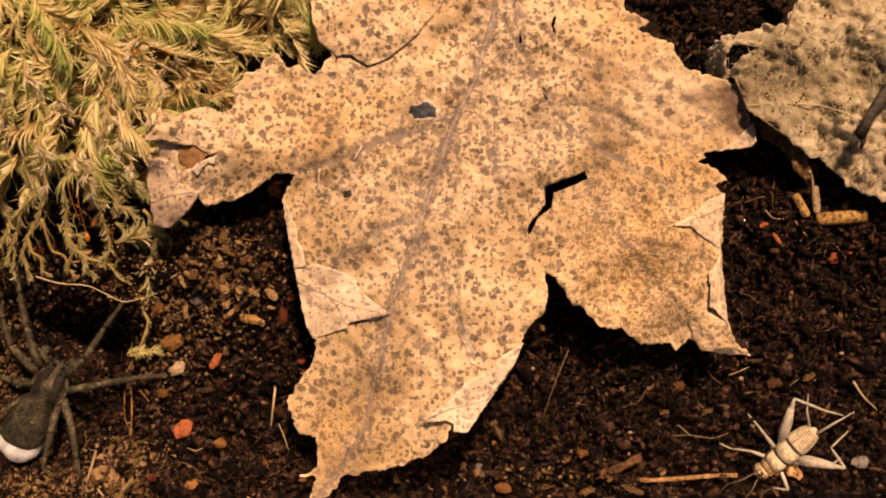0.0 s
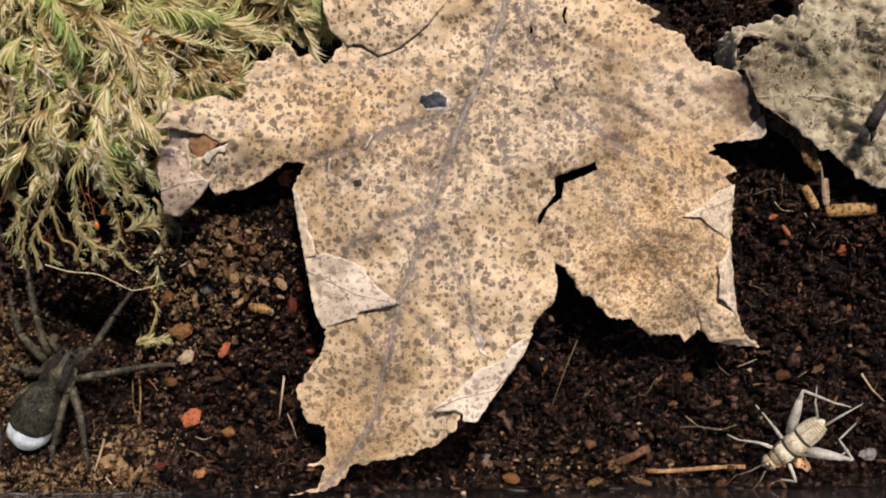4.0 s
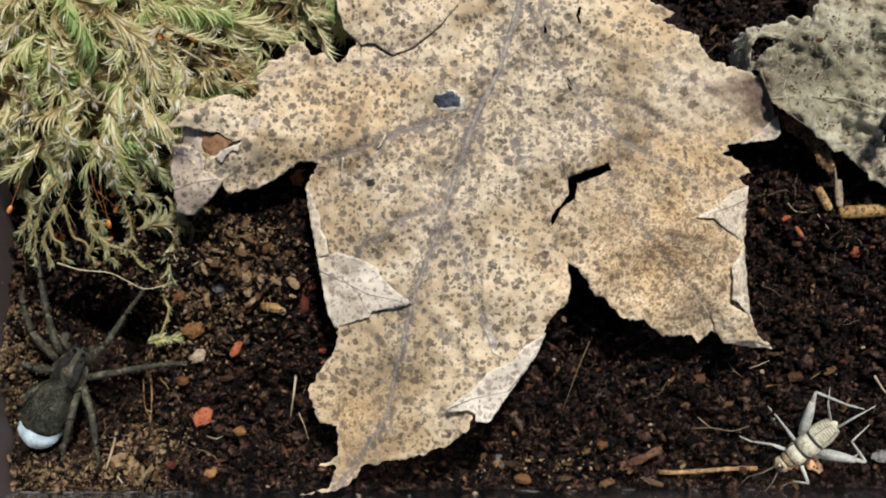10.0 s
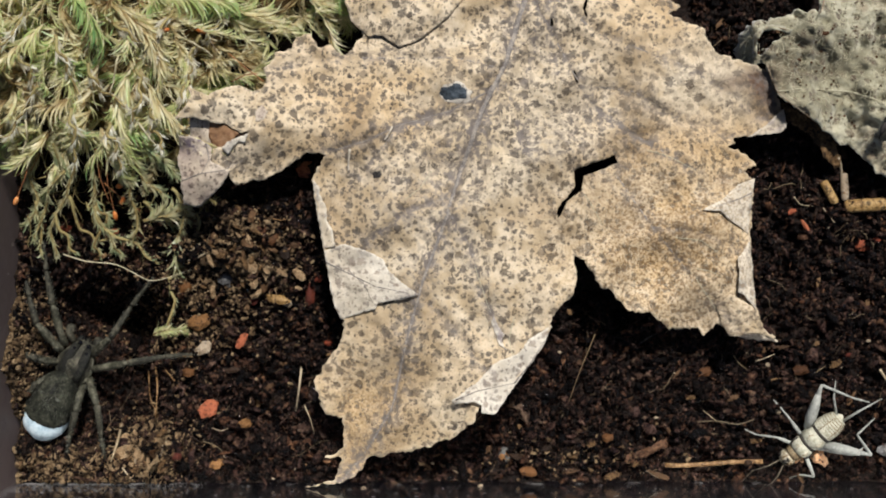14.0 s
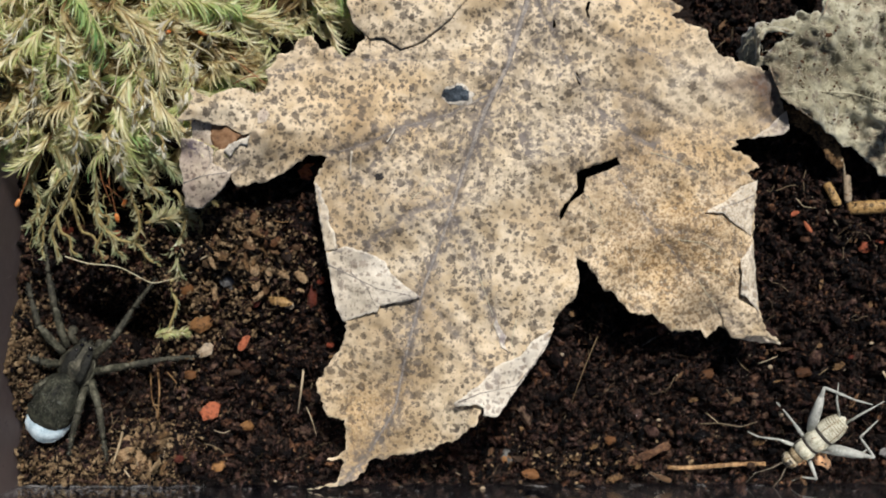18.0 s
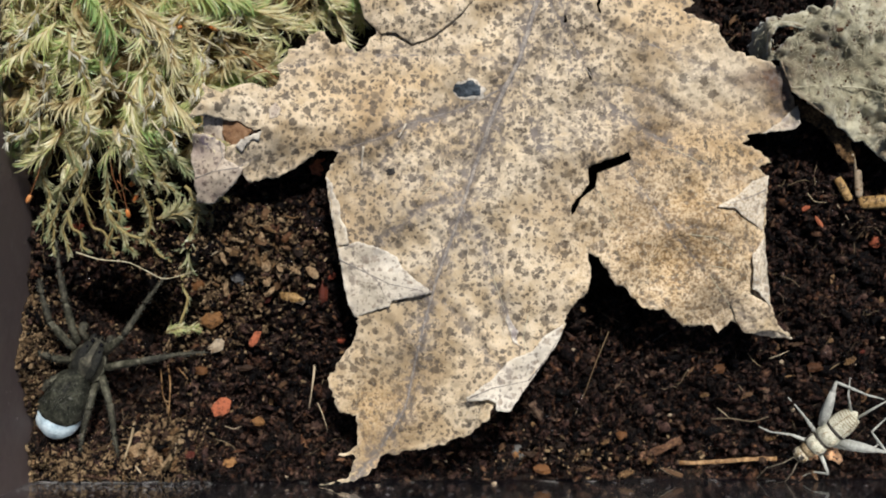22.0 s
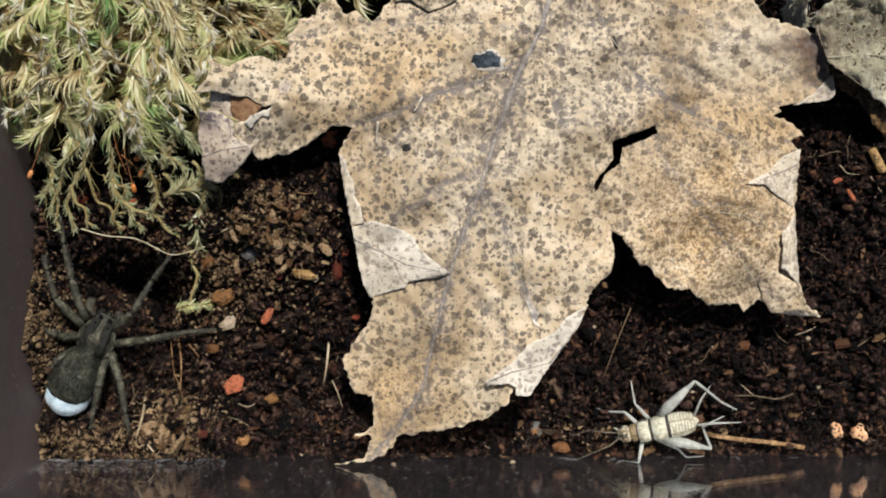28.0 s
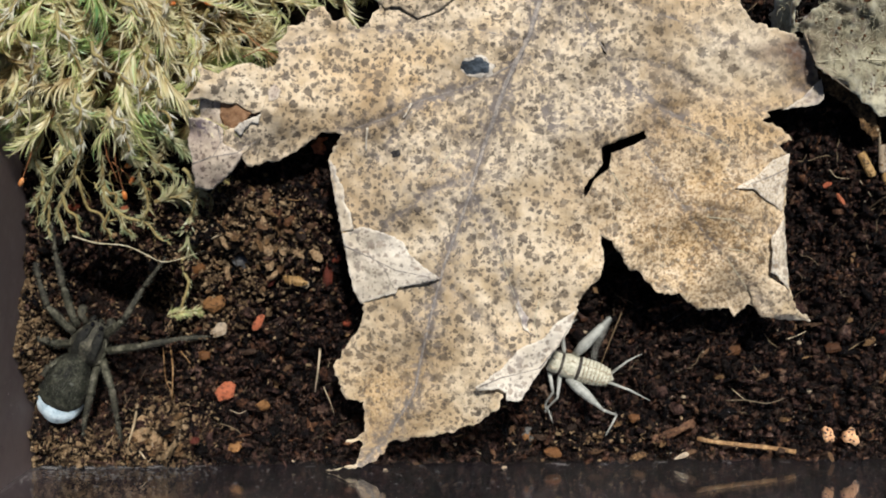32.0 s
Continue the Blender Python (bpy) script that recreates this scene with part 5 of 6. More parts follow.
chip("grey_pebble", 884, 800, (17, 14, 9), 50, GREY, "angular grey pebble on the soil", "pebble", seed=77)
chip("grey_pebble", 405, 492, (20, 16, 9), 10, GREY, "angular grey pebble on the soil", "pebble", seed=78)
chip("grey_pebble", 1560, 792, (16, 12, 8), 10, GREY, "angular grey pebble on the soil", "pebble", seed=79)

# the two speckled husks by the front wall
for n, (u, v, outline) in enumerate(((1403, 801, [(-13, -15), (-2, -14), (9, -6), (13, 4), (11, 13), (3, 16), (-4, 14), (-9, 6), (-11, -4)]),
                                     (1441, 803, [(-2, -10), (4, -20), (8, -18), (9, -8), (15, 2), (18, 14), (12, 20), (2, 14), (-8, 12), (-16, 4), (-13, -6)]))):
    husk = thing("speckled_husk", "orange seed husk with black specks", "seed", at=rest(u, v), group="speckled husks")
    top = float(rest(u, v).z) / CM + 0.14
    leaf_part("shell", [(u + a, v + b_) for a, b_ in outline], HUSK, husk, lambda uu, vv: 0.0004 * (20 ** 2 - (uu - u) ** 2 - (vv - v) ** 2).clip(-200, 400) - 0.1, 70 + n,
              spacing=3.0, tooth=1.2, thick=0.0007, zf=lambda uu, vv: top + 0.02 * np.sin(uu / 3.0))
    rng = np.random.default_rng(u)
    for k in range(7):
        a, b_ = outline[(k * 2 + n) % len(outline)]
        a, b_ = a * rng.uniform(0.2, 0.75), b_ * rng.uniform(0.2, 0.75)
        q = plan(u + a, v + b_, top + 0.0004 * (400 - a * a - b_ * b_) - 0.1 + 0.015)
        part("speck", Shape().blob(q, (rng.uniform(0.00016, 0.00036), rng.uniform(0.00012, 0.00022), 0.00012), Euler((0, 0, k)).to_matrix(), 0.1, 5, 7, k), TWIG, husk)

# broken stem pieces and a twig by the weathered leaf
for ends, r, mat, tone in ((((1453, 318), (1474, 358)), 8, OCHRE, "brown"), (((1489, 304), (1491, 352)), 7, SHELL, "pale cream"), (((1490, 363), (1578, 357)), 12, OCHRE, "ochre")):
    piece = thing("stem_piece", "broken " + tone + " piece of hollow stem on the soil", "stem", at=rest(*ends[0]), group="broken stem pieces")
    p, q = rest(*ends[0], 0.05), rest(*ends[1], 0.08)
    line = [p.lerp(q, k) for k in (0.0, 0.03, 0.3, 0.6, 0.9, 1.0)]
    part("stem", Shape().tube(line, [r * k * 1e-4 for k in (0.75, 0.95, 1.0, 1.04, 0.98, 0.8)], 12, 0.75), mat, piece)
    d = (q - p).normalized()
    part("broken_end", Shape().tube([p - d * 0.0001, p + d * 0.0002], [r * 0.6e-4, r * 0.6e-4], 10, 0.75), BARK, piece)
    for k, side in ((0.35, 0.3), (0.72, -0.35)):
        part("fleck", Shape().blob(p.lerp(q, k) + Vector((-d.y, d.x, 0)) * r * side * 1e-4 + Vector((0, 0, r * 0.7e-4)), (0.0003, 0.00012, 0.00008), None, 0.25, 5, 8, 3), STRAW, piece)
twig = thing("twig", "dark grey-brown twig with a forked broken end", "twig", at=plan(1565, 226, 1.15))
part("stem", Shape().tube([plan(1572, 215, 1.36), plan(1592, 180, 1.42), plan(1615, 145, 1.5), plan(1680, 70, 1.55), plan(1740, 20, 1.5)],
                          [0.0011, 0.0009, 0.00095, 0.001, 0.0011], 9), TWIG, twig)
for du in (-10, 9):
    part("fork", Shape().tube([plan(1573, 212, 1.36), plan(1569 + du, 226, 1.33), plan(1564 + du, 240, 1.28)], [0.0007, 0.0005, 0.0002], 7), TWIG, twig)


# ---- the weathered leaf ----
old_wave, old_fine = ripples(91, 12, 70, 240), ripples(92, 16, 22, 55)


def old_z(u, v):
    u, v = np.asarray(u, float), np.asarray(v, float)
    z = 0.92 + 0.10 * old_wave(u, v) + 0.045 * old_fine(u, v)
    z = z - 0.55 * np.exp(-np.clip(u - 1296, 0, None) / 22.0) + 0.22 * bump_at(u, v, 1350, 50, 45, 35)
    return z - 0.0024 * np.clip(v - 190, 0, None)


OLD = [(1302, 114), (1294, 92), (1310, 54), (1336, 34), (1380, 28), (1402, 16), (1446, 20), (1460, -14), (1500, -60), (1600, -110), (1750, -100),
       (1850, 0), (1880, 160), (1800, 290), (1700, 352), (1640, 336), (1584, 324), (1544, 298), (1508, 262), (1470, 240), (1430, 206), (1394, 178),
       (1373, 162), (1362, 134), (1352, 112), (1344, 108), (1334, 118)]
OLD_HOLE = [(1333, 96), (1334, 66), (1350, 48), (1372, 48), (1394, 54), (1372, 70), (1352, 84), (1344, 98)]
weathered = thing("weathered_leaf", "grey-brown decaying leaf covered in fuzz and soil specks", "leaf", at=plan(1500, 150, 0.2))
leaf_part("blade", OLD, OLD_LEAF, weathered, lambda u, v: 0 * u, 101, spacing=6.0, holes=[OLD_HOLE], tooth=3.5, thick=0.0003, zf=old_z)
leaf_part("curled_rim", [(1328, 100), (1330, 62), (1348, 42), (1376, 42), (1400, 50), (1394, 56), (1372, 51), (1351, 52), (1337, 68), (1336, 98)], OLD_LEAF,
          weathered, lambda u, v: 0.05 + 0 * u, 102, spacing=4.0, tooth=0.8, zf=old_z)
leaf_part("torn_flap", [(1353, 114), (1373, 163), (1392, 150), (1398, 122), (1376, 126)], OLD_LEAF, weathered, lambda u, v: -0.10 + 0 * u, 103, spacing=4.0,
          tooth=1, zf=old_z)
part("vein", Shape().tube([plan(u, v, float(old_z(u, v)) + 0.03) for u, v in ((1374, 160), (1410, 156), (1450, 157), (1500, 160), (1540, 172), (1580, 190))],
                          [0.00012] * 6, 6), FUZZ, weathered)
for line, r in (([(1332, 98), (1334, 66), (1350, 47), (1372, 46), (1398, 53)], 0.0001), ([(1354, 112), (1362, 134), (1374, 163)], 0.00012), ([(1374, 163), (1395, 180), (1432, 208)], 0.00008)):
    part("pale_edge", Shape().tube([plan(u, v, float(old_z(u, v)) + 0.03) for u, v in line], [r] * len(line), 6), SHELL, weathered)
rng = np.random.default_rng(55)
fuzz, specks = Shape(), Shape()
for _ in range(3000):
    u, v = rng.uniform(1315, 1680), rng.uniform(-60, 320)
    if not inside(np.array(OLD, float), np.array([u]), np.array([v]))[0] or inside(np.array(OLD_HOLE, float), np.array([u]), np.array([v]))[0]:
        continue
    a, l, z = rng.uniform(0, 6.28), rng.uniform(3, 12), float(old_z(u, v))
    if not inside(np.array(OLD, float), np.array([u + 2 * l * math.cos(a)]), np.array([v + 2 * l * math.sin(a)]))[0]:
        continue
    bend = rng.normal(0, 0.9)
    fuzz.tube([plan(u, v, z), plan(u + l * math.cos(a), v + l * math.sin(a), z + 0.03), plan(u + l * math.cos(a) + l * math.cos(a + bend), v + l * math.sin(a) + l * math.sin(a + bend), z + 0.01)],
              [0.000035, 0.00004, 0.00002], 4)
    if rng.random() < 0.16:
        specks.blob(plan(u + 9, v - 6, z + 0.01), [rng.uniform(0.00008, 0.00026) for _ in range(3)], None, 0.2, 4, 5, int(u))
part("fuzz", fuzz, FUZZ, weathered)["kind"] = "stuff"
part("soil_specks", specks, AMBER, weathered, smooth=False)["kind"] = "stuff"
chip("red_chip", 1457, 57, (7, 4, 2), 10, AMBER, "rust-red crumb on the weathered leaf", seed=5).location = plan(1457, 57, float(old_z(1457, 57)))


def flat_z(height):
    return lambda u, v: height + 0.04 * old_wave(u * 2, v * 2)


fragment = thing("leaf_fragment", "dark brown scrap of leaf under the weathered leaf", "leaf", at=plan(1430, 240, 0.2))
leaf_part("blade", [(1378, 178), (1410, 190), (1452, 206), (1476, 248), (1484, 292), (1473, 297), (1452, 272), (1430, 236), (1390, 214)], WOODY, fragment,
          lambda u, v: 0 * u, 111, spacing=5, tooth=2, zf=flat_z(0.45))
scrap = thing("bark_flake", "rust-brown flake of bark on the soil", "bark", at=rest(1140, 800), group="bark flakes")
leaf_part("flake", [(1098, 813), (1104, 800), (1126, 792), (1150, 783), (1174, 770), (1176, 785), (1152, 795), (1120, 815)], PLATE, scrap, lambda u, v: 0.001 * (812 - v), 112,
          spacing=4, tooth=1.2, zf=flat_z(0.22))
for n, (u, v, l, w, a) in enumerate([(915, 805, 22, 9, -20), (960, 790, 20, 10, 30), (585, 770, 30, 6, 15), (1020, 770, 18, 8, 40), (1230, 745, 22, 7, -30),
                                     (1290, 700, 16, 7, 20), (690, 850, 20, 7, 0), (1000, 830, 18, 8, 10), (860, 790, 14, 8, 60), (1110, 700, 15, 6, 0),
                                     (470, 680, 14, 7, 30), (405, 650, 18, 8, 0), (460, 600, 16, 8, 50), (500, 640, 13, 6, -20), (1440, 560, 16, 8, 0),
                                     (1500, 700, 20, 7, 60), (1380, 610, 26, 5, 4), (1460, 460, 14, 7, 0), (1250, 70, 16, 8, 20), (1270, 40, 14, 7, 60)]):
    chip("bark_flake", u, v, (l * 0.65, w * 0.6, 2.5), a, BARK, "rust-brown flake of bark on the soil", "bark", seed=120 + n, rough=0.25, group="bark flakes", lift=0.05)

for n, (u, v, l, w, a) in enumerate([(894, 812, 11, 5, 60), (962, 786, 14, 9, 10), (1042, 781, 9, 5, 30), (1078, 836, 16, 8, 10), (1010, 803, 8, 6, 0), (1215, 700, 10, 5, 20), (1120, 815, 10, 6, 40), (1472, 640, 12, 7, 30), (1330, 775, 12, 6, 0)]):
    chip("wood_crumb", u, v, (l * 0.9, w * 0.85, 3.5), a, WOODY, "ochre crumb of rotten wood in the soil", "wood", seed=160 + n, rough=0.2, group="crumbs of rotten wood", lift=0.05)

# crumbs and slivers of dry wood in two heaps: beside the moss and in the corner by the walls
rng = np.random.default_rng(64)
for n in range(84):
    cu, cv_, ru, rv = (432, 446, 80, 58) if n < 58 else (248, 800, 62, 34)
    u, v = cu + ru * rng.normal() * 0.6, cv_ + rv * rng.normal() * 0.6
    l = rng.uniform(5, 15)
    chip("wood_crumb", u, v, (l, l * rng.uniform(0.3, 0.75), rng.uniform(2.5, 6)), rng.uniform(0, 180), (WOODY, PALE_WOOD, BARK)[n % 3], "ochre crumb of rotten wood in the soil", "wood", seed=200 + n,
         rough=0.14, group="crumbs of rotten wood", lift=rng.uniform(0.05, 0.10))
for n in range(46):
    cu, cv_, ru, rv = (432, 446, 84, 62) if n < 26 else (240, 802, 66, 34)
    u, v, a, l = cu + ru * rng.normal() * 0.6, cv_ + rv * rng.normal() * 0.6, rng.uniform(0, 3.14), rng.uniform(6, 20)
    stalk("sliver", [(u - l * math.cos(a), v - l * math.sin(a), None), (u, v + 2, None), (u + l * math.cos(a), v + l * math.sin(a), None)], rng.uniform(0.007, 0.018), (FIBRE, PALE_WOOD, STRAW)[n % 3],
          "thin sliver of dry plant fibre on the soil", "sliver").location.z += 0.0004

# threads, splinters and rootlets
for line, r, mat, label, name in (
        ([(1048, 588, None), (1022, 650, 0.35), (996, 722, None)], 0.010, FIBRE, "thin upright dry grass stalk on the soil", "grass_stalk"),
        ([(108, 446, 0.55), (150, 460, 0.5), (200, 462, 0.5), (235, 480, 0.45), (262, 495, 0.4), (300, 486, 0.4), (355, 466, 0.4)], 0.012, PALE_STEM, "pale yellow winding rootlet over the soil", "rootlet"),
        ([(60, 250, 0.9), (90, 235, 1.0), (110, 180, 1.2)], 0.012, SHELL, "pale yellow winding rootlet in the moss", "rootlet"),
        ([(214, 742, None), (206, 775, 0.2), (194, 812, None)], 0.030, FIBRE, "pale wooden splinter on the soil", "splinter"),
        ([(530, 645, None), (526, 680, 0.4), (520, 722, None)], 0.024, FIBRE, "pale wooden splinter beside the leaf", "splinter"),
        ([(535, 712, None), (545, 735, 0.35), (553, 762, None)], 0.010, FIBRE, "thin dry thread beside the leaf", "thread"),
        ([(772, 812, None), (800, 828, 0.2), (832, 848, None)], 0.012, SHELL, "thin white rootlet on the soil", "rootlet"),
        ([(1228, 742, None), (1262, 740, 0.2), (1300, 748, 0.2), (1328, 738, None)], 0.013, FIBRE_DULL, "curved dry stem on the soil", "dry_stem"),
        ([(1238, 722, None), (1252, 733, 0.2), (1262, 742, None)], 0.010, FIBRE, "short dry thread on the soil", "thread"),
        ([(1125, 606, None), (1145, 592, 0.3), (1160, 585, None)], 0.012, GREY, "grey fibre in the shade of the leaf", "thread"),
        ([(1330, 636, None), (1348, 630, 0.2), (1366, 622, None)], 0.012, FIBRE, "short dry thread on the soil", "thread"),
        ([(1290, 622, None), (1302, 640, 0.2), (1316, 650, None)], 0.010, FIBRE, "short dry thread on the soil", "thread"),
        ([(1480, 275, 0.4), (1485, 300, 0.2), (1484, 318, None)], 0.03, FIBRE, "tan stem under the weathered leaf", "dry_stem"),
        ([(1452, 365, None), (1462, 378, 0.2), (1472, 392, None)], 0.014, SHELL, "pale thread on the soil", "thread"),
        ([(1400, 345, None), (1412, 360, 0.2), (1440, 362, None)], 0.010, FIBRE, "dark hair-like root on the soil", "thread"),
        ([(400, 380, 0.5), (404, 410, 0.5), (408, 440, None)], 0.008, FIBRE, "thin dry thread over the soil", "thread"),
        ([(553, 455, None), (540, 475, 0.5), (525, 500, None)], 0.012, FIBRE, "thin dry thread beside the leaf", "thread"),
        ([(372, 752, None), (388, 758, 0.25), (402, 752, None)], 0.012, SHELL, "curled white thread on the soil", "thread"),
        ([(1425, 665, None), (1445, 650, 0.2), (1462, 640, None)], 0.010, FIBRE, "short dry thread on the soil", "thread"),
        ([(1550, 650, None), (1566, 676, 0.2), (1590, 700, None)], 0.024, FIBRE, "short tan stem on the soil", "dry_stem"),
        ([(272, 640, None), (276, 680, 0.15), (272, 740, None)], 0.022, STRAW, "brown upright dead stem in the hollow", "dry_stem"),
        ([(260, 650, None), (262, 700, 0.1), (280, 735, None)], 0.014, STRAW, "brown upright dead stem in the hollow", "dry_stem"),
        ([(290, 650, None), (305, 668, 0.2), (318, 690, None)], 0.012, STRAW, "thin brown rootlet in the hollow", "rootlet"),
        ([(245, 790, None), (236, 808, 0.25), (240, 830, None)], 0.020, SHELL, "pale curl of husk by the front wall", "husk"),
        ([(615, 262, float(leaf_z(615, 262)) + 0.02), (613, 280, float(leaf_z(613, 280)) + 0.04), (612, 302, float(leaf_z(612, 302)) + 0.02)], 0.022, UNDER, "white sliver lying on the leaf", "splinter"),
        ([(690, 222, float(leaf_z(690, 222)) + 0.02), (684, 236, float(leaf_z(684, 236)) + 0.04), (676, 246, float(leaf_z(676, 246)) + 0.02)], 0.020, UNDER, "white sliver lying on the leaf", "splinter"),
        ([(1462, -20, 1.2), (1450, 20, 1.3), (1446, 22, 1.25)], 0.016, SHELL, "pale edge splinter by the weathered leaf", "splinter")):
    stalk(name, line, r, mat, label, {"grass_stalk": "stalk", "rootlet": "root", "dry_stem": "stem"}.get(name, name))

straw = thing("straw", "short piece of orange-brown straw on the soil", "straw", at=(0.0468, -0.0371, 0.002))
x0 = Vector((0.0468, -0.0371, 0.002))
part("stem", Shape().tube([x0 + Vector((s, 0.0002 * math.sin(s * 300), 0)) for s in np.linspace(-0.0085, 0.0085, 14)], [0.0004 + 0.00006 * math.sin(3 * k) for k in range(14)], 9, 0.75), STRAW, straw)
part("node", Shape().tube([x0 + Vector((s, 0, 0.00002)) for s in (0.0053, 0.0058, 0.0066)], [0.00052, 0.00062, 0.0005], 9, 0.8), BARK, straw)
flake = thing("flake", "curled flake, dark on one side and white on the other", "debris", at=(0.0370, -0.0388, 0.0022))
x1 = Vector((0.0370, -0.0388, 0.0022))
for z, shift, long, mat, label in ((0.00012, 0.0, 0.0021, BARK, "dark rust-brown face"), (-0.00012, -0.0007, 0.0014, SHELL, "white face")):
    s = Shape()
    s.blob(x1 + Vector((shift, -0.3 * shift, z)), (long, 0.0007, 0.00018), Euler((0, 0, radians(-22))).to_matrix(), 0.06, 7, 10, 9, squash=lambda k: 0.62 + 0.38 * k)
    part("face", s, mat, flake, label)
# dust and scratches on the walls of the box
rng = np.random.default_rng(8)
dust = Shape()
for _ in range(170):
    if rng.random() < 0.55:
        p = Vector((rng.uniform(LEFT, 8.5), FRONT + 0.012, rng.uniform(0.05, 1.8))) * CM
        dust.blob(p, (rng.uniform(0.00005, 0.0005), 0.00004, rng.uniform(0.00004, 0.00014)), None, 0.2, 4, 6, 1)
    else:
        p = Vector((LEFT + 0.012, rng.uniform(-4, 3), rng.uniform(0.2, 2.4))) * CM
        dust.blob(p, (0.00004, rng.uniform(0.00004, 0.0003), rng.uniform(0.00004, 0.00016)), None, 0.2, 4, 6, 1)
for _ in range(70):
    p = Vector((rng.uniform(LEFT + 0.1, -5.0) if rng.random() < 0.7 else rng.uniform(-5, 8), FRONT + 0.012, rng.uniform(0.02, 0.22))) * CM
    dust.blob(p, (rng.uniform(0.0003, 0.0016), 0.00004, rng.uniform(0.00003, 0.00008)), None, 0.2, 4, 6, 1)
for _ in range(260):
    p = Vector((LEFT + 0.05 + 3.2 * rng.random() ** 1.5, FRONT + 0.012, 0.04 + 0.95 * rng.random() ** 1.3)) * CM
    dust.blob(p, (rng.uniform(0.00004, 0.0004), 0.00003, rng.uniform(0.00003, 0.0001)), None, 0.2, 4, 5, 1)
solo("wall_dust", dust, SMEAR, "specks of dust and scratches on the plastic walls", "dust", kind="stuff")

# fine roots and bits of bark strewn over the open soil
rng = np.random.default_rng(31)
roots, bits = Shape(), Shape()
for x, y in zip(*seen_soil(rng, 420)):
    a, l = rng.uniform(0, 6.28), 0.05 + 0.28 * rng.random() ** 2.5
    pts = []
    for s in np.linspace(-1, 1, 6):
        px, py = x + l * s * math.cos(a), y + l * s * math.sin(a) + 0.25 * l * math.sin(2.2 * s + a)
        pts.append(Vector((px, py, float(soil_z(px, py)) + 0.05 + 0.03 * (1 - s * s))) * CM)
    if all(FRONT + 0.05 < p.y / CM and LEFT + 0.05 < p.x / CM for p in pts):
        r = rng.uniform(0.000025, 0.00007)
        roots.tube(pts, [r] * 6, 5)
for x, y in zip(*seen_soil(rng, 220)):
    z = float(soil_z(x, y)) + 0.045
    turn = Euler((rng.normal(0, 0.35), rng.normal(0, 0.35), rng.uniform(0, 6.28))).to_matrix()
    bits.blob(Vector((x, y, z)) * CM, (rng.uniform(0.0003, 0.0012), rng.uniform(0.00015, 0.0005), 0.00014), turn, 0.25, 5, 7, int(rng.integers(1, 99)))
solo("fine_roots", roots, FIBRE_ISLE, "hair-thin tan roots strewn over the soil", "root", kind="stuff")
solo("bark_bits", bits, BARK_ISLE, "small rust-brown bits of bark strewn over the soil", "bark", kind="stuff", smooth=False)


# ---- the spider with her egg sac ----
def limb(points, radii, sides=9):
    """A jointed leg: a tube that swells a little in each member and narrows at the joints."""
    pts, rad = [], []
    for i in range(len(points) - 1):
        a, b_ = Vector(points[i]), Vector(points[i + 1])
        for s, k in ((0.0, 0.82), (0.12, 1.0), (0.5, 1.04), (0.85, 0.9)):
            pts.append(a.lerp(b_, s))
            rad.append((radii[i] + (radii[i + 1] - radii[i]) * s) * k)
    pts.append(Vector(points[-1]))
    rad.append(radii[-1] * 0.6)
    return Shape().tube(pts, rad, sides)


def bristles(shape, points, radii, seed, per_member=70, length=0.0007):
    rng = random.Random(seed)
    for i in range(len(points) - 1):
        a, b_ = Vector(points[i]), Vector(points[i + 1])
        d = (b_ - a).normalized()
        side = d.cross(Vector((0, 0, 1))).normalized()
        up = side.cross(d)
        for _ in range(per_member):
            s, w = rng.random(), rng.random() * 2 * math.pi
            out = side * math.cos(w) + up * math.sin(w)
            p = a.lerp(b_, s) + out * (radii[i] + (radii[i + 1] - radii[i]) * s) * 0.9
            shape.tube([p, p + (out * 0.6 + d * 0.7) * length * rng.uniform(0.5, 1.1)], [0.00003, 0.000008], 3)
    return shape


spider = thing("wolf_spider", "dark olive-grey wolf spider carrying a white egg sac", "spider", at=plan(120, 680, -0.55))
axis = (plan(141, 606, -0.1) - plan(93, 701, -0.1)).normalized()
body_turn = axis.to_track_quat("X", "Z").to_matrix()
ceph = part("cephalothorax", Shape().blob(plan(134, 636, -0.13), (0.0047, 0.0033, 0.0024), body_turn, 0.02, 16, 20, 5,
                                          squash=lambda t: 0.74 + 0.26 * math.cos(1.6 * (t + 0.25))), SPIDER_LEG, spider)
across = body_turn @ Vector((0, 1, 0))
for side in (-1, 1):
    c = plan(134, 636, -0.13)
    pts = [c + axis * s + across * side * 0.0014 * w + Vector((0, 0, h)) for s, w, h in ((-0.0036, 0.75, 0.0013), (-0.0015, 1.05, 0.0020), (0.001, 1.0, 0.0021), (0.0033, 0.8, 0.0015))]
    part("stripe", Shape().tube(pts, [0.0005, 0.00095, 0.0009, 0.0006], 10, 0.3), SPIDER_DARK, ceph)
for s, w, h, r in ((0.0036, 0.00085, 0.0013, 0.00042), (0.0036, -0.00085, 0.0013, 0.00042), (0.0024, 0.0012, 0.0017, 0.00036), (0.0024, -0.0012, 0.0017, 0.00036),
                   (0.0044, 0.0004, 0.0005, 0.0002), (0.0044, -0.0004, 0.0005, 0.0002), (0.0043, 0.0009, 0.0004, 0.0002), (0.0043, -0.0009, 0.0004, 0.0002)):
    part("eye", Shape().blob(plan(134, 636, -0.13) + axis * s + across * w + Vector((0, 0, h)), (r, r, r), None, 0, 8, 10), EYE_BLACK, ceph)
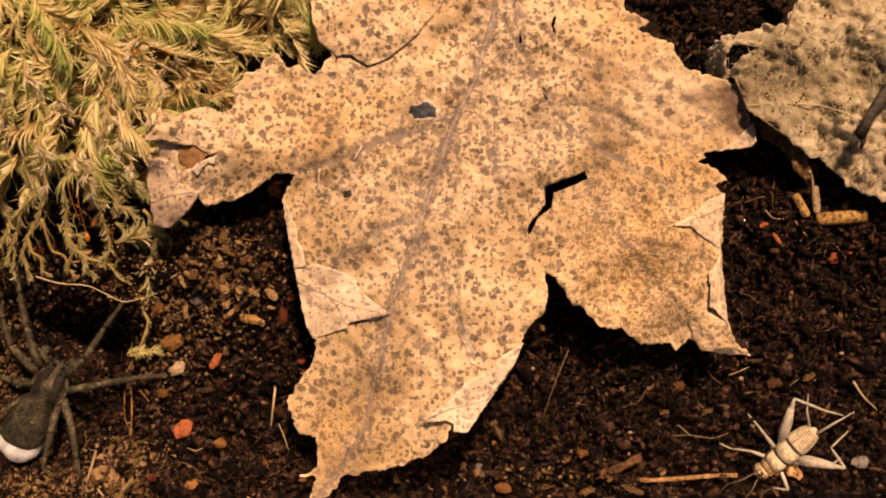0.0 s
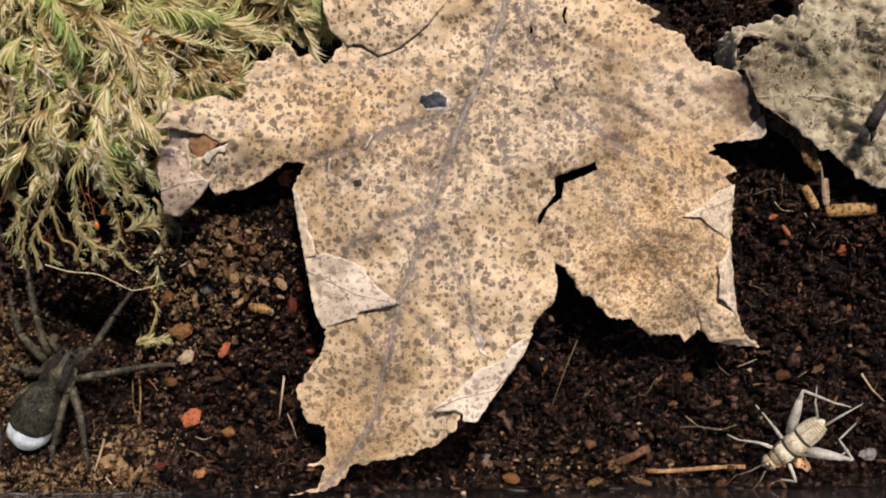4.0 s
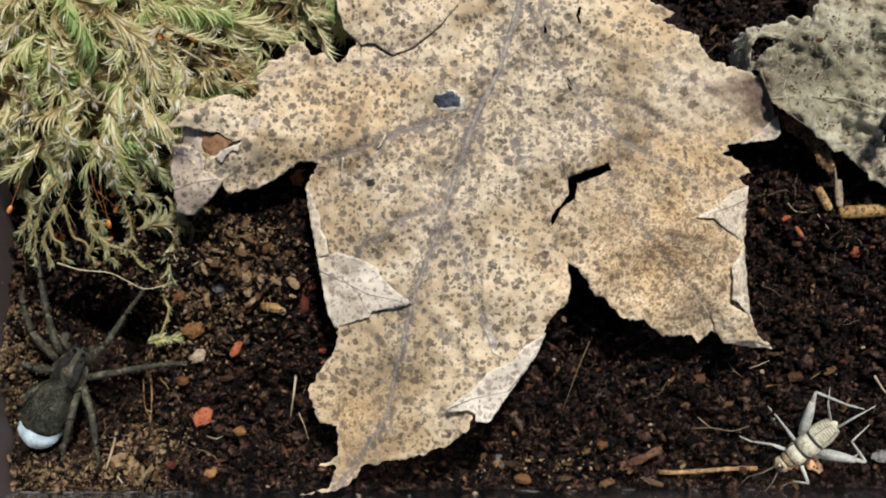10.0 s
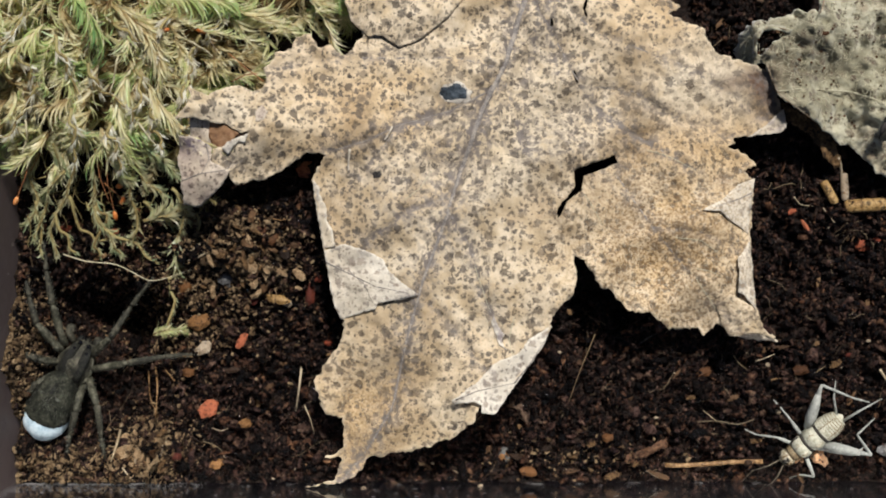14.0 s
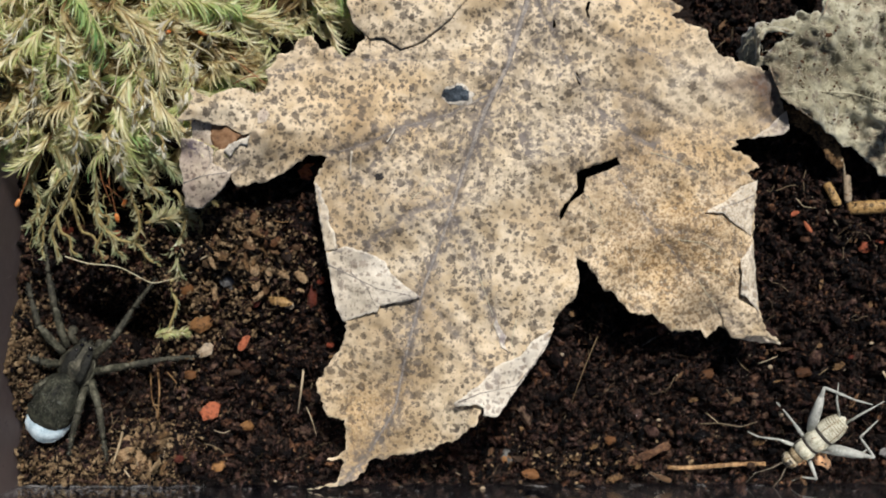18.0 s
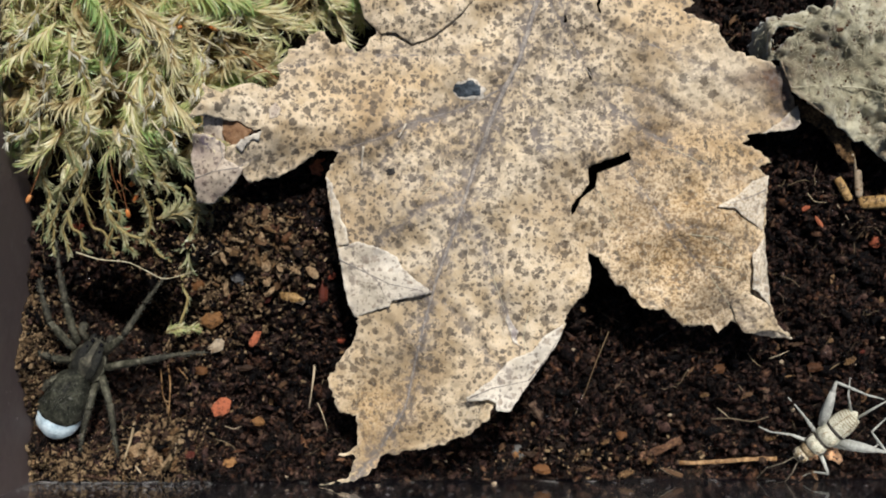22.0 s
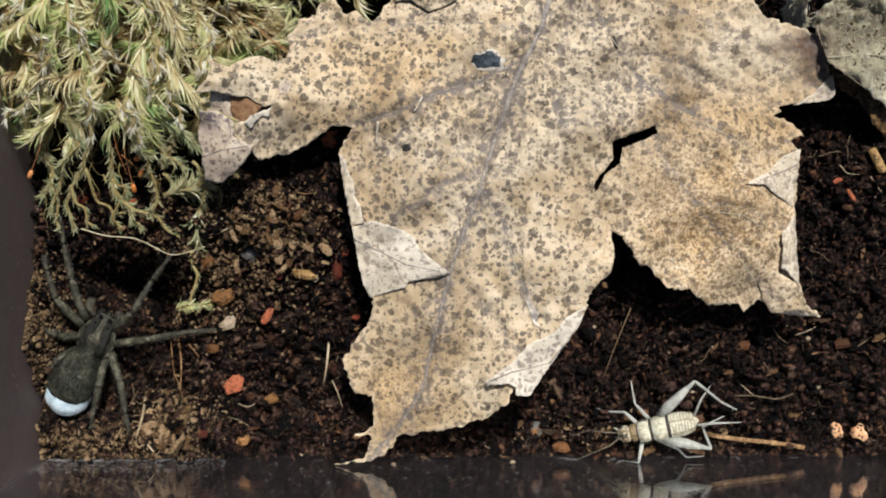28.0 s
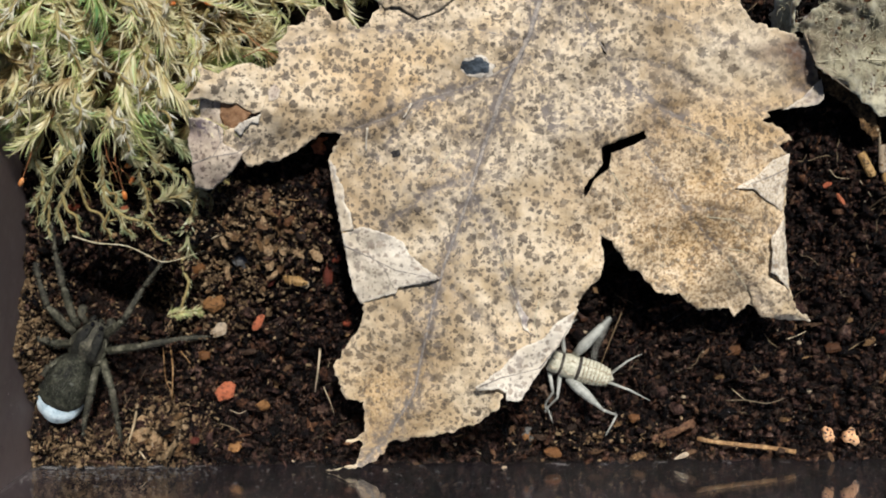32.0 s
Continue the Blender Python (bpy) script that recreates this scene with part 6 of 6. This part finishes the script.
abd = part("abdomen", Shape().blob(plan(91, 702, 0.0), (0.0055, 0.0045, 0.0038), body_turn, 0.03, 16, 20, 6, squash=lambda t: 0.92 - 0.14 * t), SPIDER, spider)
mid = plan(91, 702, 0.0)
part("heart_mark", Shape().tube([mid + axis * s + Vector((0, 0, h)) for s, h in ((0.0042, 0.0016), (0.0025, 0.0030), (0.0005, 0.0034), (-0.0012, 0.0034))],
                                [0.0002, 0.0004, 0.00035, 0.0001], 8, 0.05), SPIDER_DARK, abd)
for k in range(4):
    for side in (-1, 1):
        part("pale_spot", Shape().blob(mid + axis * (0.001 - 0.0014 * k) + across * side * (0.0015 - 0.0002 * k) + Vector((0, 0, 0.0031 - 0.0003 * k)),
                                       (0.0003, 0.0005, 0.00012), body_turn, 0.15, 5, 8, k), SPIDER_PALE, abd)
for side in (-1, 1):
    c = plan(134, 636, -0.13)
    pts = [c + axis * s + across * side * w + Vector((0, 0, h)) for s, w, h in ((-0.0038, 0.0013, 0.0006), (-0.002, 0.0028, 0.0005), (0.0, 0.0029, 0.0006), (0.002, 0.0022, 0.0008))]
    part("margin", Shape().tube(pts, [0.0002, 0.0005, 0.0005, 0.0002], 7, 0.5), SPIDER_FEMUR, ceph)
coat = Shape()
rng = random.Random(4)
for centre, size, n in ((mid, (0.0055, 0.0045, 0.0038), 700), (plan(134, 636, -0.13), (0.0046, 0.0030, 0.0023), 260)):
    for _ in range(n):
        a, b_ = rng.random() * 2 * math.pi, rng.random() * 0.5 * math.pi
        d = Vector((math.cos(a) * math.cos(b_), math.sin(a) * math.cos(b_), math.sin(b_)))
        p = centre + body_turn @ Vector([d[i] * size[i] * 0.93 for i in range(3)])
        coat.tube([p, p + (body_turn @ d * 0.5 - axis * 0.8) * rng.uniform(0.0003, 0.0007)], [0.00002, 0.000006], 3)
part("coat", coat, SPIDER_PALE, spider)["kind"] = "stuff"
sac = part("egg_sac", Shape().blob(plan(79, 735, -0.10), (0.0038, 0.0041, 0.0034), body_turn, 0.02, 18, 22, 8), SILK, spider, "round blue-white silk egg sac")
for s in (-1, 1):
    part("palp", limb([plan(141, 606, -0.15) + across * s * 0.0014, plan(144, 596, 0.0) + across * s * 0.0028, plan(149, 582, -0.1) + across * s * 0.0026],
                      [0.0006, 0.0007, 0.0009]), SPIDER_LEG, spider)
    part("fang_base", Shape().blob(plan(146, 600, -0.3) + across * s * 0.0007, (0.0011, 0.0007, 0.0009), body_turn, 0.02, 8, 10), SPIDER_DARK, spider)
for n, leg in enumerate(([(113, 604, -0.1), (90, 535, 0.25), (78, 474, 0.15), (72, 422, 0.25)], [(106, 614, -0.1), (62, 568, 0.3), (48, 520, 0.25), (41, 482, 0.2)],
                         [(98, 635, -0.1), (64, 631, 0.25), (40, 622, 0.3), (24, 612, 0.2)], [(112, 658, -0.2), (62, 672, 0.2), (44, 698, 0.15), (34, 720, -0.1)],
                         [(160, 622, -0.1), (192, 594, 0.3), (229, 537, 0.1), (268, 486, 0.2)], [(162, 648, -0.1), (222, 638, 0.35), (290, 626, 0.25), (344, 622, 0.25)],
                         [(156, 664, -0.15), (169, 712, 0.3), (177, 770, 0.15), (184, 811, 0.1)], [(146, 674, -0.2), (131, 724, 0.2), (121, 764, 0.1), (117, 802, 0.0)])):
    pts = [plan(*p) for p in leg]
    pts.insert(1, pts[0].lerp(pts[1], 0.3) + Vector((0, 0, 0.0006)))
    rad = [0.00062, 0.0007, 0.00062, 0.00045, 0.00022]
    one = part("leg", limb(pts[:3], rad[:3]), SPIDER_FEMUR, spider)
    part("shin", limb(pts[2:4], rad[2:4]), SPIDER_LEG, one)
    part("foot", limb(pts[3:], rad[3:]), SPIDER_LEG, one)
    hair = Shape()
    part("leg_hair", bristles(hair, pts, rad, n), SPIDER_PALE, one)["kind"] = "stuff"


# ---- the cricket, built head forward along x over its own base ----
cricket = thing("cricket", "pale cream cricket nymph with dark bands and long hind legs", "cricket", at=(0, 0, 0))


def cv(f, l, h):
    return Vector((0.97 * f, l, h)) * CM


def along(profile, sides=16):
    """A body ring swept along x: rows of (x, half width, half height, centre height) in cm."""
    s = Shape()
    verts, faces = [], []
    for f, w, h, c in profile:
        for k in range(sides):
            a = 2 * math.pi * k / sides
            verts.append(cv(f, w * math.cos(a), c + h * math.sin(a)))
    for i in range(len(profile) - 1):
        for k in range(sides):
            j = (k + 1) % sides
            faces.append((i * sides + k, (i + 1) * sides + k, (i + 1) * sides + j, i * sides + j))
    faces.append(tuple(range(sides)))
    faces.append(tuple(reversed(range((len(profile) - 1) * sides, len(profile) * sides))))
    return s.add(verts, faces)


head = part("head", along([(0.77, 0.03, 0.05, 0.26), (0.745, 0.09, 0.10, 0.27), (0.70, 0.135, 0.145, 0.28), (0.64, 0.15, 0.16, 0.30), (0.58, 0.14, 0.15, 0.31), (0.54, 0.10, 0.11, 0.31)]), HEAD_TAN, cricket)
part("face_mark", Shape().tube([cv(0.735, 0, 0.375), cv(0.69, 0, 0.425), (cv(0.64, 0, 0.452))], [0.0002, 0.0005, 0.0003], 8, 0.4), DUSK, head)
part("face_mark", Shape().tube([cv(0.60, -0.09, 0.415), cv(0.615, 0, 0.464), cv(0.60, 0.09, 0.415)], [0.00018, 0.00026, 0.00018], 7, 0.5), DUSK, head)
for s in (-1, 1):
    part("face_mark", Shape().tube([cv(0.70, s * 0.06, 0.415), cv(0.64, s * 0.075, 0.435), cv(0.58, s * 0.06, 0.438)], [0.00015, 0.0003, 0.0002], 7, 0.4), TAN, head)
    part("eye", Shape().blob(cv(0.67, s * 0.118, 0.32), (0.0005, 0.00034, 0.0005), None, 0, 8, 10), DUSK, head)
    part("antenna", Shape().tube([cv(0.76, s * 0.05, 0.33), cv(0.95, s * 0.12, 0.45), cv(1.25, s * 0.20, 0.38), cv(1.55, s * (0.30 if s > 0 else 0.12), 0.25), cv(1.75, s * 0.34, 0.16)],
                                 [0.00014, 0.00012, 0.0001, 0.00008, 0.00004], 6), FEELER, head)
    part("mouth_palp", Shape().tube([cv(0.74, s * 0.05, 0.2), cv(0.80, s * 0.09, 0.14), cv(0.84, s * 0.07, 0.08)], [0.00016, 0.00016, 0.00012], 6), CREAM, head)
part("collar", along([(0.56, 0.10, 0.11, 0.31), (0.53, 0.145, 0.15, 0.31), (0.46, 0.155, 0.16, 0.31), (0.42, 0.135, 0.14, 0.31)]), TAN, cricket, "tan neck ring")
part("band", along([(0.435, 0.13, 0.14, 0.31), (0.42, 0.15, 0.155, 0.31), (0.395, 0.13, 0.14, 0.31)]), DUSK, cricket)
part("pronotum", along([(0.415, 0.13, 0.14, 0.31), (0.39, 0.18, 0.18, 0.31), (0.30, 0.195, 0.195, 0.315), (0.22, 0.185, 0.185, 0.315), (0.19, 0.15, 0.16, 0.31)]), CREAM, cricket)
part("band", along([(0.215, 0.15, 0.16, 0.31), (0.20, 0.186, 0.184, 0.31), (0.165, 0.186, 0.184, 0.31), (0.15, 0.15, 0.15, 0.31)]), DUSK, cricket)
part("thorax_plate", along([(0.17, 0.15, 0.16, 0.31), (0.14, 0.195, 0.19, 0.31), (0.03, 0.215, 0.205, 0.315), (-0.08, 0.20, 0.195, 0.31), (-0.12, 0.17, 0.17, 0.31)]), CREAM, cricket)
part("band", along([(-0.085, 0.17, 0.17, 0.31), (-0.105, 0.208, 0.20, 0.31), (-0.145, 0.208, 0.20, 0.31), (-0.165, 0.18, 0.18, 0.31)]), DUSK, cricket)
ABDOMEN = []
for k in range(8):
    a, b_ = -0.145 - 0.067 * k, -0.145 - 0.067 * (k + 1)
    wide = 0.215 * math.sqrt(max(0.05, 1 - (max(0, k - 1) / 8.5) ** 2.2))
    ring = part("tergite", along([(a, wide * 0.90, wide * 0.87, 0.292), (a - 0.012, wide, wide * 0.95, 0.295), (b_ + 0.012, wide * 0.99, wide * 0.95, 0.295), (b_, wide * 0.92, wide * 0.9, 0.292)]), CREAM, cricket)
    ABDOMEN.append((ring, (k + 0.5) / 8))
    part("hind_edge", along([(b_ + 0.014, wide * 0.97, wide * 0.93, 0.294), (b_ + 0.008, wide * 1.003, wide * 0.957, 0.295), (b_ + 0.001, wide * 0.95, wide * 0.93, 0.294)]), TAN, ring)
    for s in (-1, 1):
        part("dot", Shape().blob(cv((a + b_) / 2, s * wide * 0.5, 0.295 + wide * 0.95 * (0.865 if s else 0.985)), (0.00017, 0.00013, 0.00007), None, 0.1, 5, 7), TAN, ring)
ABDOMEN.append((part("tail_plate", along([(-0.67, 0.10, 0.10, 0.28), (-0.70, 0.09, 0.08, 0.28), (-0.74, 0.05, 0.04, 0.27), (-0.77, 0.015, 0.015, 0.27)]), CREAM, cricket), 1.0))
for tip, bend in (((-1.10, -0.56, 0.30), (-0.88, -0.36, 0.36)), ((-1.48, 0.16, 0.30), (-1.08, 0.08, 0.38))):
    s = -1 if tip[1] < 0 else 1
    ABDOMEN.append((part("cercus", Shape().tube([cv(-0.69, s * 0.07, 0.29), cv(*bend), cv(*tip)], [0.00026, 0.00019, 0.00005], 8), LIMB, cricket), 1.0))

for s in (-1, 1):
    part("saddle_mark", Shape().tube([cv(0.385, s * 0.06, 0.483), cv(0.31, s * 0.10, 0.497), cv(0.23, s * 0.075, 0.484)], [0.0001, 0.0002, 0.0001], 7, 0.25), HEAD_TAN, cricket)
    part("saddle_mark", Shape().tube([cv(0.11, s * 0.07, 0.492), cv(0.03, s * 0.12, 0.492), cv(-0.06, s * 0.09, 0.480)], [0.0001, 0.00022, 0.0001], 7, 0.25), HEAD_TAN, cricket)
    part("side_mark", Shape().tube([cv(0.38, s * 0.178, 0.36), cv(0.30, s * 0.19, 0.36), cv(0.22, s * 0.18, 0.36)], [0.00015, 0.0003, 0.00015], 6, 0.6), DUSK, cricket)
LEGS = {}


def cricket_leg(key, name, pts, rad):
    """Upper and lower leg, the lower one hinged at the knee."""
    p = [cv(*q) for q in pts]
    upper = part(name, limb(p[:2], rad[:2]), LIMB, cricket, pivot=p[0])
    lower = part("shin", limb(p[1:], rad[2:]), LIMB, upper, pivot=p[1])
    LEGS[key] = (upper, lower)


cricket_leg("hind_right", "hind_leg", [(0.0, -0.20, 0.30), (-0.70, -0.76, 0.52), (-1.30, -0.52, 0.16), (-1.60, -0.48, 0.10)], [0.0008, 0.00036, 0.00026, 0.0002, 0.00012])
cricket_leg("hind_left", "hind_leg", [(0.0, 0.20, 0.30), (-0.70, 0.58, 0.50), (-0.82, 0.30, 0.14), (-1.22, 0.44, 0.09)], [0.0008, 0.00036, 0.00026, 0.0002, 0.00012])
cricket_leg("mid_right", "middle_leg", [(0.18, -0.17, 0.26), (0.34, -0.52, 0.42), (0.22, -0.66, 0.16), (0.12, -0.78, 0.08)], [0.0004, 0.00026, 0.00021, 0.00016, 0.0001])
cricket_leg("mid_left", "middle_leg", [(0.14, 0.17, 0.26), (-0.12, 0.48, 0.38), (-0.18, 0.74, 0.14), (-0.46, 0.86, 0.08)], [0.0004, 0.00026, 0.00021, 0.00016, 0.0001])
cricket_leg("front_right", "front_leg", [(0.40, -0.13, 0.26), (0.64, -0.34, 0.36), (0.96, -0.26, 0.14), (1.16, -0.30, 0.08)], [0.0004, 0.00026, 0.00021, 0.00016, 0.0001])
cricket_leg("front_left", "front_leg", [(0.36, 0.15, 0.26), (0.45, 0.54, 0.36), (0.68, 0.62, 0.16), (0.82, 0.77, 0.08)], [0.0004, 0.00026, 0.00021, 0.00016, 0.0001])
part("thigh_bulge", Shape().tube([cv(-0.02, -0.21, 0.31), cv(-0.18, -0.345, 0.365), cv(-0.36, -0.485, 0.42), cv(-0.55, -0.64, 0.475)], [0.0007, 0.00096, 0.00084, 0.0005], 10), LIMB, LEGS["hind_right"][0])
part("thigh_bulge", Shape().tube([cv(-0.02, 0.21, 0.31), cv(-0.18, 0.30, 0.36), cv(-0.36, 0.395, 0.41), cv(-0.55, 0.50, 0.46)], [0.0007, 0.00096, 0.00084, 0.0005], 10), LIMB, LEGS["hind_left"][0])


# ---- what moves ----
CRICKET = [
    (0, 6.309, -3.255, -137.6),
    (25.05, 6.309, -3.255, -137.6),
    (25.2, 5.969, -3.323, -150.4),
    (25.3, 5.848, -3.374, -145.6),
    (25.4, 5.239, -3.278, -161.6),
    (25.5, 5.163, -3.351, -161.3),
    (27.5, 3.341, -3.548, -156.6),
    (27.6, 3.152, -3.513, -161.0),
    (27.8, 3.050, -3.510, -162.4),
    (28, 3.059, -3.479, -167.4),
    (28.2, 2.733, -3.376, -171.2),
    (28.4, 2.286, -3.325, -173.0),
    (28.6, 1.906, -3.279, -174.4),
    (28.8, 1.841, -3.226, -175.2),
    (29.5, 1.805, -3.253, -178.9),
    (30, 1.788, -3.237, -178.9),
    (30.1, 1.555, -3.302, -168.6),
    (30.2, 1.425, -3.368, -157.2),
    (30.3, 1.394, -3.302, -156.1),
    (30.4, 1.187, -3.278, -159.1),
    (30.6, 0.892, -3.399, -156.2),
    (30.8, 0.990, -3.374, -156.1),
    (31, 0.948, -3.391, -156.2),
    (31.2, 1.113, -3.343, -154.6),
    (31.4, 1.372, -3.181, -168.0),
    (31.6, 1.572, -3.119, -168.2),
    (31.7, 1.620, -3.046, -165.8),
    (31.8, 1.829, -2.624, -186.9),
    (31.9, 1.779, -2.327, -197.9),
    (32, 1.740, -2.333, -197.5),
]


def posture(t):
    """Nod of the body (head down), in degrees, and by how much the rings of the abdomen are drawn in, in cm."""
    return tuple(float(np.interp(t, (25.1, 25.4, 28.2, 28.6), row)) for row in ((20, 10, 9, 2), (0.15, 0.13, 0.11, 0.0)))


def motions():
    rows = []
    for t, x, y, a in CRICKET:
        nod = radians(posture(t)[0])
        z = float(np.interp(t, (25.1, 25.4, 28.2, 28.6), (0.0018, 0.0010, 0.0010, 0.0009)))
        back = 0.31 * math.sin(nod) + posture(t)[1] / 2
        rows.append((t, pose((x - back * math.cos(radians(a))) * CM, (y - back * math.sin(radians(a))) * CM, z + 0.0031 * (1 - math.cos(nod)), 0, math.degrees(nod), a)))
    walk(cricket, rows)
    walk(straw, [(0, pose(0.0468, -0.0371, 0.002, 0, 0, 1.3)), (25.6, pose(0.0468, -0.0371, 0.002, 0, 0, 1.3)),
                 (27.0, pose(0.0475, -0.0375, 0.002, 0, 0, -9)), (32, pose(0.0475, -0.0375, 0.002, 0, 0, -9))])
    walk(flake, [(0, pose(0.0370, -0.0390, 0.0022, 0, 0, 0)), (28.0, pose(0.0370, -0.0390, 0.0022, 0, 0, 0)), (28.15, pose(0.0370, -0.0390, 0.0032, 60, 0, 0)),
                 (28.3, pose(0.0370, -0.0390, 0.0034, 120, 0, 0)), (28.45, pose(0.0370, -0.0390, 0.0023, 180, 0, 0)), (32, pose(0.0370, -0.0390, 0.0023, 180, 0, 0))])
    # the rings of the abdomen slide into one another while the cricket crouches
    for ob, share in ABDOMEN:
        at = ob.location.copy()
        walk(ob, [(t, pose(at.x + share * posture(t)[1] * CM, at.y, at.z)) for t in (0, 25.1, 25.4, 28.2, 28.6, 32)])
    # turn of each thigh and shin about the upright, in degrees, by time: resting at first, striding, then stretched
    swings = {
        "hind_right": [(0, -5, -46), (25.0, -5, -46), (25.3, 0, -10), (25.5, -4, -30), (27.5, -3, -40), (28.0, -3, -30), (28.5, 0, -5), (28.8, 0, 0), (30.0, 0, 0), (30.2, 15, -78),
                       (30.6, 10, -60), (31.2, 10, -60), (31.4, 5, -40), (31.6, 12, -70), (31.8, 0, -30), (32, 27, -98)],
        "hind_left": [(0, -17, 42), (25.0, -17, 42), (25.3, 0, 10), (25.5, 0, 25), (27.5, 5, 30), (28.0, 10, 25), (28.2, 10, 25), (28.8, 0, 0), (30.0, 0, 0), (30.2, -10, -70),
                      (30.6, 7, 17), (31.2, 7, 17), (31.6, 4, 0), (32, 5, -85)],
        "mid_right": [(0, -33, 73), (25.0, -33, 73), (25.5, 0, 30), (27.5, -20, 50), (28.2, 10, 20), (28.8, 0, 0), (30, 0, 0), (30.3, 20, 0), (30.6, -10, 10), (31.2, 0, 0), (31.6, 15, 0), (32, 0, 0)],
        "mid_left": [(0, 0, 15), (25.0, 0, 15), (25.5, 25, 0), (27.5, 0, -10), (28.2, 20, 0), (28.8, 0, 0), (30, 0, 0), (30.3, -15, 0), (30.6, 10, 0), (31.2, 5, 0), (31.6, -15, 0), (32, -30, 0)],
        "front_right": [(0, -26, -27), (25.0, -26, -27), (25.5, -10, 0), (27.5, -25, -10), (28.2, -10, 0), (28.8, 0, 0), (30, 0, 0), (30.3, -20, 0), (30.6, 5, 0), (31.2, -10, 0), (31.6, 10, 0), (32, 0, 0)],
        "front_left": [(0, -9, -46), (25.0, -9, -46), (25.5, 20, 0), (27.5, 10, -20), (28.2, -15, 0), (28.8, 0, 0), (30, 0, 0), (30.3, 25, 0), (30.6, 0, 0), (31.2, 10, 0), (31.6, -10, 0), (32, 40, 20)]}
    for key, rows in swings.items():
        upper, lower = LEGS[key]
        a, b = upper.location.copy(), lower.location.copy()
        level = 0 if key.startswith("hind") else 0.5
        walk(upper, [(t, pose(a.x, a.y, a.z, 0, -level * posture(t)[0], turn)) for t, turn, _ in rows])
        walk(lower, [(t, pose(b.x, b.y, b.z, 0, 0, turn)) for t, _, turn in rows])


motions()
